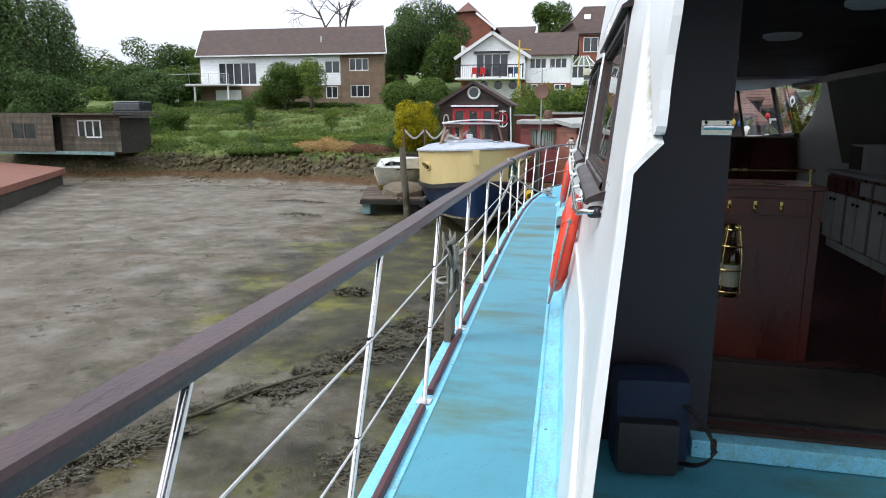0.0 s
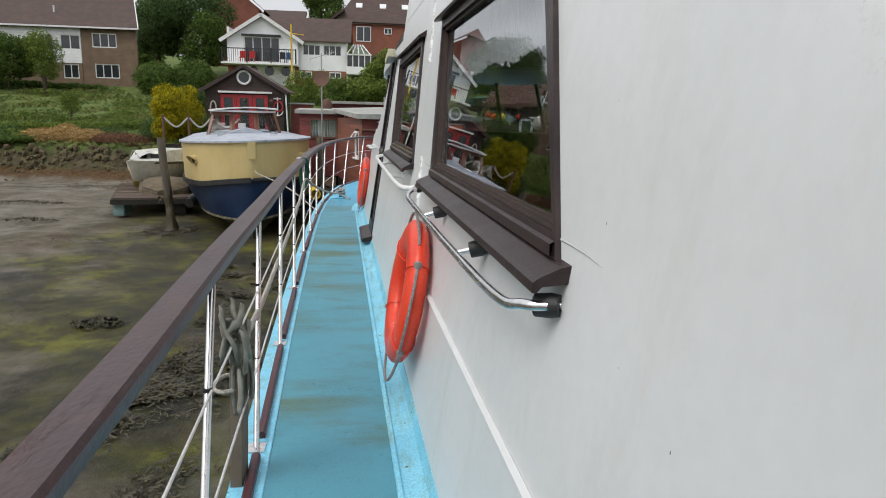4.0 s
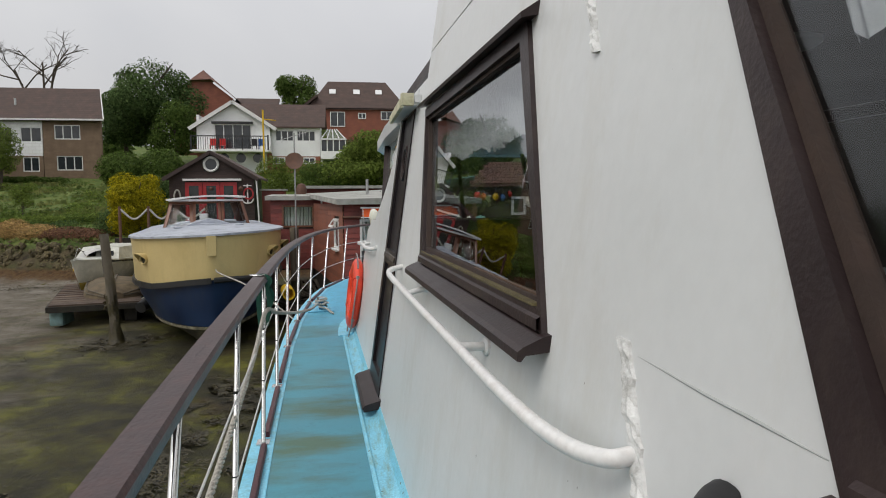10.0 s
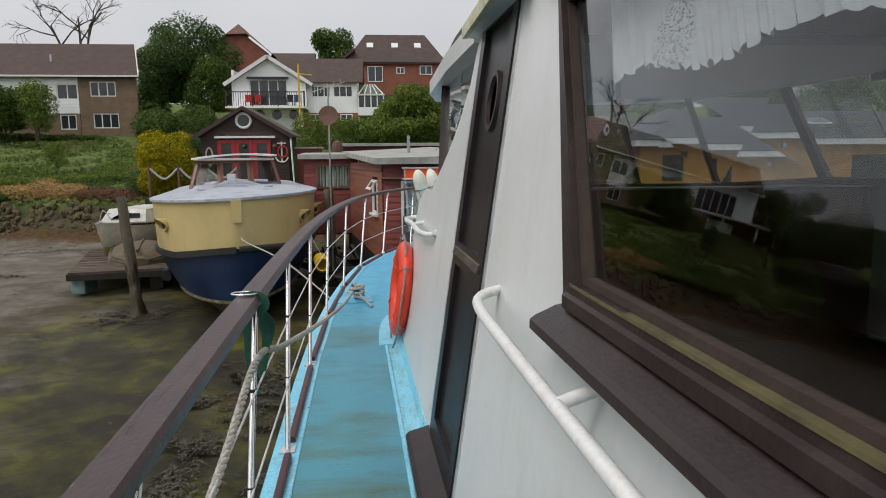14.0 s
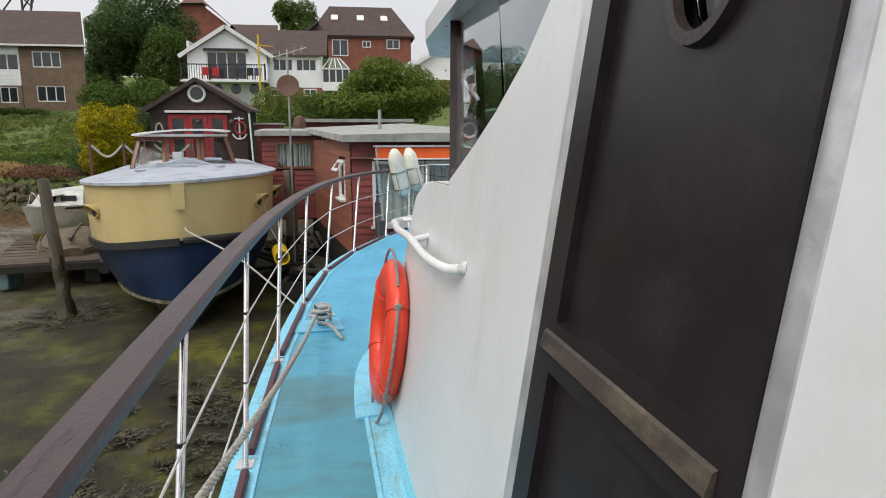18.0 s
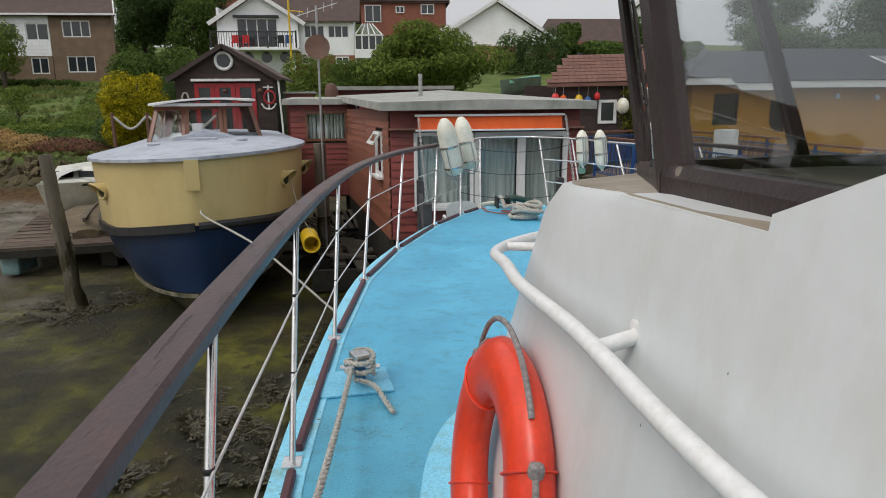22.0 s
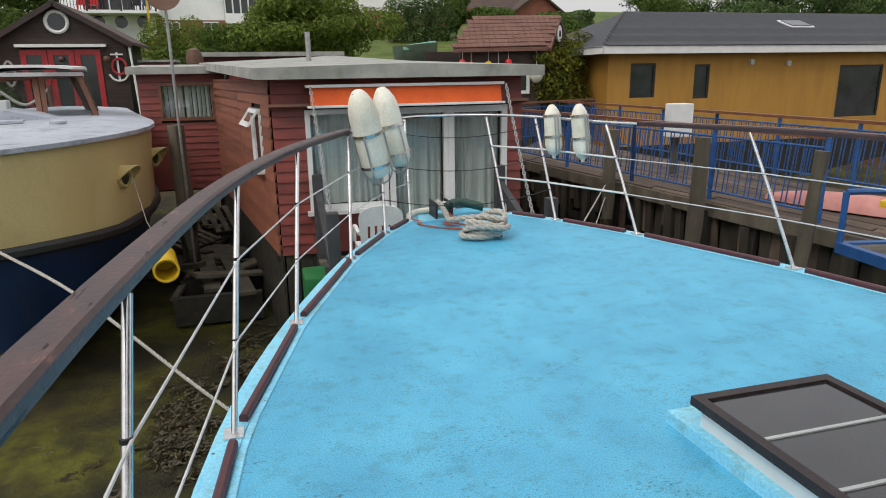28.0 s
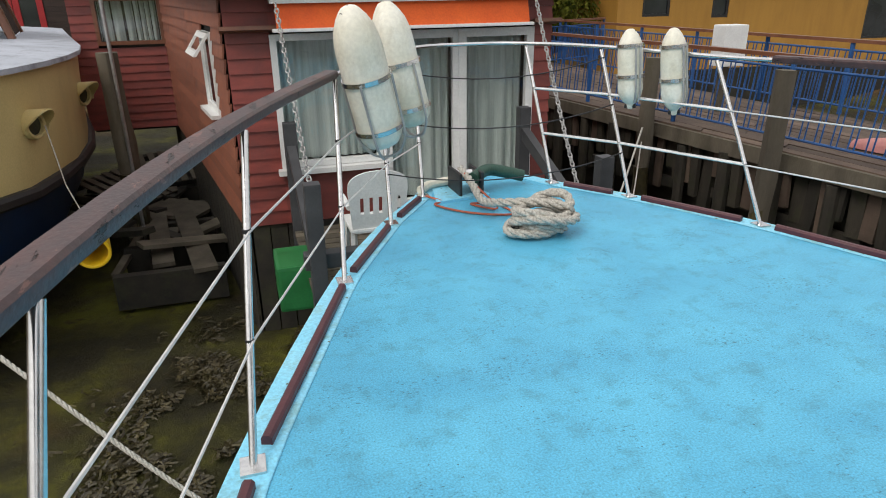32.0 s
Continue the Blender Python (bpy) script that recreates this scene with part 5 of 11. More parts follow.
M["topdirt"] = surf("weathered_dirty_white", (0.26, 0.22, 0.165), (0.42, 0.37, 0.30), 5, 0.7, 0.3, dirt=(0.2, 0.15, 0.09), dirt_amount=0.7, dirt_scale=4, dirt_stretch=(1, 0.4, 1))
nose()
g = grab_rail("grab_rail", [W(8.53, 1.0, -0.01), W(8.57, 0.99, 0.04), W(8.72, 0.985, 0.065), W(8.95, 0.98, 0.07), W(9.3, 0.985, 0.07), W(9.7, 0.965, 0.07), Vector((-1.48, 9.95, 0.955)), Vector((-1.48, 10.12, 0.945)), Vector((-1.44, 10.23, 0.94)), Vector((-1.36, 10.33, 0.94)), Vector((-1.22, 10.44, 0.94)), Vector((-1.06, 10.48, 0.94)), Vector((-0.90, 10.47, 0.94))], 0.0168, M["whitetube"],
              "white painted handrail curving round the trunk", [(W(9.22, 0.985, 0.07), W(9.24, 1.0, -0.02)), (Vector((-1.43, 10.25, 0.94)), Vector((-1.20, 10.17, 0.945)))])
for p, q in ((W(8.53, 1.0, 0.004), W(8.57, 0.99, 0.04)),):
    d = (Vector(q) - Vector(p)).normalized()
    m = Matrix.Translation(Vector(p)) @ d.to_track_quat("Z", "Y").to_matrix().to_4x4()
    bm = lathe([(0.016, 0.008), (0.019, 0.006), (0.0215, 0.0), (0.022, -0.012), (0.022, -0.03)], 18, m)
    rng = random.Random(5)
    for v in bm.verts:
        v.co += Vector((rng.uniform(-1, 1), rng.uniform(-1, 1), rng.uniform(-1, 1))) * 0.0025
    part("weld_collar", bm, M["sealant"], g, "lumpy weld where the rail meets the wall", smooth=True)


def locker():
    th = thing("locker", 0.2, 11.6, 0, "white box locker on a pale blue plinth at the trunk's foot", "locker")
    bm = holed([(10.7, 0.02), (11.86, 0.02), (11.90, 0.16), (11.74, 0.39), (10.7, 0.50)], [], lambda u, v, o: Vector((-0.32 + o, u, v)), 1.35)
    part("body", bm, M["white"], th)
    part("plinth", prism([(-0.42, 11.0), (-0.42, 11.78), (-0.34, 11.92), (1.1, 11.92), (1.1, 11.0)], 0.0, 0.03), M["pale"], th)


locker()


M["acrylic"] = surf("glossy_smoked_acrylic", (0.02, 0.02, 0.022), (0.03, 0.03, 0.032), 3, -0.07, 0.0, spec=0.9, dirt=(0.08, 0.08, 0.075), dirt_amount=0.12, dirt_scale=6, grain=0.0)


def hatch():
    th = thing("deck_hatch", 0.0, 12.4, 0, "smoked acrylic deck hatch on a white frame and pale blue plinth", "hatch")
    part("plinth", prism([(-0.30, 11.93), (-0.34, 13.0), (0.36, 13.0), (0.40, 11.93)], 0.0, 0.05), M["pale"], th)
    part("coaming", prism([(-0.27, 11.98), (-0.29, 12.86), (0.27, 12.86), (0.31, 11.98)], 0.05, 0.13), M["white"], th, "white coaming")
    part("frame", holed([(-0.30, 11.95), (-0.32, 12.89), (0.30, 12.89), (0.34, 11.95)], [[(-0.26, 11.99), (-0.28, 12.85), (0.26, 12.85), (0.30, 11.99)]], lambda u, v, o: Vector((u, v, 0.13 + o)), 0.035), M["brown"], th)
    part("lens", prism([(-0.258, 11.992), (-0.278, 12.848), (0.258, 12.848), (0.298, 11.992)], 0.14, 0.155), M["acrylic"], th, "glossy smoked acrylic lens")
    for y in (12.28, 12.57):
        part("bar", boxed((0.01, y, 0.158), (0.55, 0.014, 0.006)), M["greyplastic"], th)


hatch()


# ---- saloon seen through door and windows ----
M["lining"] = surf("grey_green_vinyl_lining", (0.085, 0.082, 0.068), (0.115, 0.11, 0.092), 5, 0.75, 0.2)
M["bottle"] = glass_mat("brown_green_bottle_glass", (0.16, 0.17, 0.06))
M["paletop"] = surf("pale_blue_laminate", (0.20, 0.28, 0.37), (0.26, 0.34, 0.43), 4, 0.35, 0.03)


def saloon():
    zf = 0.10
    fl = [(-1.05, 1.24), (-1.42, 9.2), (1.98, 9.2), (2.10, 1.24)]
    tagged(part("floor", prism(fl, 0.002, zf), M["carpet"]), "dark red carpet with a small pale pattern in the saloon", "floor", kind="structure")
    dm = thing("doormat", 0.0, 1.7, zf, "brown ribbed mat inside the door", "doormat")
    part("woven_surface", prism([(-0.55, 1.33), (-0.55, 2.05), (0.40, 2.02), (0.66, 1.33)], zf, zf + 0.01), M["mat"], dm)
    for p, q in (((-0.57, 1.30), (-0.57, 2.08)), ((-0.57, 2.08), (0.42, 2.05)), ((0.42, 2.05), (0.69, 1.30)), ((0.69, 1.30), (-0.57, 1.30))):
        part("edging", sweep(bmesh.new(), [(*p, zf + 0.006), (*q, zf + 0.006)], [(-0.02, -0.006), (-0.02, 0.006), (0.02, 0.006), (0.02, -0.006)]), M["rubber"], dm, "dark rubber edging")
    # cockpit roof added to cut the saloon's daylight; aft bulkhead with its open doorway
    tagged(part("roof_cockpit", prism([(-0.80, -3.4), (-0.88, 0.33), (2.0, 0.33), (1.9, -3.4)], 2.06, 2.12), M["ceil"]), "dark cockpit roof added to keep daylight out of the saloon", "roof", kind="structure")
    bulk = part("wall_aft", holed([(W(1.2, 0.0, -0.07).x, 0.0), (-0.58, 0.0), (-0.58, 2.05), (W(1.2, 2.05, -0.07).x, 2.05)], [], lambda u, v, o: Vector((u, 1.18 + o, v)), 0.05), M["navy"])
    tagged(bulk, "dark aubergine bulkhead beside the open doorway", "bulkhead", kind="structure")
    tagged(part("wall_aft_top", prism([(-0.58, 1.18), (0.95, 1.18), (0.95, 1.23), (-0.58, 1.23)], 1.90, 2.05), M["navy"]), "dark lintel over the saloon doorway", "lintel", kind="structure")
    tagged(part("wall_aft_side", prism([(0.95, 1.18), (2.02, 1.18), (2.02, 1.23), (0.95, 1.23)], 0.0, 2.05), M["navy"]), "dark bulkhead beside the sliding door", "bulkhead", kind="structure")
    tagged(part("wall_fore", boxed((0.33, 9.15, 0.62), (3.06, 0.05, 1.2)), M["mahogany"]), "dark wooden bulkhead under the windscreen", "bulkhead", kind="structure")
    sill = part("door_sill", boxed((0.16, 1.16, 0.045), (1.62, 0.14, 0.08), None, 0.012), M["pale"])
    tagged(sill, "pale blue painted door sill with a wooden strip", "door sill", kind="structure")
    part("strip", boxed((0.16, 1.20, 0.095), (1.56, 0.06, 0.014)), M["mossy"], sill)
    # padded lining of the far side
    lin = part("wall_lining", holed([(1.26, 0.95), (7.3, 0.95), (7.7, 1.93), (1.26, 1.93)], [STB[3], STB[4]], mirror(lambda u, v, o: W(u, v, -0.062 - o)), 0.012), M["lining"])
    tagged(lin, "dull grey-green lining on the cabin side", "wall lining", kind="structure")
    tagged(part("trim_cornice", holed([(1.25, 1.93), (9.0, 1.93), (9.0, 2.01), (1.25, 2.01)], [], mirror(lambda u, v, o: W(u, v, -0.08 - o)), 0.03), M["doorbrown"]), "dark timber cornice under the saloon ceiling", "cornice", kind="structure")
    sd = thing("door_2", 0.70, 1.2, 0.10, "sliding glazed saloon door in a dark frame, slid open", "door", kind="structure")
    part("door_frame", holed([(0.45, 0.105), (0.94, 0.105), (0.94, 1.895), (0.45, 1.895)], [[(0.56, 0.34), (0.90, 0.34), (0.90, 1.80), (0.56, 1.80)]], lambda u, v, o: Vector((u, 1.235 + o, v)), 0.035), M["doorbrown"], sd)
    part("pane", boxed((0.73, 1.252, 1.07), (0.36, 0.006, 1.48)), M["glass"], sd).visible_shadow = False
    part("handle", boxed((0.50, 1.222, 1.05), (0.022, 0.024, 0.17), None, 0.004), M["unit"], sd, "white door handle")
    lk = part("lock", boxed((0.50, 1.226, 1.20), (0.055, 0.016, 0.07), None, 0.004), M["greyplastic"], sd)
    part("key_barrel", lathe([(0.012, 0.0), (0.012, 0.012), (0.0, 0.012)], 10, Matrix.Translation((0.50, 1.218, 1.20)) @ Matrix.Rotation(radians(90), 4, "X")), M["brass"], lk)
    part("catch", boxed((0.485, 1.226, 0.93), (0.04, 0.014, 0.05), None, 0.004), M["steel"], sd)
    lt = thing("door_latch", -0.66, 1.17, 1.37, "steel latch plate on the dark bulkhead", "latch")
    part("plate", boxed((-0.64, 1.172, 1.375), (0.115, 0.012, 0.06), None, 0.003), M["steel"], lt)
    part("bolt", tube([(-0.69, 1.158, 1.375), (-0.58, 1.158, 1.375)], 0.010, 8), M["steel"], lt, smooth=True)
    for x in (-0.68, -0.60):
        part("screw", lathe([(0.0, 0.0), (0.007, 0.0), (0.005, 0.003), (0.0, 0.004)], 8, Matrix.Translation((x, 1.166, 1.395)) @ Matrix.Rotation(radians(90), 4, "X")), M["rubber"], lt)

    bar = thing("bar_cabinet", -0.25, 2.35, zf, "mahogany cabinet with a brass gallery rail inside the saloon", "cabinet")
    part("body", boxed((-0.25, 2.38, 0.575), (0.66, 0.42, 0.95), None, 0.008), M["mahogany"], bar)
    part("top", boxed((-0.25, 2.38, 1.058), (0.69, 0.45, 0.022), None, 0.006), M["mahogany"], bar)
    for x in (-0.56, 0.06):
        part("stile", boxed((x, 2.166, 0.575), (0.045, 0.014, 0.94), None, 0.003), M["mahogany"], bar)
    part("hook_board", boxed((-0.25, 2.164, 0.955), (0.52, 0.022, 0.095), None, 0.005), M["mahogany"], bar)
    for x in (-0.38, -0.25, -0.12):
        pl = part("hook_plate", boxed((x, 2.150, 0.965), (0.018, 0.008, 0.045), None, 0.003), M["brass"], bar)
        part("hook", tube(smoothline([(x, 2.148, 0.965), (x, 2.115, 0.955), (x, 2.108, 0.935), (x, 2.125, 0.925)], 3), 0.005, 6), M["brass"], pl, "brass hook")
    part("gallery_rail", tube([(-0.55, 2.20, 1.15), (0.04, 2.20, 1.15)], 0.007, 8), M["brass"], bar)
    for x in (-0.53, 0.02):
        part("rail_post", lathe([(0.014, 0.0), (0.014, 0.006), (0.006, 0.012), (0.006, 0.07), (0.010, 0.078), (0.010, 0.09), (0.0, 0.094)], 10, Matrix.Translation((x, 2.20, 1.068))), M["brass"], bar, smooth=True)
    rk = thing("brass_rack", -0.36, 2.14, 0.5, "green-brown glass bottle in a brass wire cage on the cabinet", "bottle rack")
    for zc, w in ((0.50, 0.135), (0.62, 0.135), (0.75, 0.12), (0.84, 0.09)):
        part("hoop", tube([(-0.36 + w / 2 * math.cos(t), 2.09 + 0.05 * math.sin(t), zc) for t in [2 * math.pi * k / 16 for k in range(16)]], 0.005, 6, True), M["brass"], rk)
    for k in range(4):
        t = math.pi / 4 + k * math.pi / 2
        part("upright", tube([(-0.36 + 0.066 * math.cos(t), 2.09 + 0.05 * math.sin(t), 0.46), (-0.36 + 0.066 * math.cos(t), 2.09 + 0.05 * math.sin(t), 0.70), (-0.36 + 0.04 * math.cos(t), 2.09 + 0.03 * math.sin(t), 0.86)], 0.004, 6), M["brass"], rk)
    part("bottle", lathe([(0.0, -0.16), (0.044, -0.16), (0.048, -0.13), (0.048, 0.05), (0.036, 0.10), (0.016, 0.14), (0.015, 0.22), (0.019, 0.225), (0.019, 0.24), (0.0, 0.24)], 16, Matrix.Translation((-0.36, 2.09, 0.63))), M["bottle"], rk, smooth=True)
    part("bottle_label", lathe([(0.0485, -0.10), (0.0495, -0.10), (0.0495, 0.02), (0.0485, 0.02)], 16, Matrix.Translation((-0.36, 2.09, 0.63))), M["cream"], rk, "cream bottle label")
    # galley: base units, worktop and what stands on it
    for k in range(5):
        y = 3.16 + 0.62 * k
        u = thing("kitchen_unit", 1.35, y, zf, "grey-white galley base unit with dark mahogany trim", "kitchen unit", "galley units")
        part("carcass", boxed((1.64, y + 0.3, 0.55), (0.50, 0.6, 0.70), None, 0.004), M["mahogany"], u)
        part("plinth", boxed((1.66, y + 0.3, 0.15), (0.46, 0.6, 0.10)), M["unit"], u)
        for j in range(2):
            yc = y + 0.155 + 0.29 * j
            dr = part("door", boxed((1.38, yc, 0.46), (0.02, 0.262, 0.48), None, 0.006), M["unit"], u)
            part("handle", lathe([(0.008, 0.0), (0.008, 0.012), (0.016, 0.016), (0.016, 0.026), (0.0, 0.028)], 10, Matrix.Translation((1.368, yc + (0.09 if j == 0 else -0.09), 0.64)) @ Matrix.Rotation(radians(-90), 4, "Y")), M["rubber"], dr)
            part("drawer", boxed((1.38, yc, 0.80), (0.02, 0.262, 0.13), None, 0.005), M["mahogany"] if (k + j) % 3 else M["unit"], u)
    wt = part("worktop", boxed((1.63, 4.72, 0.915), (0.56, 3.12, 0.034), None, 0.008), M["greyplastic"])
    tagged(wt, "grey galley worktop along the starboard side", "worktop")
    mw = thing("microwave_oven", 1.64, 5.8, 0.932, "silver-grey microwave oven on the worktop", "microwave oven")
    part("body", boxed((1.66, 5.72, 1.07), (0.36, 0.48, 0.275), None, 0.012), M["greyplastic"], mw, smooth=True)
    part("door", boxed((1.474, 5.78, 1.07), (0.014, 0.32, 0.23), None, 0.004), M["rubber"], mw)
    part("dial_panel", boxed((1.474, 5.56, 1.07), (0.012, 0.11, 0.23), None, 0.004), M["unit"], mw)
    ts = thing("toaster", 1.62, 4.75, 0.932, "glossy red toaster with black ends on the worktop", "toaster")
    part("body", boxed((1.66, 4.72, 1.035), (0.28, 0.19, 0.195), None, 0.035), M["redplastic"], ts, smooth=True)
    part("end_panel", boxed((1.514, 4.72, 1.03), (0.016, 0.17, 0.175), None, 0.007), M["rubber"], ts)
    part("slot", boxed((1.66, 4.72, 1.131), (0.2, 0.03, 0.006)), M["rubber"], ts)
    tr = thing("serving_tray", 1.55, 4.2, 0.932, "white tray lying on the worktop", "tray")
    part("plate", boxed((1.58, 4.28, 0.938), (0.3, 0.42, 0.012), None, 0.005), M["whiteplastic"], tr)
    tw = thing("tea_towel", 1.36, 3.5, 0.6, "red tea towel hanging on a unit door", "tea towel")
    bm = bmesh.new()
    rows = []
    for k in range(13):
        t = k / 12
        rows.append([bm.verts.new((1.352 - 0.008 * math.sin(t * 11 + h * 2), 3.32 + 0.24 * t + 0.05 * h * (t - 0.5), 0.80 - 0.40 * h)) for h in (0, 0.3, 0.6, 1.0)])
    for p, q in zip(rows, rows[1:]):
        for j in range(3):
            bm.faces.new((p[j], q[j], q[j + 1], p[j + 1]))
    bmesh.ops.solidify(bm, geom=bm.faces[:], thickness=0.006)
    part("cloth", bm, M["redplastic"], tw, smooth="all")
    for y, z in ((6.7, 1.62),):
        ph = thing("porthole", 1.8, y, z, "round brass-rimmed porthole in the galley side", "porthole")
        m = Matrix.Translation((1.885 - 0.14 * (z - 1.2) - 0.03, y, z)) @ Matrix.Rotation(radians(-98), 4, "Y")
        part("rim", lathe([(0.075, -0.01), (0.105, -0.012), (0.11, 0.0), (0.105, 0.014), (0.075, 0.012)], 24, m), M["brass"], ph, smooth=True)
        part("glass_disc", lathe([(0.0, -0.004), (0.076, -0.004), (0.076, 0.002), (0.0, 0.002)], 24, m), M["whiteplastic"], ph)
    sp = thing("wall_speaker", 1.8, 5.65, 1.79, "small grey speaker panel high on the galley side", "speaker")
    m = mirror(lambda u, v, o: W(u, v, -0.075 - o))
    part("panel", holed([(5.58, 1.71), (5.72, 1.71), (5.74, 1.87), (5.60, 1.87)], [], m, 0.012), M["greyplastic"], sp)
    part("cone", tube([m(5.66 + 0.035 * math.cos(t), 1.79 + 0.035 * math.sin(t), 0.014) for t in [2 * math.pi * k / 14 for k in range(14)]], 0.007, 6, True), M["rubber"], sp)
    # dinette: bench against the end of the galley, and its table
    st = thing("bench_seat", 1.4, 2.75, zf, "sage-grey upholstered bench seat backing on the galley units", "bench")
    part("end_panel", boxed((0.835, 3.08, 0.62), (0.035, 0.16, 1.03), None, 0.006), M["mahogany"], st)
    part("base", boxed((1.42, 2.78, 0.29), (1.1, 0.50, 0.38), None, 0.01), M["doorbrown"], st)
    part("cushion", boxed((1.42, 2.76, 0.535), (1.12, 0.56, 0.11), None, 0.04), M["cream"], st, smooth=True)
    part("backrest", boxed((1.41, 3.05, 0.84), (1.10, 0.12, 0.58), None, 0.035), M["cream"], st, smooth=True)
    part("shelf", boxed((1.41, 3.12, 1.125), (1.12, 0.10, 0.02), None, 0.005), M["greyplastic"], st)
    part("rail", tube([(0.86, 3.06, 1.205), (1.62, 3.06, 1.205)], 0.0095, 10), M["brass"], st, smooth=True)
    for x in (0.88, 1.22, 1.60):
        part("rail_post", lathe([(0.016, 0.0), (0.016, 0.006), (0.007, 0.012), (0.007, 0.055), (0.012, 0.062), (0.012, 0.078), (0.0, 0.084)], 10, Matrix.Translation((x, 3.06, 1.133))), M["brass"], st, smooth=True)
    sc = thing("sauce_bottle", 1.24, 3.12, 1.135, "red plastic bottle standing on the bench shelf", "bottle")
    part("body", lathe([(0.0, 0.0), (0.034, 0.0), (0.036, 0.01), (0.036, 0.10), (0.024, 0.13), (0.014, 0.14)], 14, Matrix.Translation((1.25, 3.13, 1.135))), M["redplastic"], sc, smooth=True)
    part("cap", lathe([(0.015, 0.14), (0.015, 0.165), (0.0, 0.175)], 12, Matrix.Translation((1.25, 3.13, 1.135))), M["rubber"], sc, smooth=True)
    for x, h in ((1.38, 0.075), (1.47, 0.085)):
        mg = thing("mug", x, 3.12, 1.135, "white china mug on the bench shelf", "mug", "white mugs")
        part("cup", lathe([(0.0, 0.0), (0.032, 0.0), (0.038, 0.012), (0.040, h), (0.036, h), (0.034, 0.016), (0.0, 0.012)], 14, Matrix.Translation((x, 3.13, 1.135))), M["whiteplastic"], mg, smooth=True)
    tb = thing("saloon_table", 1.5, 2.3, zf, "pedestal table with a pale blue top inside the saloon", "table", "saloon tables")
    part("tabletop", prism([(1.02, 2.50), (1.06, 2.62), (1.96, 2.62), (1.98, 1.75), (1.40, 1.75)], 0.815, 0.845), M["paletop"], tb)
    part("pedestal", tube([(1.20, 2.36, zf + 0.01), (1.20, 2.36, 0.815)], 0.034, 16), M["steel"], tb, smooth=True)
    part("foot", lathe([(0.13, 0.0), (0.13, 0.012), (0.045, 0.03), (0.04, 0.05)], 18, Matrix.Translation((1.20, 2.36, zf))), M["steel"], tb, smooth=True)
    for yc, ln in ((2.75, 1.1), (5.1, 1.25)):
        t2 = thing("side_table", -0.75, yc, zf, "table with a blue cloth under the window", "table", "saloon tables")
        part("tabletop", boxed((-0.72, yc, 0.92), (0.45, ln, 0.03), None, 0.01), M["bluecloth"], t2)
        for dx in (-0.18, 0.18):
            for dy in (-0.45, 0.45):
                part("leg", tube([(-0.72 + dx, yc + dy, zf), (-0.72 + dx, yc + dy, 0.91)], 0.018, 8), M["steel"], t2)
    gl = thing("tumbler", -0.9, 2.3, 0.94, "clear glass tumbler standing on the blue table", "glass", "tumblers")
    part("bowl", lathe([(0.0, 0.0), (0.045, 0.0), (0.058, 0.10), (0.053, 0.10), (0.041, 0.012), (0.0, 0.012)], 20, Matrix.Translation((-0.88, 2.34, 0.936))), M["clear"], gl, smooth=True)
    ch = thing("folding_chair", -0.40, 5.84, zf, "pale grey plastic folding chair with a cut-out in its back", "chair")
    hole = [(5.84 + 0.13 * math.cos(t), 0.90 + 0.03 * math.sin(t)) for t in [2 * math.pi * k / 20 for k in range(20)]]
    back = [(5.56, 0.66), (6.12, 0.66)] + [(5.84 + 0.28 * math.cos(t), 0.75 + 0.24 * math.sin(t)) for t in [math.pi * k / 16 for k in range(17)]]
    part("backrest", holed(back, [hole], lambda u, v, o: Vector((-0.46 + o + 0.15 * (v - 0.7), u, v)), 0.03), M["whiteplastic"], ch)
    part("seat", boxed((-0.26, 5.84, 0.50), (0.4, 0.5, 0.04), None, 0.015), M["whiteplastic"], ch)
    for dx in (0.0, 0.36):
        for dy in (-0.22, 0.22):
            part("leg", tube([(-0.44 + dx, 5.84 + dy, zf), (-0.44 + dx, 5.84 + dy, 0.50 + (0.18 if dx == 0 else 0))], 0.012, 8), M["steel"], ch)
    br = thing("bar_rail", -0.52, 2.9, 0.935, "brass rail on posts along the blue table", "rail")
    part("rail", tube([(-0.53, 2.24, 1.10), (-0.53, 3.26, 1.10)], 0.008, 8), M["brass"], br)
    for y in (2.26, 2.75, 3.24):
        part("post", tube([(-0.53, y, 0.935), (-0.53, y, 1.10)], 0.009, 8), M["brass"], br)
    for x, y in ((0.25, 2.3), (0.15, 3.6), (0.05, 5.2)):
        lp = thing("ceiling_lamp", x, y, 2.02, "round white ceiling lamp, switched off", "ceiling lamp", "ceiling lamps")
        part("dome", lathe([(0.125, 0.0), (0.125, -0.018), (0.10, -0.035), (0.0, -0.042)], 24, Matrix.Translation((x, y, 2.02))), M["unit"], lp, smooth=True)
    # backpack beside the bulkhead
    bp = thing("backpack", -0.86, 1.0, 0, "navy blue backpack with black straps on the deck", "backpack")
    part("body", boxed((-0.84, 1.02, 0.2), (0.30, 0.2, 0.40), turned(6), 0.06), M["bluebag"], bp, smooth=True)
    part("pocket", boxed((-0.85, 0.90, 0.13), (0.24, 0.08, 0.22), turned(6), 0.03), M["rubber"], bp, smooth=True)
    part("strap", sweep(bmesh.new(), smoothline([(-0.71, 0.94, 0.30), (-0.64, 0.89, 0.24), (-0.60, 0.88, 0.14), (-0.65, 0.9, 0.07), (-0.73, 0.94, 0.05)], 5), [(-0.018, -0.003), (-0.018, 0.003), (0.018, 0.003), (0.018, -0.003)]), M["rubber"], bp)
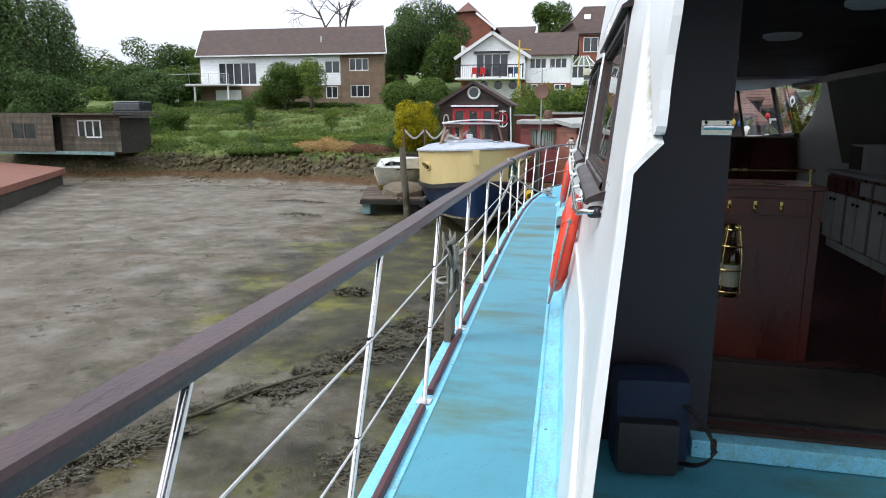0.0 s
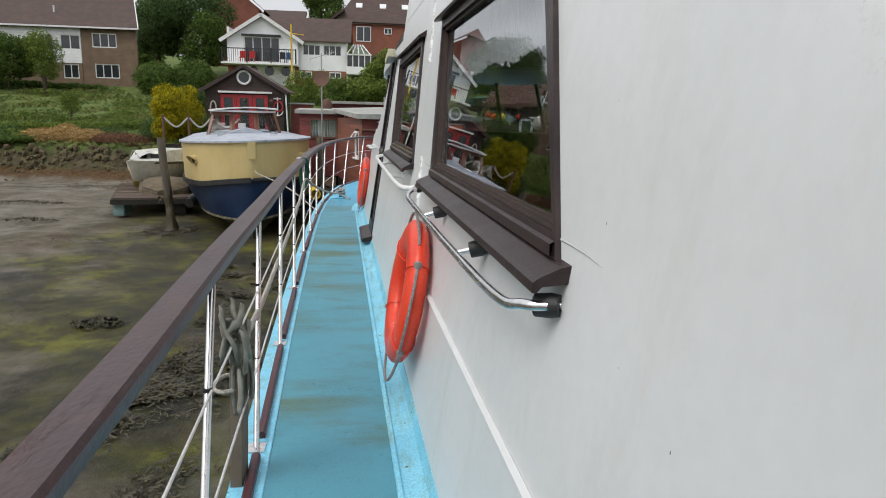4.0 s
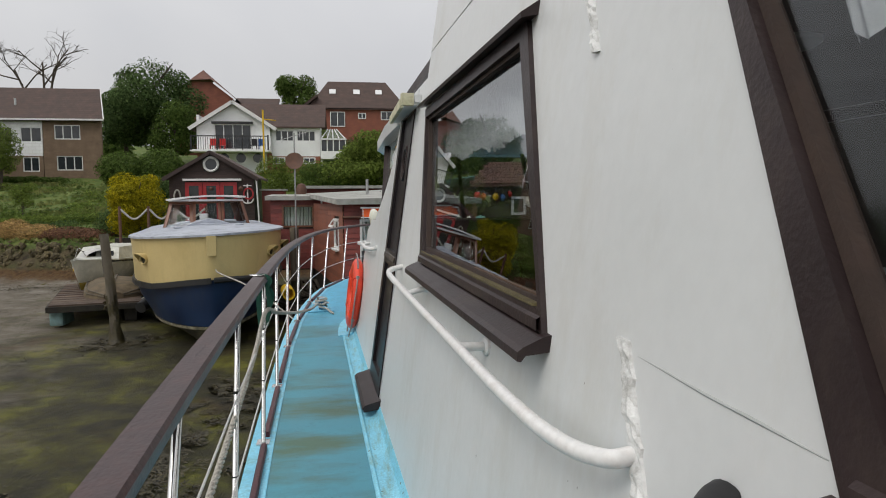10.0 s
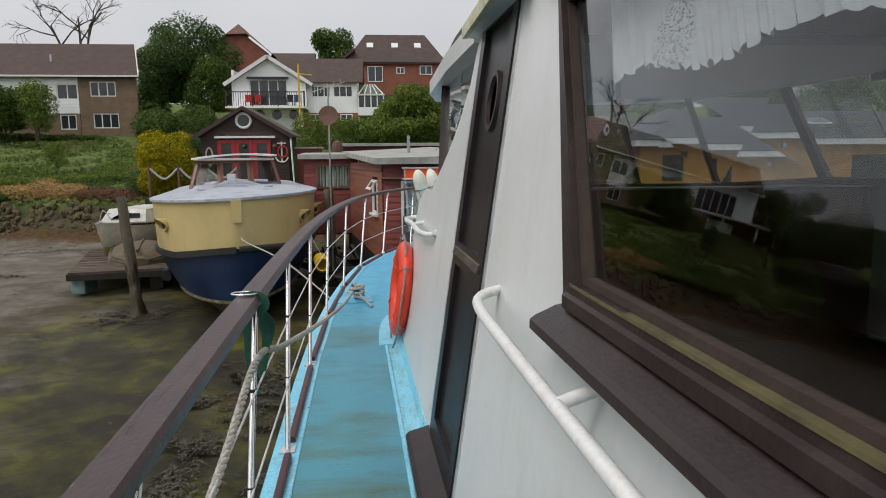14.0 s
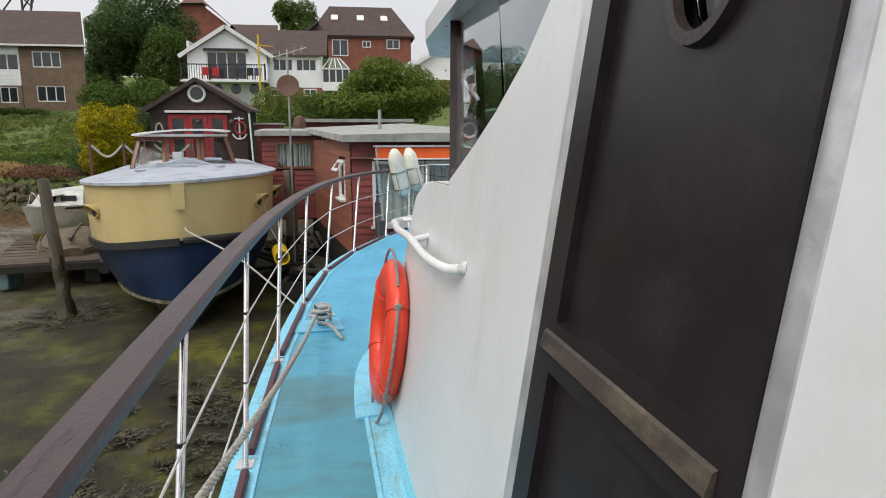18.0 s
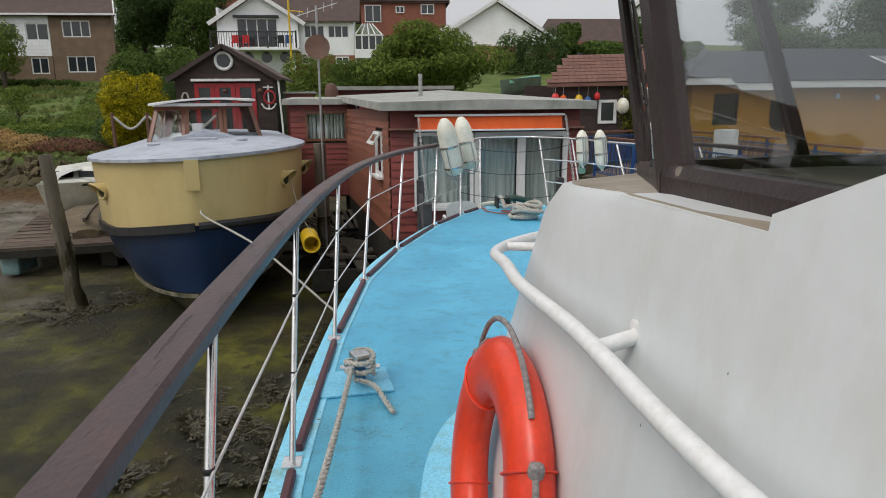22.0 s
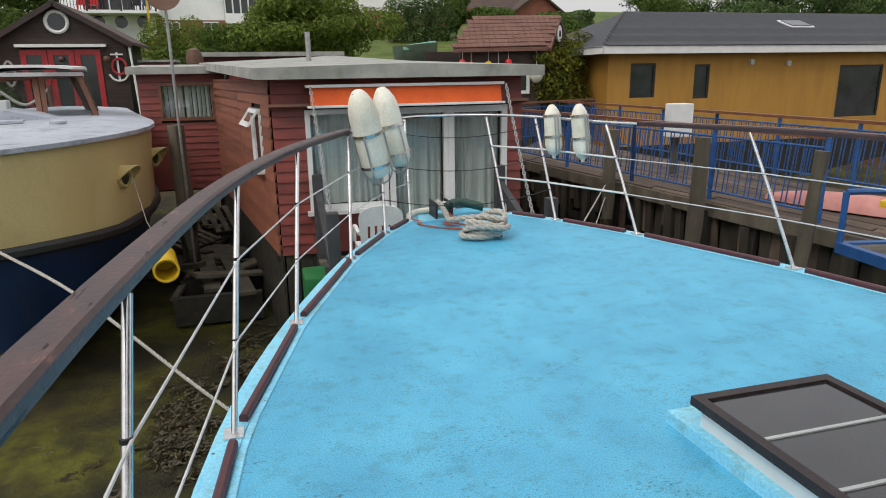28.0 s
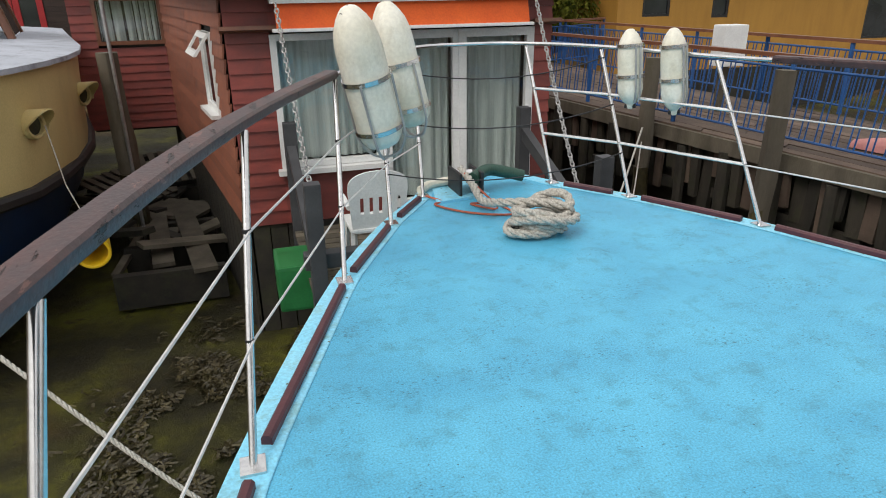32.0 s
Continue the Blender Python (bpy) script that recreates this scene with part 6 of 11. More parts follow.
    part("buckle", boxed((-0.605, 0.88, 0.17), (0.02, 0.03, 0.04), None, 0.004), M["rubber"], bp)


saloon()


# ---- deck gear ----
def coil(cx, cy, cz, r, turns, rr, mat, parent, name="coil"):
    pts = []
    for k in range(turns * 22):
        a = 2 * math.pi * k / 22
        q = k / 22
        wob = 0.018 * math.sin(a * 1.7 + q)
        pts.append((cx + (r + wob) * 1.35 * math.cos(a), cy + (r - wob) * 0.8 * math.sin(a) * (1 + 0.05 * math.sin(q)), cz + rr + q * rr * 1.5 + 0.01 * math.sin(3 * a)))
    return part(name, tube(pts, rr, 8), mat, parent, smooth=True)


def twisted(pts, r, mat, parent, name="rope"):
    """A laid rope: three strands twisted round a line."""
    line = smoothline(pts, 8)
    even, left = [line[0]], r * 1.1
    for a, b in zip(line, line[1:]):
        d = (b - a).length
        while d > 1e-6 and left <= d:
            even.append(a.lerp(b, left / d))
            left += r * 1.1
        left -= d
    line = even
    bm = bmesh.new()
    for s in range(3):
        out = []
        for i, p in enumerate(line):
            d = (line[min(i + 1, len(line) - 1)] - line[max(i - 1, 0)]).normalized()
            u = d.cross(Vector((0.2, 0.1, 1))).normalized()
            v = d.cross(u)
            a = i * 0.85 + s * 2 * math.pi / 3
            out.append(p + (u * math.cos(a) + v * math.sin(a)) * r * 0.52)
        sweep(bm, out, circle(r * 0.56, 6))
    return part(name, bm, mat, parent, smooth="all")


def deck_gear():
    cl = thing("mooring_cleat", -1.95, 11.35, 0, "mooring bollard on a pale blue pad with a rope made fast", "cleat")
    part("pad", boxed((-1.98, 11.36, 0.008), (0.36, 0.30, 0.012), turned(8), 0.004), M["bluepad"], cl)
    part("post", boxed((-1.95, 11.36, 0.07), (0.055, 0.055, 0.12), None, 0.006), M["bluepost"], cl)
    part("cap", boxed((-1.95, 11.36, 0.15), (0.085, 0.085, 0.04), turned(20), 0.006), M["steel"], cl)
    part("cross_bar", tube([(-2.05, 11.36, 0.09), (-1.85, 11.36, 0.09)], 0.014, 8), M["steel"], cl)
    rp = thing("mooring_rope", -1.95, 11.3, 0.02, "grey three-strand mooring rope tied to the bollard", "rope")
    pts = [(-1.95 + 0.07 * math.cos(a), 11.36 + 0.07 * math.sin(a) + 0.02 * math.sin(2 * a), 0.05 + 0.012 * a / 1.6) for a in [k * 0.7 for k in range(22)]]
    tie = twisted(pts, 0.014, M["rope"], rp, "tie")
    twisted([(-1.98, 11.28, 0.06), (-1.88, 11.24, 0.04), (-1.82, 11.08, 0.02), (-1.79, 10.98, 0.018)], 0.013, M["rope"], rp, "tail")
    twisted([(-1.99, 11.3, 0.10), (-2.02, 10.5, 0.17), (-2.06, 9.4, 0.32), (-2.10, 8.4, 0.48), (-2.13, 7.6, 0.62), (-2.15, 7.12, 0.71), (-2.13, 6.4, 0.60), (-2.10, 5.2, 0.48), (-2.06, 4.1, 0.44), (-2.0, 3.2, 0.48), (-1.94, 2.4, 0.56)], 0.0135, M["rope"], rp, "standing_part")
    # knotted bundle on the wires
    kb = thing("knotted_cloth", -1.94, 2.3, 0.5, "grey-green canvas cloth knotted round the guard wire", "cloth")
    rnd = random.Random(5)
    for k in range(7):
        ph = rnd.uniform(0, 6.28)
        c = Vector((-1.95 + rnd.uniform(-0.02, 0.02), 2.30 + rnd.uniform(-0.05, 0.05), 0.58 + rnd.uniform(-0.05, 0.05)))
        loop = [c + Vector((0.035 * math.cos(a), 0.075 * math.sin(a + ph), 0.075 * math.cos(a + ph) + 0.02 * math.sin(3 * a))) for a in [6.28 * j / 14 for j in range(14)]]
        part("fold", sweep(bmesh.new(), loop, [(-0.022, -0.006), (-0.012, 0.009), (0.004, 0.006), (0.022, 0.008), (0.018, -0.008), (0.0, -0.004)], True, up=(1, 0.2, 0)), M["rag"], kb, smooth="all")
    for dy, dz, dx in ((-0.10, -0.20, 0.02), (0.08, -0.22, 0.03), (0.02, -0.26, -0.02), (0.13, -0.12, 0.02)):
        c = Vector((-1.95, 2.30, 0.56))
        part("tail", sweep(bmesh.new(), smoothline([c, c + Vector((dx, dy * 0.7, dz * 0.3)), c + Vector((dx * 1.3, dy * 0.9, dz * 0.7)), c + Vector((dx, dy, dz))], 4), [(-0.030, -0.004), (-0.010, 0.008), (0.008, -0.004), (0.030, 0.006), (0.028, -0.006), (0.0, -0.010)], up=(1, 0.3, 0)), M["rag"], kb, smooth="all")
    pk = thing("timber_plank", -2.02, 2.35, -2.1, "weathered upright timber plank lashed to the guard rail", "plank")
    part("board", boxed((-2.0, 2.36, -0.80), (0.045, 0.13, 2.62), turned(2, "Y"), 0.006), M["rawplank"], pk)
    part("lashing", sweep(bmesh.new(), [(-2.0 + 0.05 * math.cos(a), 2.36 + 0.085 * math.sin(a), 0.40) for a in [6.28 * j / 16 for j in range(16)]], circle(0.008, 6), True), M["rope"], pk)
    # green strap tied on the handrail
    gs = thing("webbing_strap", -2.19, 7.27, 0.9, "dark green webbing strap tied round the handrail", "strap")
    rail_at = Vector((-2.185, 7.27, 0.887))
    flat = [(-0.015, -0.002), (-0.015, 0.002), (0.015, 0.002), (0.015, -0.002)]
    part("loop", sweep(bmesh.new(), [rail_at + Vector((0.05 * math.cos(a), 0, 0.036 * math.sin(a))) for a in [2 * math.pi * k / 16 for k in range(16)]], flat, True, up=(0, 1, 0)), M["green"], gs)
    for dx, dy, ln in ((0.04, 0.02, 0.30), (-0.03, 0.03, 0.38), (0.05, 0.10, 0.22)):
        part("tail", sweep(bmesh.new(), smoothline([rail_at + Vector((dx * 0.6, 0, -0.03)), rail_at + Vector((dx, dy, -ln * 0.5)), rail_at + Vector((dx * 0.4, dy * 1.3, -ln))], 5), flat, up=(0, 1, 0)), M["green"], gs)
    part("buckle", sweep(bmesh.new(), [rail_at + Vector((-0.03 + 0.05 * math.cos(a), 0.03 * math.sin(a), 0.042)) for a in [2 * math.pi * k / 12 for k in range(12)]], circle(0.004, 6), True), M["steel"], gs)
    # coil on the foredeck
    th = thing("rope_coil", -0.05, 16.06, 0, "thick grey mooring rope coiled on the foredeck", "rope coil")
    pts = []
    for k in range(100):
        a = 2 * math.pi * k / 20
        q = k / 20
        pts.append((-0.05 + (0.20 - 0.012 * q) * math.cos(a), 16.04 + (0.17 - 0.014 * q) * math.sin(a), 0.03 + 0.022 * q + 0.012 * math.sin(2 * a)))
    rnd = random.Random(3)
    for q in range(6):
        r0, ph = rnd.uniform(0.10, 0.16), rnd.uniform(0, 6.28)
        cx, cy = -0.05 + rnd.uniform(-0.03, 0.04), 16.04 + rnd.uniform(-0.03, 0.03)
        loop = [(cx + (r0 + 0.02 * math.sin(2 * a + ph)) * 1.15 * math.cos(a), cy + r0 * 0.85 * math.sin(a + 0.2 * math.sin(ph)), 0.032 + 0.024 * q + 0.02 * math.sin(a + ph) + 0.006 * q * math.sin(2 * a)) for a in [ph + 6.9 * k / 26 for k in range(27)]]
        twisted(loop, 0.026, M["rope"], th, "turn")
    twisted([(0.12, 15.98, 0.16), (-0.05, 16.1, 0.17), (-0.2, 16.25, 0.14), (-0.22, 16.5, 0.08), (-0.2, 16.75, 0.12), (-0.18, 17.05, 0.15)], 0.026, M["rope"], th, "lead")
    rr = thing("bow_roller", -0.16, 16.9, 0, "black bow roller with a green hose over it", "bow roller")
    for x in (-0.25, -0.10):
        part("cheek", boxed((x, 16.95, 0.08), (0.02, 0.26, 0.17), None, 0.006), M["rubber"], rr)
    part("roller", tube([(-0.25, 17.0, 0.11), (-0.10, 17.0, 0.11)], 0.04, 12), M["steel"], rr, smooth=True)
    part("hose", tube(smoothline([(-0.16, 16.85, 0.12), (0.0, 17.0, 0.13), (0.15, 17.0, 0.10), (0.26, 16.98, 0.07)], 4), 0.042, 12), M["hosegreen"], rr, "ribbed green hose", smooth=True)
    part("chock", sweep(bmesh.new(), smoothline([(-0.48, 17.0, 0.03), (-0.40, 17.08, 0.04), (-0.28, 17.1, 0.05), (-0.2, 17.1, 0.05)], 4), circle(0.03, 8)), M["fender"], rr, smooth=True)
    tagged(part("bow_pad", prism([(-0.44, 16.75), (-0.36, 17.16), (-0.08, 17.2), (-0.05, 16.82)], 0.0, 0.018), M["pale"]), "pale blue pad under the bow roller", "deck pad", kind="structure")
    cd = thing("cord", -0.3, 16.6, 0.01, "thin faded red cord lying on the foredeck", "cord")
    part("line", tube(smoothline([(-0.47, 16.9, 0.02), (-0.40, 16.78, 0.012), (-0.46, 16.72, 0.012), (-0.35, 16.55, 0.01), (-0.18, 16.42, 0.01), (-0.05, 16.40, 0.012), (-0.10, 16.62, 0.012), (-0.24, 16.66, 0.012), (-0.12, 16.5, 0.02), (-0.16, 16.75, 0.09), (-0.2, 16.9, 0.15)], 6), 0.007, 6), M["redrope"], cd)


M["bluepad"] = surf("lighter_blue_pad_paint", (0.14, 0.47, 0.66), (0.19, 0.53, 0.72), 5, 0.5, 0.2, grain=0.15)
M["rag"] = surf("grey_green_canvas", (0.16, 0.165, 0.14), (0.30, 0.30, 0.26), 14, 0.95, 0.6, fine=160)
M["rawplank"] = surf("weathered_pale_plank", (0.12, 0.095, 0.07), (0.20, 0.165, 0.125), 9, 0.9, 0.6, stretch=(1, 1, 0.12), dirt=(0.07, 0.055, 0.04), dirt_amount=0.5, dirt_scale=6)
M["bluepost"] = surf("mid_blue_paint", (0.03, 0.14, 0.28), (0.05, 0.18, 0.34), 6, 0.5, 0.1)
M["hosegreen"] = surf("dark_green_hose", (0.012, 0.05, 0.035), (0.02, 0.075, 0.05), 40, 0.5, 0.5, stretch=(4, 1, 1))
deck_gear()


M["stay"] = surf("dull_galvanised_steel", (0.30, 0.30, 0.30), (0.42, 0.42, 0.41), 14, 0.5, 0.05, metal=0.3)


def fender(top_p, bot_p, r, group, label, cage=True):
    a, b = Vector(bot_p), Vector(top_p)
    d = (b - a).normalized()
    L = (b - a).length
    th = thing("fender", a.x, a.y, a.z, label, "fender", group)
    m = Matrix.Translation(a) @ d.to_track_quat("Z", "Y").to_matrix().to_4x4()
    tip = [(r, 0.70), (0.96 * r, 0.78), (0.84 * r, 0.86), (0.64 * r, 0.925), (0.44 * r, 0.97), (0.30 * r, 0.992), (0.16 * r, 1.0), (0.0, 1.0)]
    if cage:
        foot_ = [(0.0, 0.0), (0.40 * r, 0.008), (0.72 * r, 0.035), (0.92 * r, 0.085), (r, 0.15)]
    else:
        foot_ = [(0.0, 0.0), (0.16 * r, 0.0), (0.26 * r, 0.02), (0.30 * r, 0.06), (0.60 * r, 0.10), (0.88 * r, 0.17), (r, 0.25)]
    prof = [(q, L * t) for q, t in foot_ + [(r, 0.35), (r, 0.45), (r, 0.58)] + tip]
    part("body", lathe(prof, 24, m), M["fender"], th, smooth=True)
    for z in ((L * 0.955,) if cage else (L * 0.955, L * 0.035)):
        part("eye", tube([m @ Vector((0, -0.45 * r, z)), m @ Vector((0, 0.45 * r, z))], 0.013, 10), M["rubber"], th, "dark rope eye through the moulded tip", smooth=True)
    for f in ((0.16, 0.52) if cage else (0.42, 0.80)):
        k_ = (r if f < 0.7 else 0.95 * r) + 0.007
        ring = [m @ Vector((k_ * math.cos(t), k_ * math.sin(t), L * f)) for t in [2 * math.pi * k / 24 for k in range(24)]]
        part("hoop", sweep(bmesh.new(), ring, [(-0.003, -0.011), (-0.003, 0.011), (0.003, 0.011), (0.003, -0.011)], True, up=d), M["steel"], th, "steel hoop of the fender basket")
    for k in range(2):
        t = math.pi / 2 * k + 0.6
        c_, s_ = (r + 0.010) * math.cos(t), (r + 0.010) * math.sin(t)
        if cage:
            pts = [(c_, s_, 0.52 * L), (c_, s_, 0.16 * L), (0.92 * c_, 0.92 * s_, 0.05 * L), (0.55 * c_, 0.55 * s_, -0.035), (0, 0, -0.055), (-0.55 * c_, -0.55 * s_, -0.035), (-0.92 * c_, -0.92 * s_, 0.05 * L), (-c_, -s_, 0.16 * L), (-c_, -s_, 0.52 * L)]
        else:
            g = -1 if k else 1
            pts = [(g * c_, s_, 0.80 * L), (g * c_, s_, 0.42 * L), (g * c_, s_, 0.22 * L), (g * 0.8 * c_, 0.8 * s_, 0.10 * L)]
        part("stay", tube(smoothline([m @ Vector(p) for p in pts], 4), 0.0065, 7), M["stay"], th, smooth=True)
    part("lanyard", tube([m @ Vector((0, 0, L)), m @ Vector((-r * 0.9, 0, L - 0.12)), m @ Vector((-r - 0.02, 0, L * 0.5))], 0.006, 6), M["rope"], th)


fender((-1.06, 16.03, 1.23), (-0.90, 16.12, 0.55), 0.115, "bow fenders", "large yellowed white fender in a steel basket on the rail")
fender((-0.82, 16.36, 1.24), (-0.68, 16.34, 0.60), 0.105, "bow fenders", "large yellowed white fender in a steel basket on the rail")
fender((0.80, 16.63, 1.05), (0.83, 16.60, 0.56), 0.078, "starboard fenders", "small white fender hung on the pulpit tube", False)
fender((0.97, 16.43, 1.06), (1.02, 16.40, 0.54), 0.078, "starboard fenders", "small white fender hung on the pulpit tube", False)


# ---- neighbouring boat, pontoon and piles ----
M["hullyellow"] = surf("cream_yellow_hull_paint", (0.54, 0.42, 0.185), (0.61, 0.485, 0.225), 1.2, 0.42, 0.08, dirt=(0.34, 0.26, 0.12), dirt_amount=0.4, dirt_scale=2.5, dirt_stretch=(1, 1, 0.3))
M["hullblue"] = surf("navy_hull_paint", (0.004, 0.016, 0.050), (0.008, 0.027, 0.078), 1.5, 0.38, 0.1, dirt=(0.05, 0.05, 0.05), dirt_amount=0.4, dirt_scale=3, dirt_stretch=(1, 1, 0.3))
M["antifoul"] = surf("weedy_bottom_paint", (0.025, 0.022, 0.014), (0.06, 0.055, 0.02), 5, 0.8, 0.5, dirt=(0.16, 0.14, 0.08), dirt_amount=0.6, dirt_scale=3)
M["weedline"] = surf("weedy_scum_line", (0.05, 0.045, 0.025), (0.20, 0.18, 0.12), 9, 0.85, 0.5, dirt=(0.02, 0.018, 0.01), dirt_amount=0.9, dirt_scale=4)
M["greydeck"] = surf("worn_grey_deck_paint", (0.33, 0.36, 0.41), (0.43, 0.46, 0.52), 2.2, 0.5, 0.15, dirt=(0.07, 0.075, 0.10), dirt_amount=0.85, dirt_scale=3.2)
M["varnish"] = surf("brown_varnished_wood", (0.14, 0.055, 0.03), (0.21, 0.085, 0.045), 7, 0.35, 0.1)
M["oldwood"] = surf("weathered_grey_timber", (0.060, 0.050, 0.036), (0.135, 0.115, 0.085), 4, 0.85, 0.6, dirt=(0.05, 0.05, 0.02), dirt_amount=0.5, dirt_scale=3, stretch=(1, 1, 0.3), island=0.25)
M["darkwood"] = surf("wet_dark_timber", (0.009, 0.008, 0.006), (0.030, 0.025, 0.018), 5, 0.8, 0.6, dirt=(0.05, 0.055, 0.02), dirt_amount=0.5, dirt_scale=3, island=0.3)
M["plank"] = surf("reddish_grey_planks", (0.066, 0.043, 0.031), (0.125, 0.088, 0.064), 3, 0.85, 0.5, dirt=(0.06, 0.05, 0.035), dirt_amount=0.5, dirt_scale=4, island=0.3)
M["tarp"] = surf("faded_tan_paint", (0.075, 0.055, 0.032), (0.16, 0.12, 0.07), 4, 0.8, 0.4, dirt=(0.05, 0.045, 0.02), dirt_amount=0.7, dirt_scale=3)
M["yellow"] = surf("yellow_plastic", (0.6, 0.38, 0.01), (0.7, 0.46, 0.02), 5, 0.4, 0.05)
M["weed"] = surf("brown_bladder_wrack", (0.022, 0.017, 0.006), (0.06, 0.048, 0.017), 14, 0.5, 0.6, island=0.4)


def blue_boat():
    th = thing("motor_boat", -5.4, 22, -2.1, "cream and navy motor boat lying aground beside the jetty", "boat")
    origin, ax = Vector((-4.62, 18.35, 0)), Vector((-0.205, 0.979, 0)).normalized()
    sd = Vector((ax.y, -ax.x, 0))

    def half(s):
        return 2.02 * (1 - (1 - min(s / 4.6, 1)) ** 2.3) ** 0.62 if s < 4.6 else 2.02 - 0.02 * (s - 4.6)

    S = [0, 0.012, 0.04, 0.09, 0.17, 0.28, 0.45, 0.8, 1.3, 1.9, 2.6, 3.5, 4.6, 6, 8, 10, 11.5]

    def at(s, lat, z):
        return origin + ax * s + sd * lat + Vector((0, 0, z + 0.04 * lat))

    def sheer(s):
        return 0.63 - 0.025 * s + 0.0012 * s * s

    def rub(s):
        return -0.40 - 0.12 * min(s, 1.2) - 0.012 * s

    def lvl(s):
        h = half(s)
        return [(h, sheer(s)), (h * 0.985, sheer(s) - 0.35), (h * 0.965, rub(s)), (h * 0.95, rub(s) - 0.05), (h * 0.90, -0.95), (h * 0.74, -1.5), (h * 0.25, -2.05), (0.04, -2.3)]

    def shell(j0, j1, mat, name, label):
        bm = bmesh.new()
        for sgn in (1, -1):
            rows = []
            for s in S:
                rows.append([bm.verts.new(at(s + max(0, (0.7 - z)) * 0.10 * (1 if s < 2 else 0), sgn * max(l, 0.01), z)) for l, z in lvl(s)[j0:j1 + 1]])
            for a, b in zip(rows, rows[1:]):
                for j in range(j1 - j0):
                    bm.faces.new((a[j], a[j + 1], b[j + 1], b[j]))
        bmesh.ops.remove_doubles(bm, verts=bm.verts[:], dist=0.025)
        return part(name, bm, mat, th, label, smooth=True)

    shell(0, 2, M["hullyellow"], "upper_hull", "cream yellow painted topsides")
    shell(2, 5, M["hullblue"], "lower_hull", "navy blue lower hull")
    shell(5, 7, M["antifoul"], "bottom", "weed-stained bottom")
    for sgn in (1, -1):
        part("rubbing_strake", sweep(bmesh.new(), [at(s + 0.1, sgn * (lvl(s)[2][0] + 0.03), rub(s) - 0.01) for s in S], [(-0.045, -0.075), (-0.045, 0.06), (0.02, 0.055), (0.05, 0.02), (0.05, -0.04), (0.02, -0.07)]), M["rubber"], th, "black rubbing strake")
        part("waterline", sweep(bmesh.new(), [at(s + 0.15, sgn * (lvl(s)[5][0] + 0.012), -1.53) for s in S[1:]], [(-0.012, -0.03), (-0.012, 0.03), (0.012, 0.03), (0.012, -0.03)]), M["weedline"], th, "weedy scum line along the bottom")
    bm = bmesh.new()
    rows = []
    for s in S:
        h = half(s) + 0.05
        rows.append([bm.verts.new(at(s - 0.04, h * k, sheer(s) + 0.03 + 0.16 * (1 - k * k) * min(1, s / 2.5))) for k in (-1, -0.9, -0.6, -0.3, 0, 0.3, 0.6, 0.9, 1)])
    for a, b in zip(rows, rows[1:]):
        for j in range(8):
            bm.faces.new((a[j], a[j + 1], b[j + 1], b[j]))
    r = bmesh.ops.extrude_face_region(bm, geom=bm.faces[:])
    for v in r["geom"]:
        if isinstance(v, bmesh.types.BMVert):
            v.co.z -= 0.05
    part("foredeck", bm, M["greydeck"], th, "worn grey painted foredeck", smooth=True)
    part("stem_post", sweep(bmesh.new(), [at(-0.035, 0, 0.62), at(-0.02, 0, 0.40), at(-0.006, 0, 0.16)], [(-0.11, -0.016), (-0.10, 0.016), (0.10, 0.016), (0.11, -0.016)], up=(0.2, -1, 0)), M["hullyellow"], th)
    # wheelhouse
    wb, wt, wf = 1.27, 1.04, 5.9
    zb, zt = 0.52, 1.42
    pts_b = [at(wf - 0.35, -0.42, zb), at(wf - 0.35, 0.42, zb), at(wf, wb, zb), at(wf + 3.0, wb, zb), at(wf + 3.0, -wb, zb), at(wf, -wb, zb)]
    pts_t = [at(wf + 0.05, -0.40, zt), at(wf + 0.05, 0.40, zt), at(wf + 0.35, wt, zt), at(wf + 3.0, wt, zt), at(wf + 3.0, -wt, zt), at(wf + 0.35, -wt, zt)]
    for i in range(6):
        j = (i + 1) % 6
        q = [pts_b[i], pts_b[j], pts_t[j], pts_t[i]]
        flat = (q[1] - q[0]).cross(q[3] - q[0]).normalized()
        q[2] = q[2] - flat * (q[2] - q[0]).dot(flat)
        c = sum(q, Vector()) / 4
        n = (q[1] - q[0]).cross(q[3] - q[0]).normalized()

        bm = bmesh.new()
        ou, inn = q, [q[0].lerp(q[2], 0.10), q[1].lerp(q[3], 0.10), q[2].lerp(q[0], 0.10), q[3].lerp(q[1], 0.10)]
        vo, vi = [bm.verts.new(p) for p in ou], [bm.verts.new(p) for p in inn]
        for k in range(4):
            bm.faces.new((vo[k], vo[(k + 1) % 4], vi[(k + 1) % 4], vi[k]))
        r = bmesh.ops.extrude_face_region(bm, geom=bm.faces[:])
        for v in r["geom"]:
            if isinstance(v, bmesh.types.BMVert):
                v.co += n * 0.04
        part("window_frame", bm, M["varnish"], th, "brown wooden window frame")
        bm = bmesh.new()
        vs = [bm.verts.new(p + n * o) for o in (0.012, 0.018) for p in inn]
        for f in ((0, 1, 2, 3), (7, 6, 5, 4), (0, 4, 5, 1), (1, 5, 6, 2), (2, 6, 7, 3), (3, 7, 4, 0)):
            bm.faces.new([vs[k] for k in f])
        part("pane", bm, M["boatpane"], th).visible_shadow = False
    rp = [at(wf - 0.22, -0.5, 0), at(wf - 0.22, 0.5, 0), at(wf + 0.15, wt + 0.06, 0), at(wf + 3.1, wt + 0.06, 0), at(wf + 3.1, -wt - 0.06, 0), at(wf + 0.15, -wt - 0.06, 0)]
    part("roof_band", prism([(p.x, p.y) for p in rp], zt - 0.02, zt + 0.045), M["whitetube"], th, "white band over the wheelhouse windows")
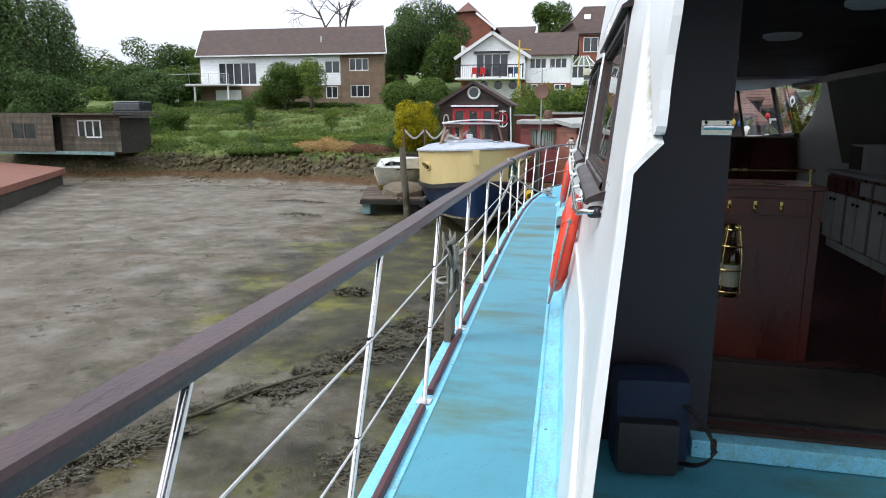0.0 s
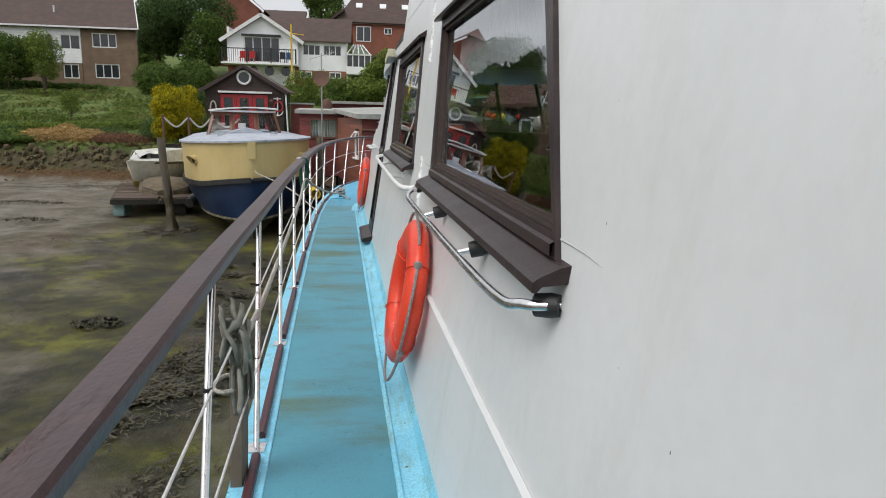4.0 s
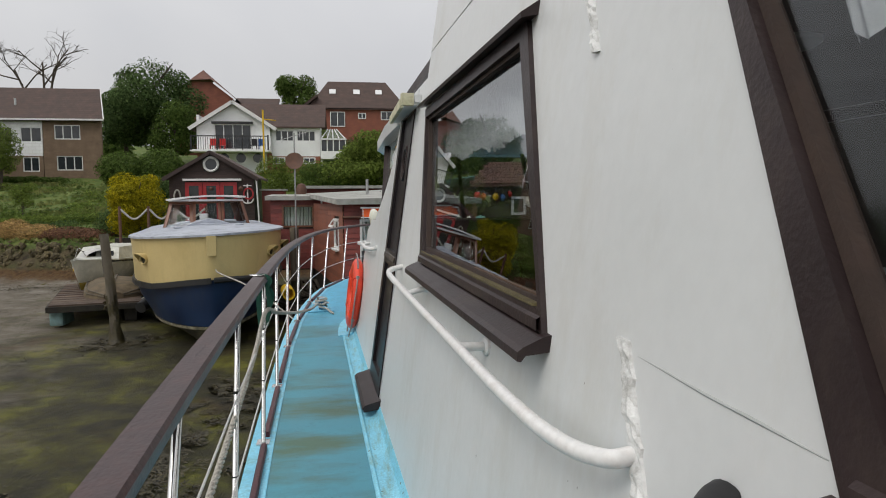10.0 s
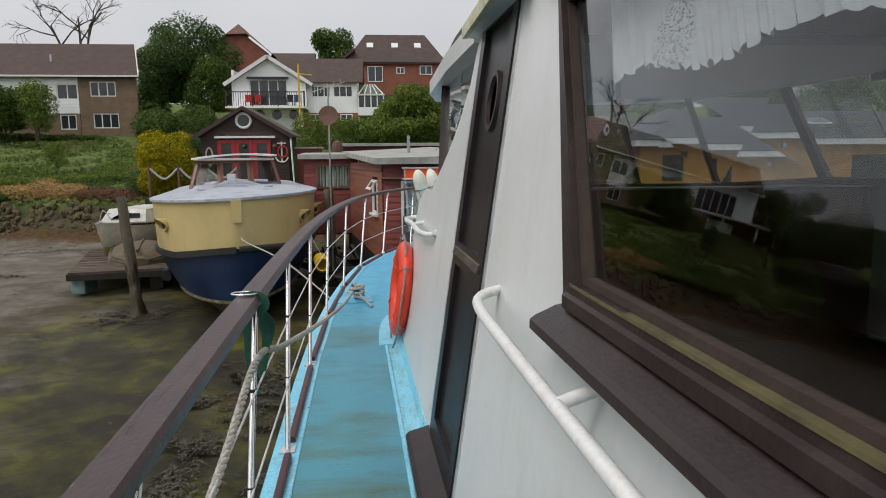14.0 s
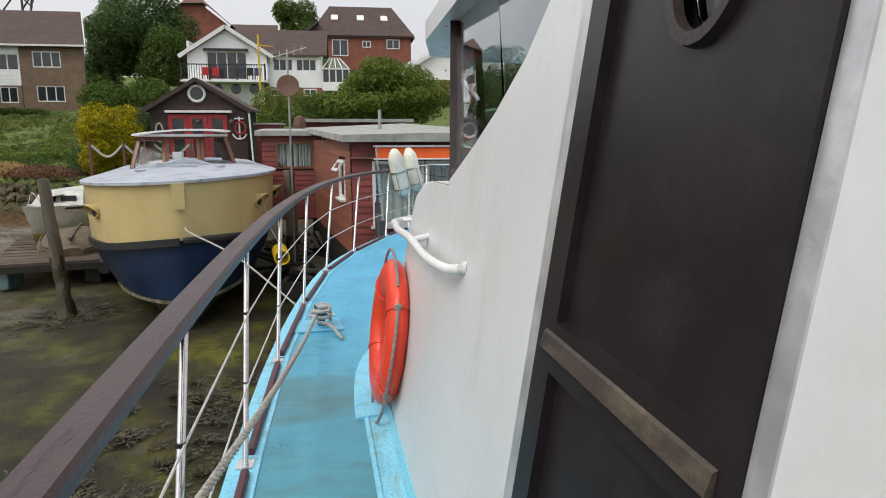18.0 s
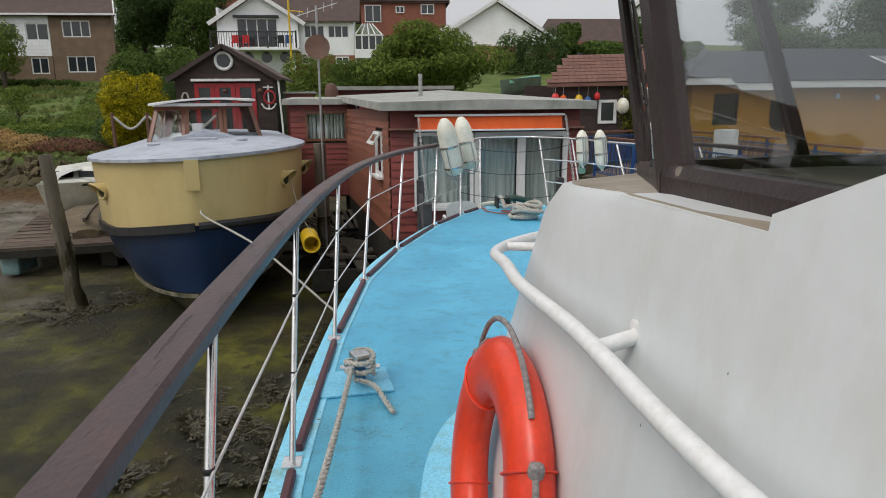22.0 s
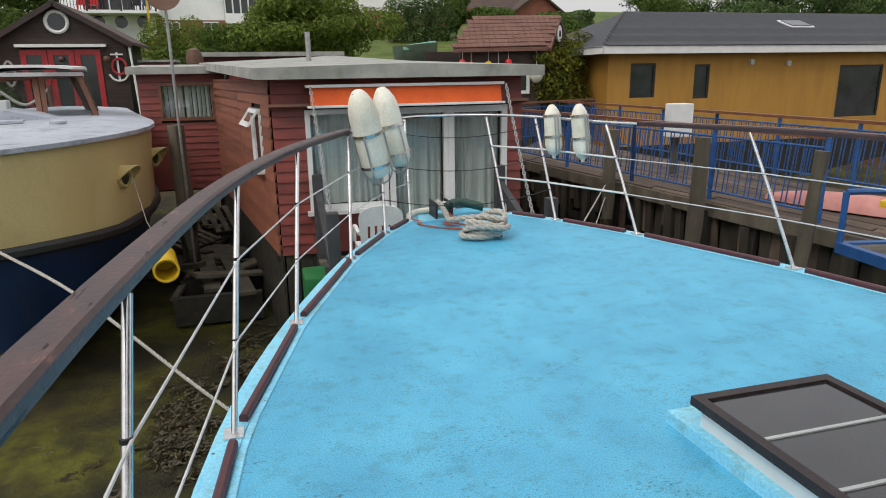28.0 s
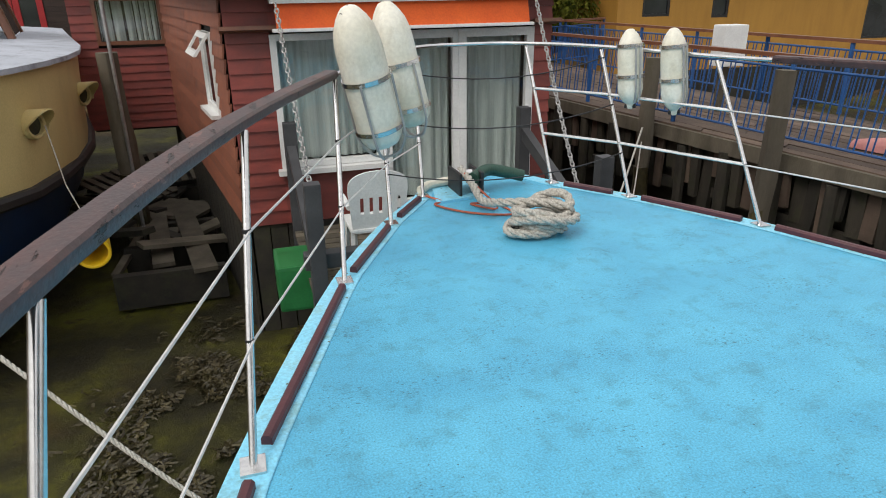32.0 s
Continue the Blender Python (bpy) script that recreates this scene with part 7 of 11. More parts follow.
    bm = bmesh.new()
    rows = []
    for s in (-0.34, 0.0, 0.6, 1.6, 3.2):
        hw = 0.98 if s < -0.1 else wt + 0.13
        rows.append([[bm.verts.new(at(wf + s, hw * k, zt + e + 0.075 * (1 - k * k))) for k in (-1, -0.75, -0.45, 0, 0.45, 0.75, 1)] for e in (0.046, 0.092)])
    for (a0, a1), (b0, b1) in zip(rows, rows[1:]):
        for j in range(6):
            bm.faces.new((a1[j], a1[j + 1], b1[j + 1], b1[j]))
            bm.faces.new((b0[j], b0[j + 1], a0[j + 1], a0[j]))
        for j in (0, 6):
            bm.faces.new((a0[j], a1[j], b1[j], b0[j]))
    for r0, r1 in (rows[0], rows[-1]):
        for j in range(6):
            bm.faces.new((r0[j], r0[j + 1], r1[j + 1], r1[j]))
    part("wheelhouse_roof", bm, M["whitetube"], th, "white cambered wheelhouse roof")
    part("foredeck_cabin", holed([(-0.95, 0.60), (0.95, 0.60), (0.42, 0.79), (0.0, 0.90), (-0.42, 0.79)], [], lambda u, v, o: at(4.3 + o, u, v), 1.35), M["greydeck"], th)
    for l in (0.55, -0.55):
        part("deck_vent", lathe([(0.07, 0), (0.07, 0.05), (0.11, 0.06), (0.11, 0.09), (0.0, 0.11)], 12, Matrix.Translation(at(2.6, l * 1.4, 0.68))), M["greydeck"], th, smooth=True)
    part("skylight", boxed(at(3.2, 0.05, 0.785), (0.55, 0.3, 0.03), turned(12), 0.006), M["greydeck"], th)
    # exhaust-like hawse pipes on the bow
    for s, l in ((1.5, 1), (1.7, -1), (3.4, 1)):
        c = at(s + 0.05, l * (half(s) - 0.02), 0.06)
        out = (sd * l - ax * 0.8).normalized()
        m = Matrix.Translation(c) @ out.to_track_quat("Z", "Y").to_matrix().to_4x4()
        hp = part("hawse_pipe", lathe([(0.10, -0.03), (0.10, 0.045), (0.125, 0.05), (0.14, 0.03), (0.14, -0.05)], 18, m), M["hullyellow"], th, smooth=True)
        # dark disc closes the pipe in place of its shaded depth
        part("hawse_bore", lathe([(0.0, 0.0), (0.10, 0.0), (0.10, 0.01), (0.0, 0.01)], 16, m), M["antifoul"], hp)
        bm = bmesh.new()
        ring = []
        for k in range(15):
            t = radians(-25 + 230 * k / 14)
            ln = 0.05 + 0.17 * max(0.0, math.sin(t)) ** 0.7
            ring.append([bm.verts.new(m @ Vector((q * math.cos(t), q * math.sin(t), w))) for q, w in ((0.15, -0.06), (0.165, ln), (0.15, ln + 0.006), (0.135, -0.06))])
        for p, q in zip(ring, ring[1:]):
            for j in range(3):
                bm.faces.new((p[j], p[j + 1], q[j + 1], q[j]))
        part("hood", bm, M["hullyellow"], hp, smooth=True)
    # horns and gear on the foredeck
    part("anchor_winch", boxed(at(5.0, -0.1, 0.95), (0.22, 0.2, 0.18), None, 0.03), M["unit"], th, "pale green winch")
    # yellow fender on its quarter
    f = thing("pipe_fender", -3.0, 19.25, -0.8, "yellow plastic pipe hung as a fender on a rope", "fender")
    a, b = Vector((-2.98, 19.0, -0.86)), Vector((-3.12, 19.75, -0.80))
    d = (b - a).normalized()
    m = Matrix.Translation(a) @ d.to_track_quat("Z", "Y").to_matrix().to_4x4()
    part("pipe", lathe([(0.0, 0.40), (0.122, 0.40), (0.122, 0.004), (0.13, 0.0), (0.145, 0.0), (0.15, 0.006), (0.15, 0.55), (0.13, 0.56), (0.0, 0.56)], 22, m), M["yellow"], f, smooth=True)
    part("cord", tube([a + Vector((0, 0.2, 0.12)), Vector((-3.25, 19.75, -0.4)), Vector((-3.42, 20.2, 0.1))], 0.006, 6), M["rope"], f)
    ml = thing("mooring_line", -3.0, 17.0, -0.5, "grey mooring line stretched between the two boats", "rope")
    twisted([(-1.98, 16.15, -1.55), (-2.5, 16.5, -1.2), (-3.5, 17.25, -0.52), (-4.4, 18.1, -0.22), (-4.55, 18.4, -0.16)], 0.016, M["rope"], ml, "line")


blue_boat()


def pile(x, y, top, r, lean=(0, 0), label="weathered timber mooring pile standing in the mud"):
    th = thing("mooring_pile", x, y, -2.1, label, "mooring pile", "mooring piles")
    pts = [(x + lean[0] * t, y + lean[1] * t, -2.4 + (top + 2.4) * t) for t in [k / 8 for k in range(9)]]
    bm = tube(pts, r, 10, scales=[1.15 - 0.15 * k / 8 + 0.05 * math.sin(k * 2.1 + x) for k in range(9)])
    for v in bm.verts:
        d = noise.noise((v.co.x * 9, v.co.y * 9, v.co.z * 1.6)) * 0.35 * r
        v.co += Vector((v.co.x - x - lean[0] * (v.co.z + 2.4) / (top + 2.4), v.co.y - y, 0)).normalized() * d
    part("timber", bm, M["oldwood"], th, smooth=True)
    bm = tube(smoothline([(p[0], p[1], p[2]) for p in pts[:5]], 4), r * 1.10, 14, scales=[(1.0 + 2.2 * max(0.0, 1 - k / 9.0) ** 2.2) for k in range(17)])
    for v in bm.verts:
        out = Vector((v.co.x - x, v.co.y - y, 0))
        v.co += out.normalized() * (0.45 * r * noise.noise((v.co.x * 7, v.co.y * 7, v.co.z * 3)) + 0.2 * r * noise.noise(v.co * 19))
    part("weed_collar", bm, M["weed"], th, "dark weed growing round the flared foot", smooth=True)
    return th


pile(-7.25, 20.0, 0.62, 0.108, (-0.22, 0.0))
pile(3.60, 18.3, 0.5, 0.088, (0.10, 0.0))
pile(3.50, 16.42, 0.52, 0.068, (0.20, 0.0))
pile(3.55, 20.4, 0.45, 0.092, (0.04, 0.0))
pile(-3.04, 22.1, 0.63, 0.12, (0.0, 0.0))


def weed_patch(x, y, w, d, n, seed):
    rnd = random.Random(seed)
    vs, fs = [], []
    for k in range(n):
        a, r = rnd.uniform(0, 6.28), rnd.random() ** 0.6
        px, py = x + w * r * math.cos(a), y + d * r * math.sin(a)
        z = ground_z(px, py) + 0.10 * (1 - r) + rnd.uniform(0.0, 0.05)
        t, l, q = rnd.uniform(0, 6.28), rnd.uniform(0.03, 0.10), rnd.uniform(0.006, 0.014)
        dx, dy = math.cos(t) * l, math.sin(t) * l
        ex, ey = -math.sin(t) * q, math.cos(t) * q
        b = len(vs)
        vs += [(px - ex, py - ey, z), (px + ex, py + ey, z + 0.01), (px + dx + ex, py + dy + ey, z + rnd.uniform(-0.04, 0.05)), (px + dx - ex, py + dy - ey, z + rnd.uniform(-0.04, 0.04))]
        fs.append((b, b + 1, b + 2, b + 3))
    me = bpy.data.meshes.new("seaweed")
    me.from_pydata(vs, [], fs)
    me.materials.append(M["weed"])
    tagged(new("seaweed", me), "dark brown seaweed lying on the mud", "seaweed", kind="stuff")


for k, (x, y, w, d, n) in enumerate(((-5.9, 10.9, 0.4, 0.25, 260), (-12, 21.5, 0.9, 0.2, 200), (-14, 25.5, 1.5, 0.25, 300), (-9.5, 26.5, 1.8, 0.4, 500))):
    weed_patch(x, y, w, d, n, 40 + k)


def weed_trail(line, width, n, seed, gate=0.0):
    """Wrack stranded along a line, in uneven tangled clumps with gaps."""
    rnd = random.Random(seed)
    line = smoothline([(x, y, 0) for x, y in line], 8)
    vs, fs = [], []
    for k in range(n):
        c = line[rnd.randrange(len(line))]
        px, py = c.x + rnd.gauss(0, width), c.y + rnd.gauss(0, max(width, 0.35))
        h = noise.noise((px * 1.6, py * 1.6, seed)) + 0.5 * noise.noise((px * 4.2, py * 4.2, seed))
        if h < gate:
            continue
        z = ground_z(px, py) + 0.10 * (noise.noise((px * 0.35, py * 0.35, 0)) + 0.5 * noise.noise((px * 1.1, py * 1.1, 3))) + rnd.uniform(0.0, 0.03) + 0.05 * max(0, h)
        t = rnd.uniform(0, 6.28)
        q = rnd.uniform(0.004, 0.012)
        i = len(vs)
        x, y = px, py
        for j in range(4):
            ex, ey = -math.sin(t) * q, math.cos(t) * q
            vs += [(x - ex, y - ey, z), (x + ex, y + ey, z + 0.006)]
            t += rnd.uniform(-0.9, 0.9)
            st = rnd.uniform(0.015, 0.05)
            x, y, z = x + math.cos(t) * st, y + math.sin(t) * st, z + rnd.uniform(-0.012, 0.014)
        fs += [(i + 2 * j, i + 2 * j + 1, i + 2 * j + 3, i + 2 * j + 2) for j in range(3)]
    me = bpy.data.meshes.new("seaweed")
    me.from_pydata(vs, [], fs)
    me.materials.append(M["weed"])
    tagged(new("seaweed", me), "dark brown seaweed stranded along the mud", "seaweed", kind="stuff")


weed_trail([(-6.6, 2.2), (-6.2, 3.4), (-5.6, 4.85), (-5.2, 5.8), (-4.65, 6.7), (-4.3, 7.6), (-3.85, 8.7)], 0.10, 15000, 1, -0.06)
weed_trail([(-4.3, 7.8), (-3.8, 8.7), (-3.3, 8.9)], 0.22, 11000, 8, -0.1)
weed_trail([(-4.1, 10.4), (-4.2, 13.5), (-4.1, 15.2), (-3.8, 15.4)], 0.30, 9000, 9, 0.18)
wrack_line = thing("stranded_line", -6.2, 3.3, -2.08, "dark old mooring line lying in the seaweed on the mud", "rope")
part("line", tube(smoothline([(-7.2, 1.6, -2.04), (-6.45, 3.0, -2.03), (-5.95, 4.1, -2.03), (-5.5, 5.0, -2.02), (-5.2, 5.75, -2.03), (-4.7, 6.6, -2.05)], 6), 0.022, 6), M["weed"], wrack_line)
weed_trail([(-3.4, 8.0), (-3.2, 10.5), (-3.3, 12.5), (-3.1, 14.5)], 0.4, 15000, 2, 0.20)
weed_trail([(-2.9, 14.2), (-2.5, 16.0), (-2.1, 17.6), (-1.7, 19.2)], 0.45, 20000, 3, 0.12)
weed_trail([(-3.0, -1.0), (-3.3, 3.0), (-3.3, 6.0)], 0.3, 4000, 4, 0.15)
weed_trail([(-7.5, 19.6), (-7.2, 19.9), (-6.8, 20.3)], 0.38, 3500, 7, -0.1)
weed_trail([(-30, 29.5), (-22, 31.0), (-16, 31.2), (-11, 31.5)], 0.8, 5000, 5, 0.0)
weed_trail([(-26, 20), (-17, 14), (-9, 9), (-11, 19), (-8, 24)], 2.8, 16000, 6, 0.34)


def pontoon():
    th = thing("pontoon", -8.6, 24.5, -2.1, "small timber pontoon with weathered boards", "pontoon")
    a, b, c, d = Vector((-9.75, 22.2, -1.45)), Vector((-7.45, 22.7, -1.45)), Vector((-8.9, 27.6, -1.45)), Vector((-11.2, 27.2, -1.45))
    n = 22
    for k in range(n):
        t0, t1 = k / n, (k + 0.86) / n
        q = [a.lerp(d, t0), b.lerp(c, t0), b.lerp(c, t1), a.lerp(d, t1)]
        part("board", prism([(p.x, p.y) for p in q], -1.49 + 0.008 * math.sin(k * 3), -1.44 + 0.008 * math.sin(k * 3)), M["plank"], th)
    for p, q in ((a, b), (a, d), (b, c)):
        part("beam", sweep(bmesh.new(), [p + Vector((0, 0, -0.12)), q + Vector((0, 0, -0.12))], [(-0.06, -0.08), (-0.06, 0.08), (0.06, 0.08), (0.06, -0.08)]), M["darkwood"], th)
    for p in (a, b):
        for s in (0.1, 0.9):
            w = p.lerp(d if p is a else c, s)
            front = p is a and s < 0.5
            part("float", boxed((w.x + (0.22 if p is a else -0.25), w.y + 0.2, -1.82), (0.36, 0.8, 0.5), None, 0.05), M["floatblue"] if front else M["darkwood"], th, "pale blue-green float with algae below" if front else "")
    lash = [Vector((-8.3, 22.3, -1.40)), Vector((-8.25, 22.25, -1.5)), Vector((-8.33, 22.28, -1.62))]
    part("weed_tuft", tube(lash, 0.05, 7, scales=[1.2, 1.0, 0.3]), M["weed"], th, "tuft of weed hanging from the front beam")
    tf = thing("tube_fender", -7.2, 23.3, -1.6, "black rubber tube fender hung between pontoon and boat", "fender")
    part("tube", tube(smoothline([(-7.42, 22.5, -1.62), (-7.3, 23.0, -1.5), (-7.35, 23.8, -1.48), (-7.55, 24.4, -1.55)], 5), 0.16, 12), M["rubber"], tf, smooth=True)
    part("lashing", tube([(-7.5, 22.9, -1.42), (-7.36, 22.95, -1.34), (-7.2, 22.95, -1.42)], 0.014, 6), M["rope"], tf)
    td = thing("covered_dinghy", -8.9, 24.5, -1.44, "upturned tan-brown wooden dinghy lying on the pontoon", "dinghy")
    bm = bmesh.new()
    rows = []
    for k in range(9):
        t = k / 8
        w = 0.75 * (1 - (2 * t - 1) ** 4) ** 0.5 * (0.8 + 0.2 * t) + 0.25
        h = 0.20 + 0.24 * (1 - (2 * t - 1) ** 4)
        p = Vector((-8.35 - 0.9 * t, 23.2 + 3.2 * t, -1.44))
        rows.append([bm.verts.new(p + Vector((w * x, 0.1 * x, h * z))) for x, z in ((-1, 0), (-0.95, 0.5), (-0.6, 0.9), (0, 1), (0.6, 0.9), (0.95, 0.5), (1, 0))])
    for p, q in zip(rows, rows[1:]):
        for j in range(6):
            bm.faces.new((p[j], p[j + 1], q[j + 1], q[j]))
    bm.faces.new(rows[0])
    bm.faces.new(rows[-1])
    part("hull", bm, M["tarp"], td, smooth=True)
    for sg in (-1, 1):
        for lv, hh in ((0.955, 0.16), (0.90, 0.27)):
            line = []
            for k in range(9):
                t = k / 8
                w = 0.75 * (1 - (2 * t - 1) ** 4) ** 0.5 * (0.8 + 0.2 * t) + 0.25
                line.append(Vector((-8.35 - 0.9 * t, 23.2 + 3.2 * t, -1.44)) + Vector((sg * w * lv, sg * 0.1, hh * (0.5 + 0.5 * (1 - (2 * t - 1) ** 4)))))
            part("strake", tube(line, 0.022, 6), M["oldwood"], td)
    part("keel", sweep(bmesh.new(), [(-8.4, 23.3, -1.06), (-8.8, 24.8, -1.00), (-9.2, 26.2, -1.06)], [(-0.03, -0.03), (-0.03, 0.05), (0.03, 0.05), (0.03, -0.03)]), M["oldwood"], td)


M["floatblue"] = surf("algae_stained_float", (0.12, 0.2, 0.2), (0.2, 0.32, 0.32), 4, 0.6, 0.2, dirt=(0.06, 0.07, 0.02), dirt_amount=0.7, dirt_scale=3)
pontoon()


def small_cruiser():
    th = thing("cabin_cruiser", -9.6, 27.5, -1.9, "small neglected white cabin cruiser lying on the mud", "boat")
    o, ax = Vector((-10.15, 25.2, -1.7)), Vector((0.15, 0.99, 0)).normalized()
    sd = Vector((ax.y, -ax.x, 0))

    def at(s, l, z):
        return o + ax * s + sd * l + Vector((0, 0, z))

    S = [0, 0.2, 0.6, 1.2, 2, 3, 4.5, 5.5]

    def h(s):
        return 0.98 * (1 - (1 - min(s / 3, 1)) ** 2.2)

    bm = bmesh.new()
    for sg in (1, -1):
        rows = [[bm.verts.new(at(s + 0.45 * (0.9 - z) * (1 if s < 1 else 0), sg * max(0.01, h(s) * k), z)) for k, z in ((1, 1.25 - 0.05 * s), (0.93, 0.75), (0.7, 0.3), (0.05, 0.0))] for s in S]
        for a, b in zip(rows, rows[1:]):
            for j in range(3):
                bm.faces.new((a[j], a[j + 1], b[j + 1], b[j]))
    bmesh.ops.remove_doubles(bm, verts=bm.verts[:], dist=0.02)
    part("hull", bm, M["whitedirty"], th, smooth=True)
    bm = bmesh.new()
    for sg in (1, -1):
        rows = [[bm.verts.new(at(s + 0.45 * (0.9 - z) * (1 if s < 1 else 0) - 0.006, sg * (max(0.01, h(s) * k) + 0.008), z)) for k, z in ((0.80, 0.50), (0.7, 0.3), (0.05, -0.01))] for s in S]
        for a, b in zip(rows, rows[1:]):
            for j in range(2):
                bm.faces.new((a[j], a[j + 1], b[j + 1], b[j]))
    part("bottom", bm, M["yellowbottom"], th, "faded yellow bottom paint", smooth=True)
    part("stripe", sweep(bmesh.new(), [at(s, h(s) * -0.97 - 0.015, 0.93) for s in S[1:]], [(-0.01, -0.04), (-0.01, 0.04), (0.01, 0.04), (0.01, -0.04)]), M["yellow"], th)
    bm = bmesh.new()
    rows = [[bm.verts.new(at(s, h(s) * k * 0.98, 1.25 - 0.05 * s + 0.08 * (1 - k * k))) for k in (-1, -0.5, 0, 0.5, 1)] for s in S]
    for a, b in zip(rows, rows[1:]):
        for j in range(4):
            bm.faces.new((a[j], a[j + 1], b[j + 1], b[j]))
    part("deck", bm, M["whitedirty"], th)
    part("coachroof", holed([(-0.75, 1.15), (0.75, 1.15), (0.62, 1.55), (-0.62, 1.55)], [], lambda u, v, q: at(1.7 + q - 0.35 * (v < 1.3), u, v), 2.2), M["whitedirty"], th)
    for l in (-0.3, 0.3):
        part("cabin_window", boxed(at(1.48, l, 1.34), (0.44, 0.05, 0.2), turned(-9), 0.01), M["darkpane"], th)
    bm = bmesh.new()
    rows = []
    for i in range(13):
        s = 0.25 + 0.24 * i
        rows.append([bm.verts.new(at(s, -(h(s) + 0.03) + (h(s) + 0.12) * j / 9, 1.08 + 0.42 * math.sin(math.pi * min(1.0, 0.08 + j / 9) * 0.6) * min(1, 0.35 + s / 2) + 0.05 * noise.noise((s * 3, j * 0.7, 2)) - 0.16 * (j == 0))) for j in range(10)])
    for a, b in zip(rows, rows[1:]):
        for j in range(9):
            bm.faces.new((a[j], a[j + 1], b[j + 1], b[j]))
    part("cover", bm, M["tarp2"], th, "rumpled grey-white tarpaulin draped over one side", smooth=True)
    part("hull_band", sweep(bmesh.new(), [at(s, h(s) * 0.99 + 0.012, 1.18 - 0.05 * s) for s in S[1:]], [(-0.015, -0.03), (-0.015, 0.03), (0.015, 0.03), (0.015, -0.03)]), M["darkpane"], th)
    part("handrail", tube(smoothline([at(0.4, -0.2, 1.3), at(0.3, 0, 1.62), at(0.4, 0.2, 1.3)], 4), 0.015, 6), M["steel"], th, smooth=True)


M["yellowbottom"] = surf("faded_yellow_bottom_paint", (0.30, 0.22, 0.04), (0.42, 0.32, 0.07), 4, 0.6, 0.2, dirt=(0.08, 0.07, 0.03), dirt_amount=0.6, dirt_scale=4)
M["whitedirty"] = surf("dirty_white_fibreglass", (0.42, 0.43, 0.38), (0.6, 0.6, 0.54), 3, 0.5, 0.15, dirt=(0.14, 0.15, 0.08), dirt_amount=0.6, dirt_scale=2.5)
M["tarp2"] = surf("grey_white_tarpaulin", (0.4, 0.4, 0.38), (0.52, 0.52, 0.5), 5, 0.7, 0.4)
M["darkpane"] = surf("dark_window_pane", (0.02, 0.024, 0.028), (0.035, 0.04, 0.045), 2, 0.08, 0.0, spec=0.8)
small_cruiser()


# ---- houseboat ahead ----
M["redboard"] = surf("dark_red_weatherboard", (0.16, 0.030, 0.024), (0.235, 0.047, 0.035), 3, 0.5, 0.25, dirt=(0.08, 0.03, 0.03), dirt_amount=0.5, dirt_scale=4, stretch=(1, 1, 4), island=0.18)
M["rustboard"] = surf("rusty_brown_weatherboard", (0.18, 0.06, 0.035), (0.26, 0.095, 0.055), 3, 0.6, 0.25, dirt=(0.09, 0.04, 0.03), dirt_amount=0.5, dirt_scale=3, stretch=(1, 1, 4), island=0.18)
M["felt"] = surf("grey_mossy_roof_felt", (0.25, 0.255, 0.235), (0.40, 0.40, 0.37), 2.5, 0.9, 0.4, dirt=(0.09, 0.11, 0.05), dirt_amount=0.6, dirt_scale=2.2)
M["orange"] = surf("orange_awning_fabric", (0.62, 0.085, 0.012), (0.72, 0.12, 0.02), 3, 0.8, 0.2, dirt=(0.4, 0.06, 0.02), dirt_amount=0.4, dirt_scale=5)
M["upvc"] = surf("white_window_frame", (0.68, 0.69, 0.68), (0.76, 0.77, 0.76), 4, 0.35, 0.03)
M["voile"] = surf("grey_green_curtain", (0.34, 0.40, 0.38), (0.50, 0.56, 0.54), 3, 0.9, 0.2, stretch=(14, 1, 0.3))
M["greybeam"] = surf("dark_grey_painted_beam", (0.035, 0.036, 0.04), (0.06, 0.062, 0.066), 5, 0.6, 0.2)
M["galv"] = surf("galvanised_chain", (0.30, 0.30, 0.30), (0.42, 0.42, 0.41), 20, 0.5, 0.1, metal=0.7)
M["bluepaint"] = surf("bright_blue_railing_paint", (0.012, 0.07, 0.22), (0.02, 0.10, 0.30), 8, 0.45, 0.1, dirt=(0.08, 0.04, 0.02), dirt_amount=0.35, dirt_scale=6)
M["yellowwall"] = surf("ochre_boarded_wall", (0.37, 0.185, 0.03), (0.44, 0.23, 0.042), 1.5, 0.7, 0.1, dirt=(0.30, 0.15, 0.03), dirt_amount=0.5, dirt_scale=2, dirt_stretch=(1, 1, 0.3), stretch=(3, 1, 0.4))
M["slate"] = surf("dark_grey_slate", (0.038, 0.040, 0.046), (0.062, 0.064, 0.072), 3, 0.7, 0.2, island=0.2, spec=0.25)
M["fascia"] = surf("white_fascia_board", (0.66, 0.66, 0.65), (0.74, 0.74, 0.73), 3, 0.5, 0.03)


def board(bm_args, mat, parent):
    return part("board", boxed(*bm_args), mat, parent)


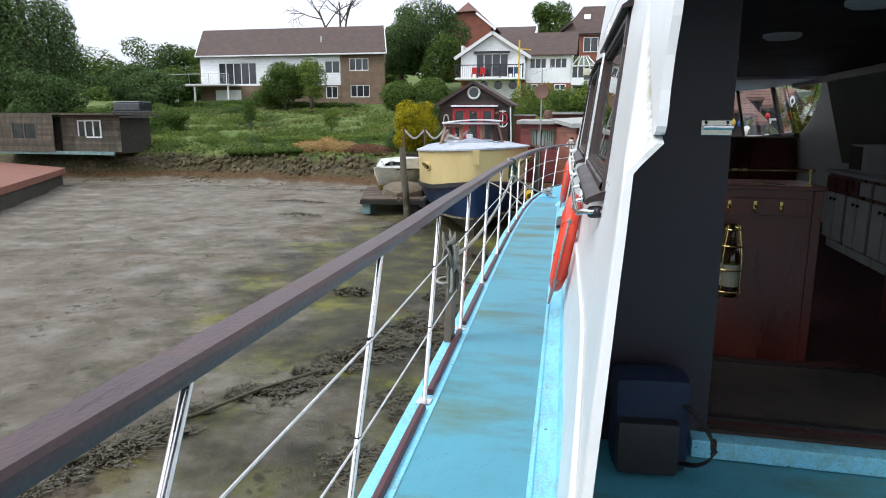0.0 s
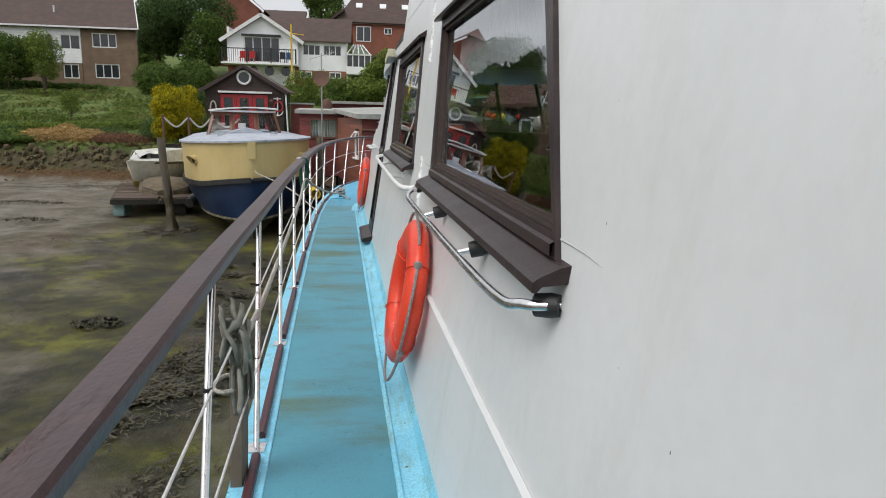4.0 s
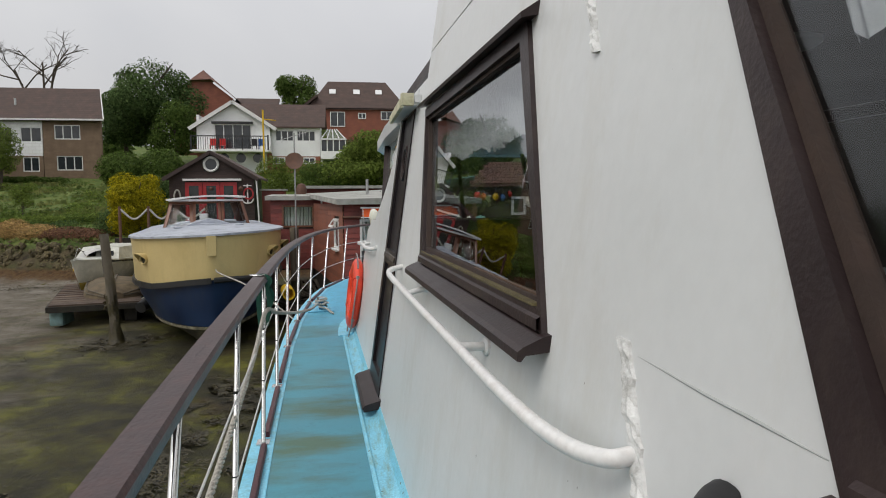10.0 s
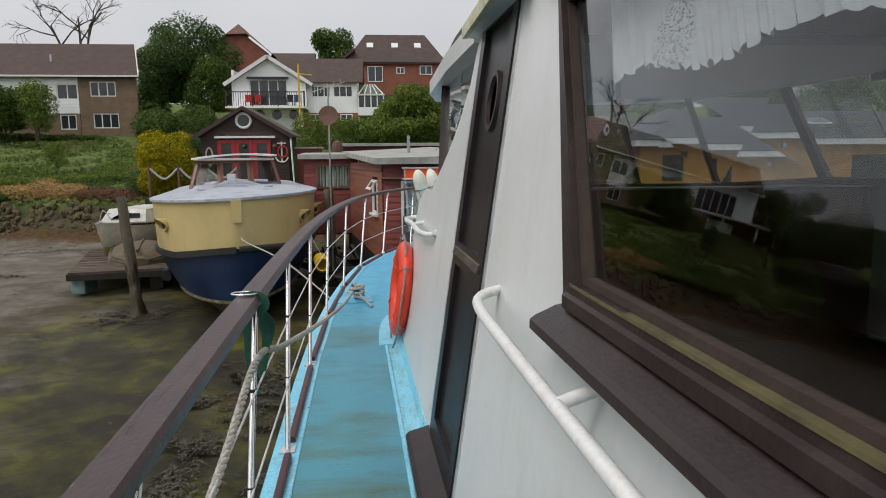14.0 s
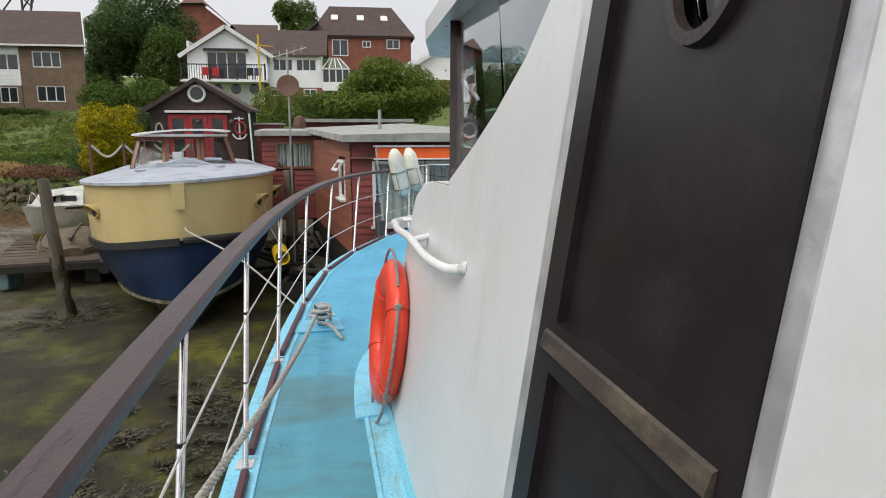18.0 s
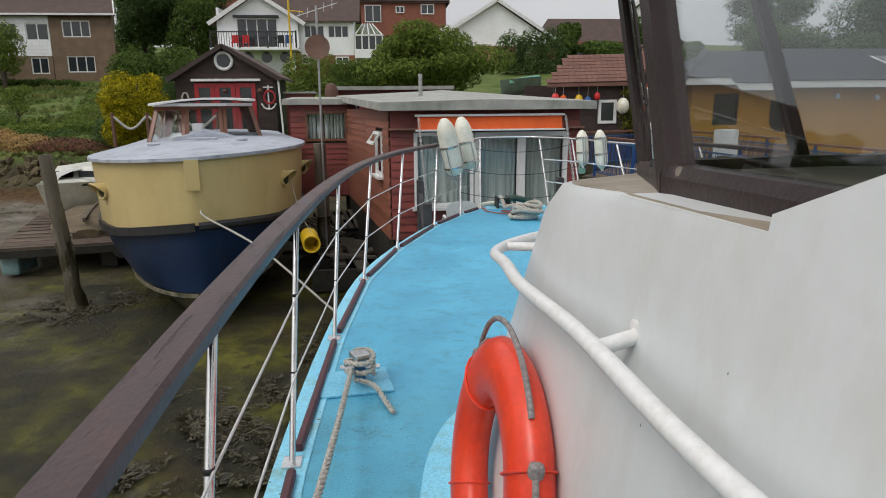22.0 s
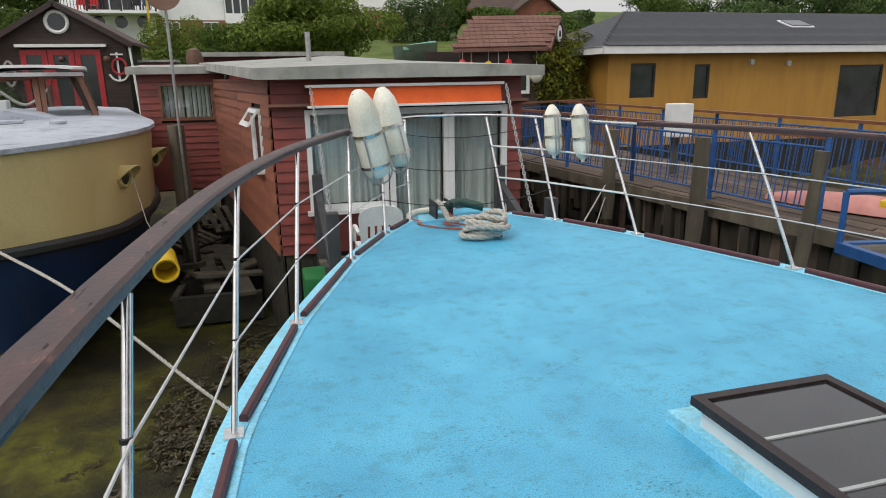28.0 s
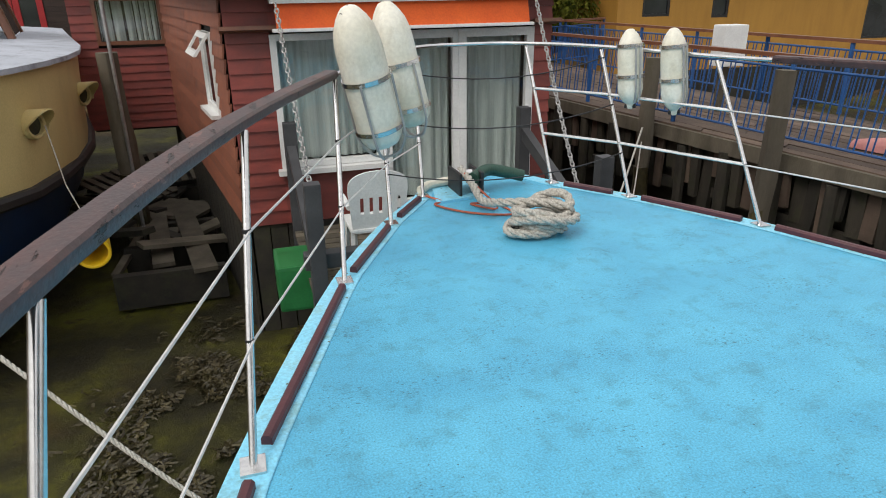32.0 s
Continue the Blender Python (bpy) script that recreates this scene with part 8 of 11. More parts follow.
def glazed(parent, x0, x1, z0, z1, y, frame, curtain=None, bars=(), t=0.06, name="window", glass=None):
    """A framed window in a wall that faces -y."""
    w = new(name)
    w.parent = parent
    w.matrix_parent_inverse = parent.matrix_world.inverted()
    part("frame", holed([(x0, z0), (x1, z0), (x1, z1), (x0, z1)], [[(x0 + t, z0 + t), (x1 - t, z0 + t), (x1 - t, z1 - t), (x0 + t, z1 - t)]], lambda u, v, o: Vector((u, y - 0.03 + o, v)), 0.07), frame, w)
    for b in bars:
        part("glazing_bar", boxed((b, y, (z0 + z1) / 2), (t * 0.9, 0.06, z1 - z0 - 2 * t)), frame, w)
    part("pane", boxed(((x0 + x1) / 2, y + 0.012, (z0 + z1) / 2), (x1 - x0 - 2 * t, 0.006, z1 - z0 - 2 * t)), glass or M["clear"], w).visible_shadow = False
    if curtain:
        n = int((x1 - x0) * 60)
        bm = bmesh.new()
        rows = [[bm.verts.new((x0 + t + (x1 - x0 - 2 * t) * k / n, y + 0.10 + 0.025 * math.sin(k * 0.8 + math.sin(k * 0.13) * 3), z)) for z in (z0 + t, z1 - t)] for k in range(n + 1)]
        for a, b in zip(rows, rows[1:]):
            bm.faces.new((a[0], b[0], b[1], a[1]))
        part("curtain", bm, curtain, w, smooth="all")
    return w


def chain(p, q, parent, sag=0.05, link=0.06):
    p, q = Vector(p), Vector(q)
    n = int((q - p).length / (link * 0.75))
    for k in range(n):
        t = (k + 0.5) / n
        c = p.lerp(q, t) - Vector((0, 0, sag * 4 * t * (1 - t)))
        d = (q - p).normalized()
        s = d.cross(Vector((0, 1, 0) if k % 2 else (1, 0, 0))).normalized()
        ring = [c + d * link * 0.5 * math.cos(a) + s * link * 0.28 * math.sin(a) for a in [2 * math.pi * j / 8 for j in range(8)]]
        part("chain_link", sweep(bmesh.new(), ring, circle(0.008, 4), True), M["galv"], parent)


def houseboat():
    th = thing("houseboat", 0, 19.4, -2.1, "dark red boarded houseboat with a flat grey felt roof", "houseboat")
    x0, x1, y0, y1, zb, zt = -1.65, 1.62, 19.4, 26.5, -0.9, 1.30
    part("core", boxed((-0.5, 26.0, 0.2), (4.1, 0.8, 2.1)), M["darkwood"], th)
    part("side_core", boxed((x0 + 0.06 - 0.16 * 3.5, 22.9, 0.2), (0.04, 6.9, 2.2), turned(9.1)), M["darkwood"], th)
    part("side_core", boxed((x1 - 0.06, 23.0, 0.2), (0.04, 6.9, 2.2)), M["darkwood"], th)
    part("floor", boxed((-0.1, 23.0, -0.95), (3.2, 7.0, 0.06)), M["darkwood"], th)
    h = 0.135
    k = 0
    z = zb
    while z < zt - 0.02:
        zz = min(h, zt - z)
        tilt = turned(-9, "X")
        board(((-1.43, y0, z + zz / 2), (0.40, 0.018, zz), tilt), M["redboard"], th)
        board(((1.52, y0, z + zz / 2), (0.20, 0.018, zz), tilt), M["redboard"], th)
        if z + zz < -0.33:
            board(((-0.70, y0, z + zz / 2), (1.06, 0.018, zz), tilt), M["redboard"], th)
        if z > 0.95:
            board(((0.10, y0, z + zz / 2), (2.66, 0.018, zz), tilt), M["redboard"], th)
        for ya, yb in ((19.42, 22.0), (22.01, 24.4), (24.41, 26.4)):
            if ya < 20 and 0.1 < z < 0.95:
                board(((x0 - 0.16 * 0.34, 19.74, z + zz / 2), (0.018, 0.62, zz), turned(9.1) @ turned(9, "Y")), M["rustboard"], th)
                board(((x0 - 0.16 * 2.0, 21.4, z + zz / 2), (0.018, 1.2, zz), turned(9.1) @ turned(9, "Y")), M["rustboard"], th)
            else:
                board(((x0 - 0.16 * ((ya + yb) / 2 - 19.4), (ya + yb) / 2, z + zz / 2), (0.018, (yb - ya) * 1.013, zz), turned(9.1) @ turned(9, "Y")), M["rustboard"], th)
        board(((x1, 22.9, z + zz / 2), (0.018, 7.0, zz), turned(-9, "Y")), M["redboard"], th)
        z += h
    # roof
    bm = bmesh.new()
    vs = [bm.verts.new(p) for p in ((-1.80, 19.05, 1.30), (1.80, 19.05, 1.30), (1.80, 26.8, 1.52), (-2.95, 26.8, 1.52), (-1.80, 19.05, 1.43), (1.80, 19.05, 1.43), (1.80, 26.8, 1.65), (-2.95, 26.8, 1.65), (0, 19.05, 1.47), (0, 26.8, 1.78))]
    for f in ((3, 2, 1, 0), (0, 1, 5, 8, 4), (1, 2, 6, 5), (2, 3, 7, 9, 6), (3, 0, 4, 7), (4, 8, 9, 7), (8, 5, 6, 9)):
        bm.faces.new([vs[i] for i in f])
    part("roof", bm, M["felt"], th, "mossy grey felt roof with a thick edge")
    part("chimney", tube([(-0.95, 21.9, 1.55), (-0.95, 21.9, 2.0)], 0.042, 12), M["galv"], th, "metal chimney pipe", smooth=True)
    for sx in (-1.42, 1.52):
        part("ledge", boxed((sx, 19.33, 0.98), (0.5 if sx < 0 else 0.3, 0.16, 0.035), turned(-12, "X")), M["varnish"], th)
    # awning
    aw = part("awning_box", boxed((0.03, 19.22, 1.215), (2.5, 0.2, 0.035), None, 0.006), M["whiteplastic"], th, "white awning cassette top")
    part("awning_fabric", holed([(-1.18, 0.99), (1.24, 0.99), (1.24, 1.20), (-1.18, 1.20)], [], lambda u, v, o: Vector((u, 19.10 + o + 0.3 * (v - 0.99), v)), 0.012), M["orange"], aw, "orange awning fabric")
    part("awning_bar", boxed((0.03, 19.10, 0.975), (2.5, 0.05, 0.03), None, 0.008), M["whiteplastic"], aw)
    glazed(th, -1.24, -0.22, -0.33, 0.93, 19.40, M["upvc"], M["voile"])
    glazed(th, -0.20, 0.62, -0.86, 0.93, 19.42, M["upvc"], M["voile"], name="patio_door", t=0.08)
    d2 = glazed(th, 0.60, 1.42, -0.86, 0.93, 19.40, M["upvc"], M["voile"], name="patio_door", t=0.08)
    part("door_handle", boxed((1.36, 19.35, 0.05), (0.03, 0.04, 0.18), None, 0.006), M["whiteplastic"], d2)
    part("window_ledge", boxed((-0.72, 19.34, -0.36), (1.12, 0.12, 0.05)), M["upvc"], th)
    # side window, its vent pushed open
    sw = part("side_window", holed([(20.06, 0.12), (20.80, 0.12), (20.80, 0.92), (20.06, 0.92)], [[(20.12, 0.18), (20.74, 0.18), (20.74, 0.86), (20.12, 0.86)]], lambda u, v, o: Vector((x0 - 0.03 + o - 0.16 * (u - 19.4), u, v)), 0.06), M["upvc"], th)
    part("vent_sash", holed([(20.08, 0.70), (20.78, 0.70), (20.78, 0.92), (20.08, 0.92)], [[(20.13, 0.75), (20.73, 0.75), (20.73, 0.87), (20.13, 0.87)]], lambda u, v, o: Vector((x0 - 0.04 - (0.92 - v) * 0.7 + o - 0.16 * (u - 19.4), u, v)), 0.03), M["upvc"], sw)
    part("pane", boxed((x0 - 0.165, 20.43, 0.52), (0.006, 0.64, 0.7), turned(9.1)), M["clear"], sw).visible_shadow = False
    part("sill", boxed((x0 - 0.215, 20.43, 0.10), (0.12, 0.82, 0.04), turned(9.1)), M["upvc"], sw)
    # skirt of upright dark planks
    for k in range(18):
        x = -1.6 + 3.2 * (k + 0.5) / 18
        part("skirt_plank", boxed((x, 19.42 + 0.01 * (k % 2), -1.5), (0.165, 0.03, 1.25)), M["darkwood"], th)
    for k in range(30):
        part("skirt_plank", boxed((x0 + 0.02 - 0.16 * (0.1 + 0.235 * k), 19.5 + 0.235 * k, -1.5), (0.03, 0.22, 1.25 + 0.05 * (k % 3)), turned(9.1)), M["darkwood"], th)
    # wing on its shore side
    wg = thing("houseboat_wing", -3.1, 25.5, -2.1, "red boarded lean-to of the houseboat with a curtained window", "shed")
    z = -0.9
    while z < 1.4:
        for xa, xb in ((-4.05, -3.68), (-2.62, -2.3)) if 0.45 < z < 1.22 else ((-4.05, -2.3),):
            board((((xa + xb) / 2, 25.5, z + 0.067), (xb - xa, 0.018, 0.14), turned(-9, "X")), M["redboard"], wg)
        z += 0.135
    part("core", boxed((-3.2, 26.4, 0.2), (1.6, 1.6, 2.3)), M["darkwood"], wg)
    part("roof", boxed((-3.15, 26.3, 1.52), (2.1, 2.1, 0.14), turned(2, "X")), M["felt"], wg)
    glazed(wg, -3.68, -2.62, 0.50, 1.25, 25.48, M["varnish"], M["voile"])
    part("downpipe", tube([(-2.36, 25.4, 1.4), (-2.36, 25.4, 0.2)], 0.03, 8), M["whiteplastic"], wg)
    # platform with beams and chains
    pf = thing("landing_stage", 0, 18.3, -2.1, "grey timber landing stage hung on chains from the houseboat", "platform")
    for x in (-1.15, 1.25):
        part("post", boxed((x, 17.55, -0.95), (0.12, 0.12, 1.9), None, 0.01), M["greybeam"], pf)
        part("post", boxed((x, 19.2, -0.6), (0.12, 0.12, 1.5), None, 0.01), M["greybeam"], pf)
        part("brace", sweep(bmesh.new(), [(x, 17.55, -0.75), (x, 19.2, -0.1)], [(-0.04, -0.06), (-0.04, 0.06), (0.04, 0.06), (0.04, -0.06)]), M["greybeam"], pf)
        chain((x * 1.02, 19.05, 1.2), (x * 0.95, 17.7, -0.55), pf)
    part("beam", boxed((0.05, 17.6, -0.62), (2.6, 0.12, 0.12), None, 0.01), M["greybeam"], pf)
    for k in range(12):
        part("board", boxed((0.05, 17.72 + 0.13 * k, -0.93), (2.5, 0.115, 0.035)), M["oldwood"], pf)
    bx = thing("green_box", -1.2, 18.0, -1.1, "green plastic box under the landing stage", "box")
    part("body", boxed((-1.25, 18.2, -1.0), (0.4, 0.5, 0.4), None, 0.03), M["greenplastic"], bx)
    # white garden chair
    ch = thing("garden_chair", -0.62, 17.95, -0.91, "white plastic garden chair on the landing stage", "chair")
    part("seat", boxed((-0.62, 18.0, -0.50), (0.46, 0.44, 0.035), None, 0.015), M["whiteplastic"], ch)
    for dx in (-0.2, 0.2):
        for dy in (-0.18, 0.18):
            part("leg", sweep(bmesh.new(), [(-0.62 + dx * 1.1, 18.0 + dy * 1.15, -0.91), (-0.62 + dx, 18.0 + dy, -0.5)], [(-0.02, -0.02), (-0.02, 0.02), (0.02, 0.02), (0.02, -0.02)]), M["whiteplastic"], ch)
        part("armrest", tube(smoothline([(-0.62 + dx * 1.15, 17.8, -0.3), (-0.62 + dx * 1.2, 18.1, -0.28), (-0.62 + dx * 1.15, 18.25, -0.48)], 4), 0.022, 8), M["whiteplastic"], ch)
    slots = [[(-0.765 + 0.075 * k, -0.36), (-0.735 + 0.075 * k, -0.36), (-0.735 + 0.075 * k, -0.22), (-0.765 + 0.075 * k, -0.22)] for k in range(5)]
    arch = [(-0.62 + 0.24 * math.cos(t), -0.16 + 0.16 * math.sin(t) ** 0.6) for t in [math.pi * k / 14 for k in range(15)]]
    part("backrest", holed([(-0.83, -0.48), (-0.41, -0.48)] + arch, slots, lambda u, v, o: Vector((u, 17.80 + o - 0.15 * (v + 0.48), v)), 0.02), M["whiteplastic"], ch)
    # aerial mast with dish
    ms = thing("aerial_mast", -2.98, 21.9, -2.1, "thin aerial mast with a rusty dish beside the houseboat", "mast")
    part("pole", tube([(-2.98, 21.95, -2.2), (-2.97, 21.9, 3.3)], 0.022, 8), M["galv"], ms)
    part("dish", lathe([(0.0, 0.0), (0.14, 0.015), (0.24, 0.05), (0.245, 0.06), (0.13, 0.03), (0.0, 0.015)], 20, Matrix.Translation((-2.97, 21.84, 2.5)) @ Matrix.Rotation(radians(75), 4, "X")), M["rusty"], ms, "rust-brown dish", smooth=True)
    part("aerial_boom", tube([(-3.35, 21.9, 3.1), (-2.55, 21.9, 3.35)], 0.01, 6), M["galv"], ms)
    for k in range(5):
        x = -3.3 + 0.16 * k
        part("aerial_rod", tube([(x, 21.8, 3.12 + 0.05 * k - 0.1), (x, 22.0, 3.12 + 0.05 * k + 0.1)], 0.006, 5), M["galv"], ms)
    pw = thing("plank_path", -2.4, 22, -1.75, "loose planks laid as a path over the mud", "planks")
    for a, b, w in (((-2.62, 20.5), (-2.95, 23.2), 0.24), ((-2.15, 20.2), (-2.6, 23.0), 0.26), ((-2.75, 23.2), (-3.0, 25.4), 0.3), ((-2.2, 22.4), (-2.9, 22.8), 0.7)):
        a, b = Vector((*a, -1.62)), Vector((*b, -1.58))
        part("plank", sweep(bmesh.new(), [a, b], [(-w / 2, -0.025), (-w / 2, 0.025), (w / 2, 0.025), (w / 2, -0.025)]), M["oldwood"], pw)
    rnd = random.Random(17)
    for k in range(26):
        c = Vector((rnd.uniform(-3.3, -2.1), rnd.uniform(20.6, 25.3), -1.72 + rnd.uniform(-0.1, 0.25)))
        c.x -= 0.1 * (c.y - 20)
        sp = thing("scrap_timber", c.x, c.y, c.z, "dark sodden scrap timber lying beside the houseboat", "timber", "scrap timbers")
        part("baulk", boxed(c, (rnd.uniform(0.09, 0.26), rnd.uniform(0.6, 1.7), rnd.uniform(0.03, 0.08)), turned(rnd.uniform(-75, 75)) @ turned(rnd.uniform(-12, 12), "X"), 0.006), M["darkwood"] if k % 3 else M["oldwood"], sp)
    for k, (x, y) in enumerate(((-2.9, 24.3), (-3.3, 23.2))):
        pl = thing("pallet", x, y, -1.5, "broken dark timber pallet leaning on the scrap heap", "pallet", "pallets")
        tilt = turned(15 + 40 * k) @ turned(18, "X")
        for j in range(6):
            part("slat", boxed(Vector((x, y, -1.40)) + tilt @ Vector((-0.42 + 0.168 * j, 0, 0.05)), (0.10, 1.0, 0.02), tilt), M["oldwood"], pl)
        for j in range(3):
            part("runner", boxed(Vector((x, y, -1.40)) + tilt @ Vector((0, -0.45 + 0.45 * j, 0)), (1.0, 0.09, 0.08), tilt), M["darkwood"], pl)
    for k in range(6):
        part("bearer", boxed((-2.55, 20.4 + 0.9 * k, -1.85), (1.2, 0.12, 0.4)), M["darkwood"], pw)


M["greenplastic"] = surf("bright_green_plastic", (0.01, 0.12, 0.03), (0.02, 0.18, 0.05), 5, 0.5, 0.05)
M["rusty"] = surf("rusty_brown_metal", (0.09, 0.045, 0.03), (0.14, 0.07, 0.045), 8, 0.7, 0.2)
houseboat()


# ---- jetty with blue railings ----
M["piling"] = surf("weedy_timber_piling", (0.014, 0.012, 0.008), (0.042, 0.034, 0.024), 6, 0.85, 0.7, dirt=(0.03, 0.035, 0.012), dirt_amount=0.8, dirt_scale=4, stretch=(1, 1, 0.3), island=0.3)
def jetty():
    jt = thing("jetty", 4.8, 21, -2.1, "timber jetty with dark upright piling on its face", "jetty")
    e0, e1 = Vector((3.35, 24.5, 0)), Vector((4.55, 14.6, 0))
    f0, f1 = Vector((5.9, 28.0, 0)), Vector((6.6, 15.0, 0))
    for j in range(15):
        cuts = [0.0, 0.22 + 0.05 * (j * 7 % 3), 0.48 + 0.06 * (j * 5 % 3), 0.74 + 0.04 * (j * 3 % 4), 1.0]
        for a, b in zip(cuts, cuts[1:]):
            w0, w1, top = j / 15, (j + 0.955) / 15, -0.40 + 0.006 * math.sin(j * 5.1 + 9 * a)
            q = [e0.lerp(f0, w0).lerp(e1.lerp(f1, w0), a + 0.0005), e0.lerp(f0, w1).lerp(e1.lerp(f1, w1), a + 0.0005), e0.lerp(f0, w1).lerp(e1.lerp(f1, w1), b - 0.0005), e0.lerp(f0, w0).lerp(e1.lerp(f1, w0), b - 0.0005)]
            part("board", prism([(p.x, p.y) for p in q], top - 0.05, top), M["plank"], jt)
    for k in range(14):
        p = e0.lerp(e1, (k + 0.4) / 14)
        part("fender_post", tube([(p.x - 0.03, p.y, -2.2), (p.x - 0.02, p.y + 0.02, -0.62 + 0.05 * (k % 3))], 0.07 + 0.012 * (k % 3), 9), M["piling"], jt, smooth=True)
    part("edge_beam", sweep(bmesh.new(), [e0 + Vector((0, 0, -0.52)), e1 + Vector((0, 0, -0.52))], [(-0.06, -0.08), (-0.06, 0.10), (0.06, 0.10), (0.06, -0.08)]), M["oldwood"], jt)
    for k in range(60):
        p = e0.lerp(e1, (k + 0.5) / 60)
        drop = 0.34 + 0.09 * (k * 11 % 5) + 0.05 * (k * 7 % 3)
        part("pile_plank", boxed((p.x + 0.04 + 0.02 * (k * 7 % 4), p.y, -0.60 - drop / 2), (0.05 + 0.012 * (k % 3), 0.12 + 0.015 * (k * 3 % 4), drop), turned(6) @ turned((k * 13 % 9) - 4, "X")), M["piling"] if k % 3 else M["plank"], jt)
    for k in range(4):
        p, q = e0.lerp(e1, k / 4), e0.lerp(e1, (k + 0.8) / 4)
        part("waling", sweep(bmesh.new(), [p + Vector((0.12, 0, -1.15 - 0.1 * (k % 2))), q + Vector((0.12, 0, -1.2))], [(-0.03, -0.07), (-0.03, 0.07), (0.03, 0.06), (0.03, -0.07)]), M["darkwood"], jt)
    # near-black sheet stands in for the unlit void under the jetty
    part("backing", sweep(bmesh.new(), [e0 + Vector((0.35, 0, -1.3)), e1 + Vector((0.35, 0, -1.3))], [(-0.04, -0.8), (-0.04, 0.8), (0.04, 0.8), (0.04, -0.8)]), M["darkwood"], jt)

    def railing(pts, label, h=0.98, step_len=1.55):
        rl = thing("jetty_railing", pts[0][0], pts[0][1], -0.4, label, "railing", "jetty railings")
        pts = [Vector((*p, -0.40)) for p in pts]
        for a, b in zip(pts, pts[1:]):
            L = (b - a).length
            m = max(1, round(L / step_len))
            up = Vector((0, 0, 1))
            for k in range(m):
                p, q = a.lerp(b, k / m), a.lerp(b, (k + 1) / m)
                part("post", tube([p, p + up * h], 0.032, 8), M["bluepaint"], rl)
                part("top_bar", tube([p + up * (h - 0.12), q + up * (h - 0.12)], 0.016, 6), M["bluepaint"], rl)
                part("bottom_bar", tube([p + up * 0.12, q + up * 0.12], 0.016, 6), M["bluepaint"], rl)
                c = 9
                for j in range(c):
                    s0, s1 = p.lerp(q, (j + 0.15) / c), p.lerp(q, (j + 0.5) / c)
                    s2 = p.lerp(q, (j + 0.85) / c)
                    part("infill_bar", tube([s0 + up * 0.12, s1 + up * (h - 0.12)], 0.009, 5), M["bluepaint"], rl)
                    part("infill_bar", tube([s1 + up * 0.12, s2 + up * (h - 0.12)], 0.009, 5), M["bluepaint"], rl)
            part("end_post", tube([b, b + up * h], 0.032, 8), M["bluepaint"], rl)
            part("handrail", sweep(bmesh.new(), [a + up * h, b + up * h], [(-0.045, -0.02), (-0.045, 0.025), (0.045, 0.025), (0.045, -0.02)]), M["varnish"], rl, "brown wooden handrail")

    railing([(3.52, 24.2), (3.98, 20.4), (4.36, 17.0)], "bright blue metal railing with brown wooden handrail on the jetty")
    railing([(6.0, 27.8), (6.35, 21.5), (6.75, 14.2)], "bright blue metal railing with brown wooden handrail on the jetty")
    railing([(3.3, 26.4), (7.4, 28.2)], "bright blue metal railing across the head of the jetty")
    wb = thing("meter_box", 5.05, 20.75, -0.4, "white electricity box on a post beside the jetty", "meter box")
    part("box", boxed((5.05, 20.8, 0.52), (0.38, 0.26, 0.55), None, 0.02), M["whiteplastic"], wb)
    part("post", boxed((5.05, 20.85, -0.05), (0.1, 0.1, 0.7)), M["oldwood"], wb)
    kb = thing("covered_skiff", 5.5, 17.5, -0.4, "pink and yellow covered skiff lying on the jetty", "skiff")
    bm = bmesh.new()
    rows = []
    for k in range(11):
        t = k / 10
        w = 0.30 * math.sin(math.pi * (0.06 + 0.88 * t)) ** 0.6
        p = Vector((4.9 + 0.9 * t, 18.4 - 2.2 * t, -0.38))
        rows.append([bm.verts.new(p + Vector((w * math.cos(a) * 0.9, w * math.cos(a) * 0.3, 0.20 * (w / 0.30) * math.sin(a)))) for a in [math.pi * j / 8 for j in range(9)]])
    for a, b in zip(rows, rows[1:]):
        for j in range(8):
            bm.faces.new((a[j], a[j + 1], b[j + 1], b[j]))
    part("cover", bm, M["pinktarp"], kb, smooth=True)
    part("yellow_cover", boxed((5.62, 16.75, -0.24), (0.5, 0.8, 0.10), turned(25), 0.04), M["yellow"], kb, "yellow cover sheet", smooth=True)
    tp = thing("green_tarpaulin", 3.3, 25.2, -0.4, "pale green tarpaulin thrown over a stack", "tarpaulin")
    part("sheet", lathe([(0.55, 0), (0.5, 0.5), (0.36, 0.95), (0.15, 1.2), (0.0, 1.24)], 9, Matrix.Translation((3.1, 25.3, -0.4))), M["mint"], tp, smooth=True)
    # gangway
    gw = thing("gangway", 3.3, 14.8, -0.4, "grey boarded gangway in a bright blue steel frame", "gangway")
    a0, a1, b0, b1 = Vector((3.42, 15.8, -0.28)), Vector((2.75, 13.7, -0.12)), Vector((5.0, 15.4, -0.28)), Vector((4.3, 13.3, -0.12))
    for k in range(14):
        q = [a0.lerp(a1, k / 14), b0.lerp(b1, k / 14), b0.lerp(b1, (k + 0.88) / 14), a0.lerp(a1, (k + 0.88) / 14)]
        zz = q[0].z
        part("board", prism([(p.x, p.y) for p in q], zz - 0.03, zz), M["oldwood"], gw)
    for p, q in ((a0, a1), (b0, b1), (a0, b0), (a1, b1)):
        part("frame_bar", sweep(bmesh.new(), [p + Vector((0, 0, -0.03)), q + Vector((0, 0, -0.03))], [(-0.04, -0.05), (-0.04, 0.05), (0.04, 0.05), (0.04, -0.05)]), M["bluepaint"], gw)
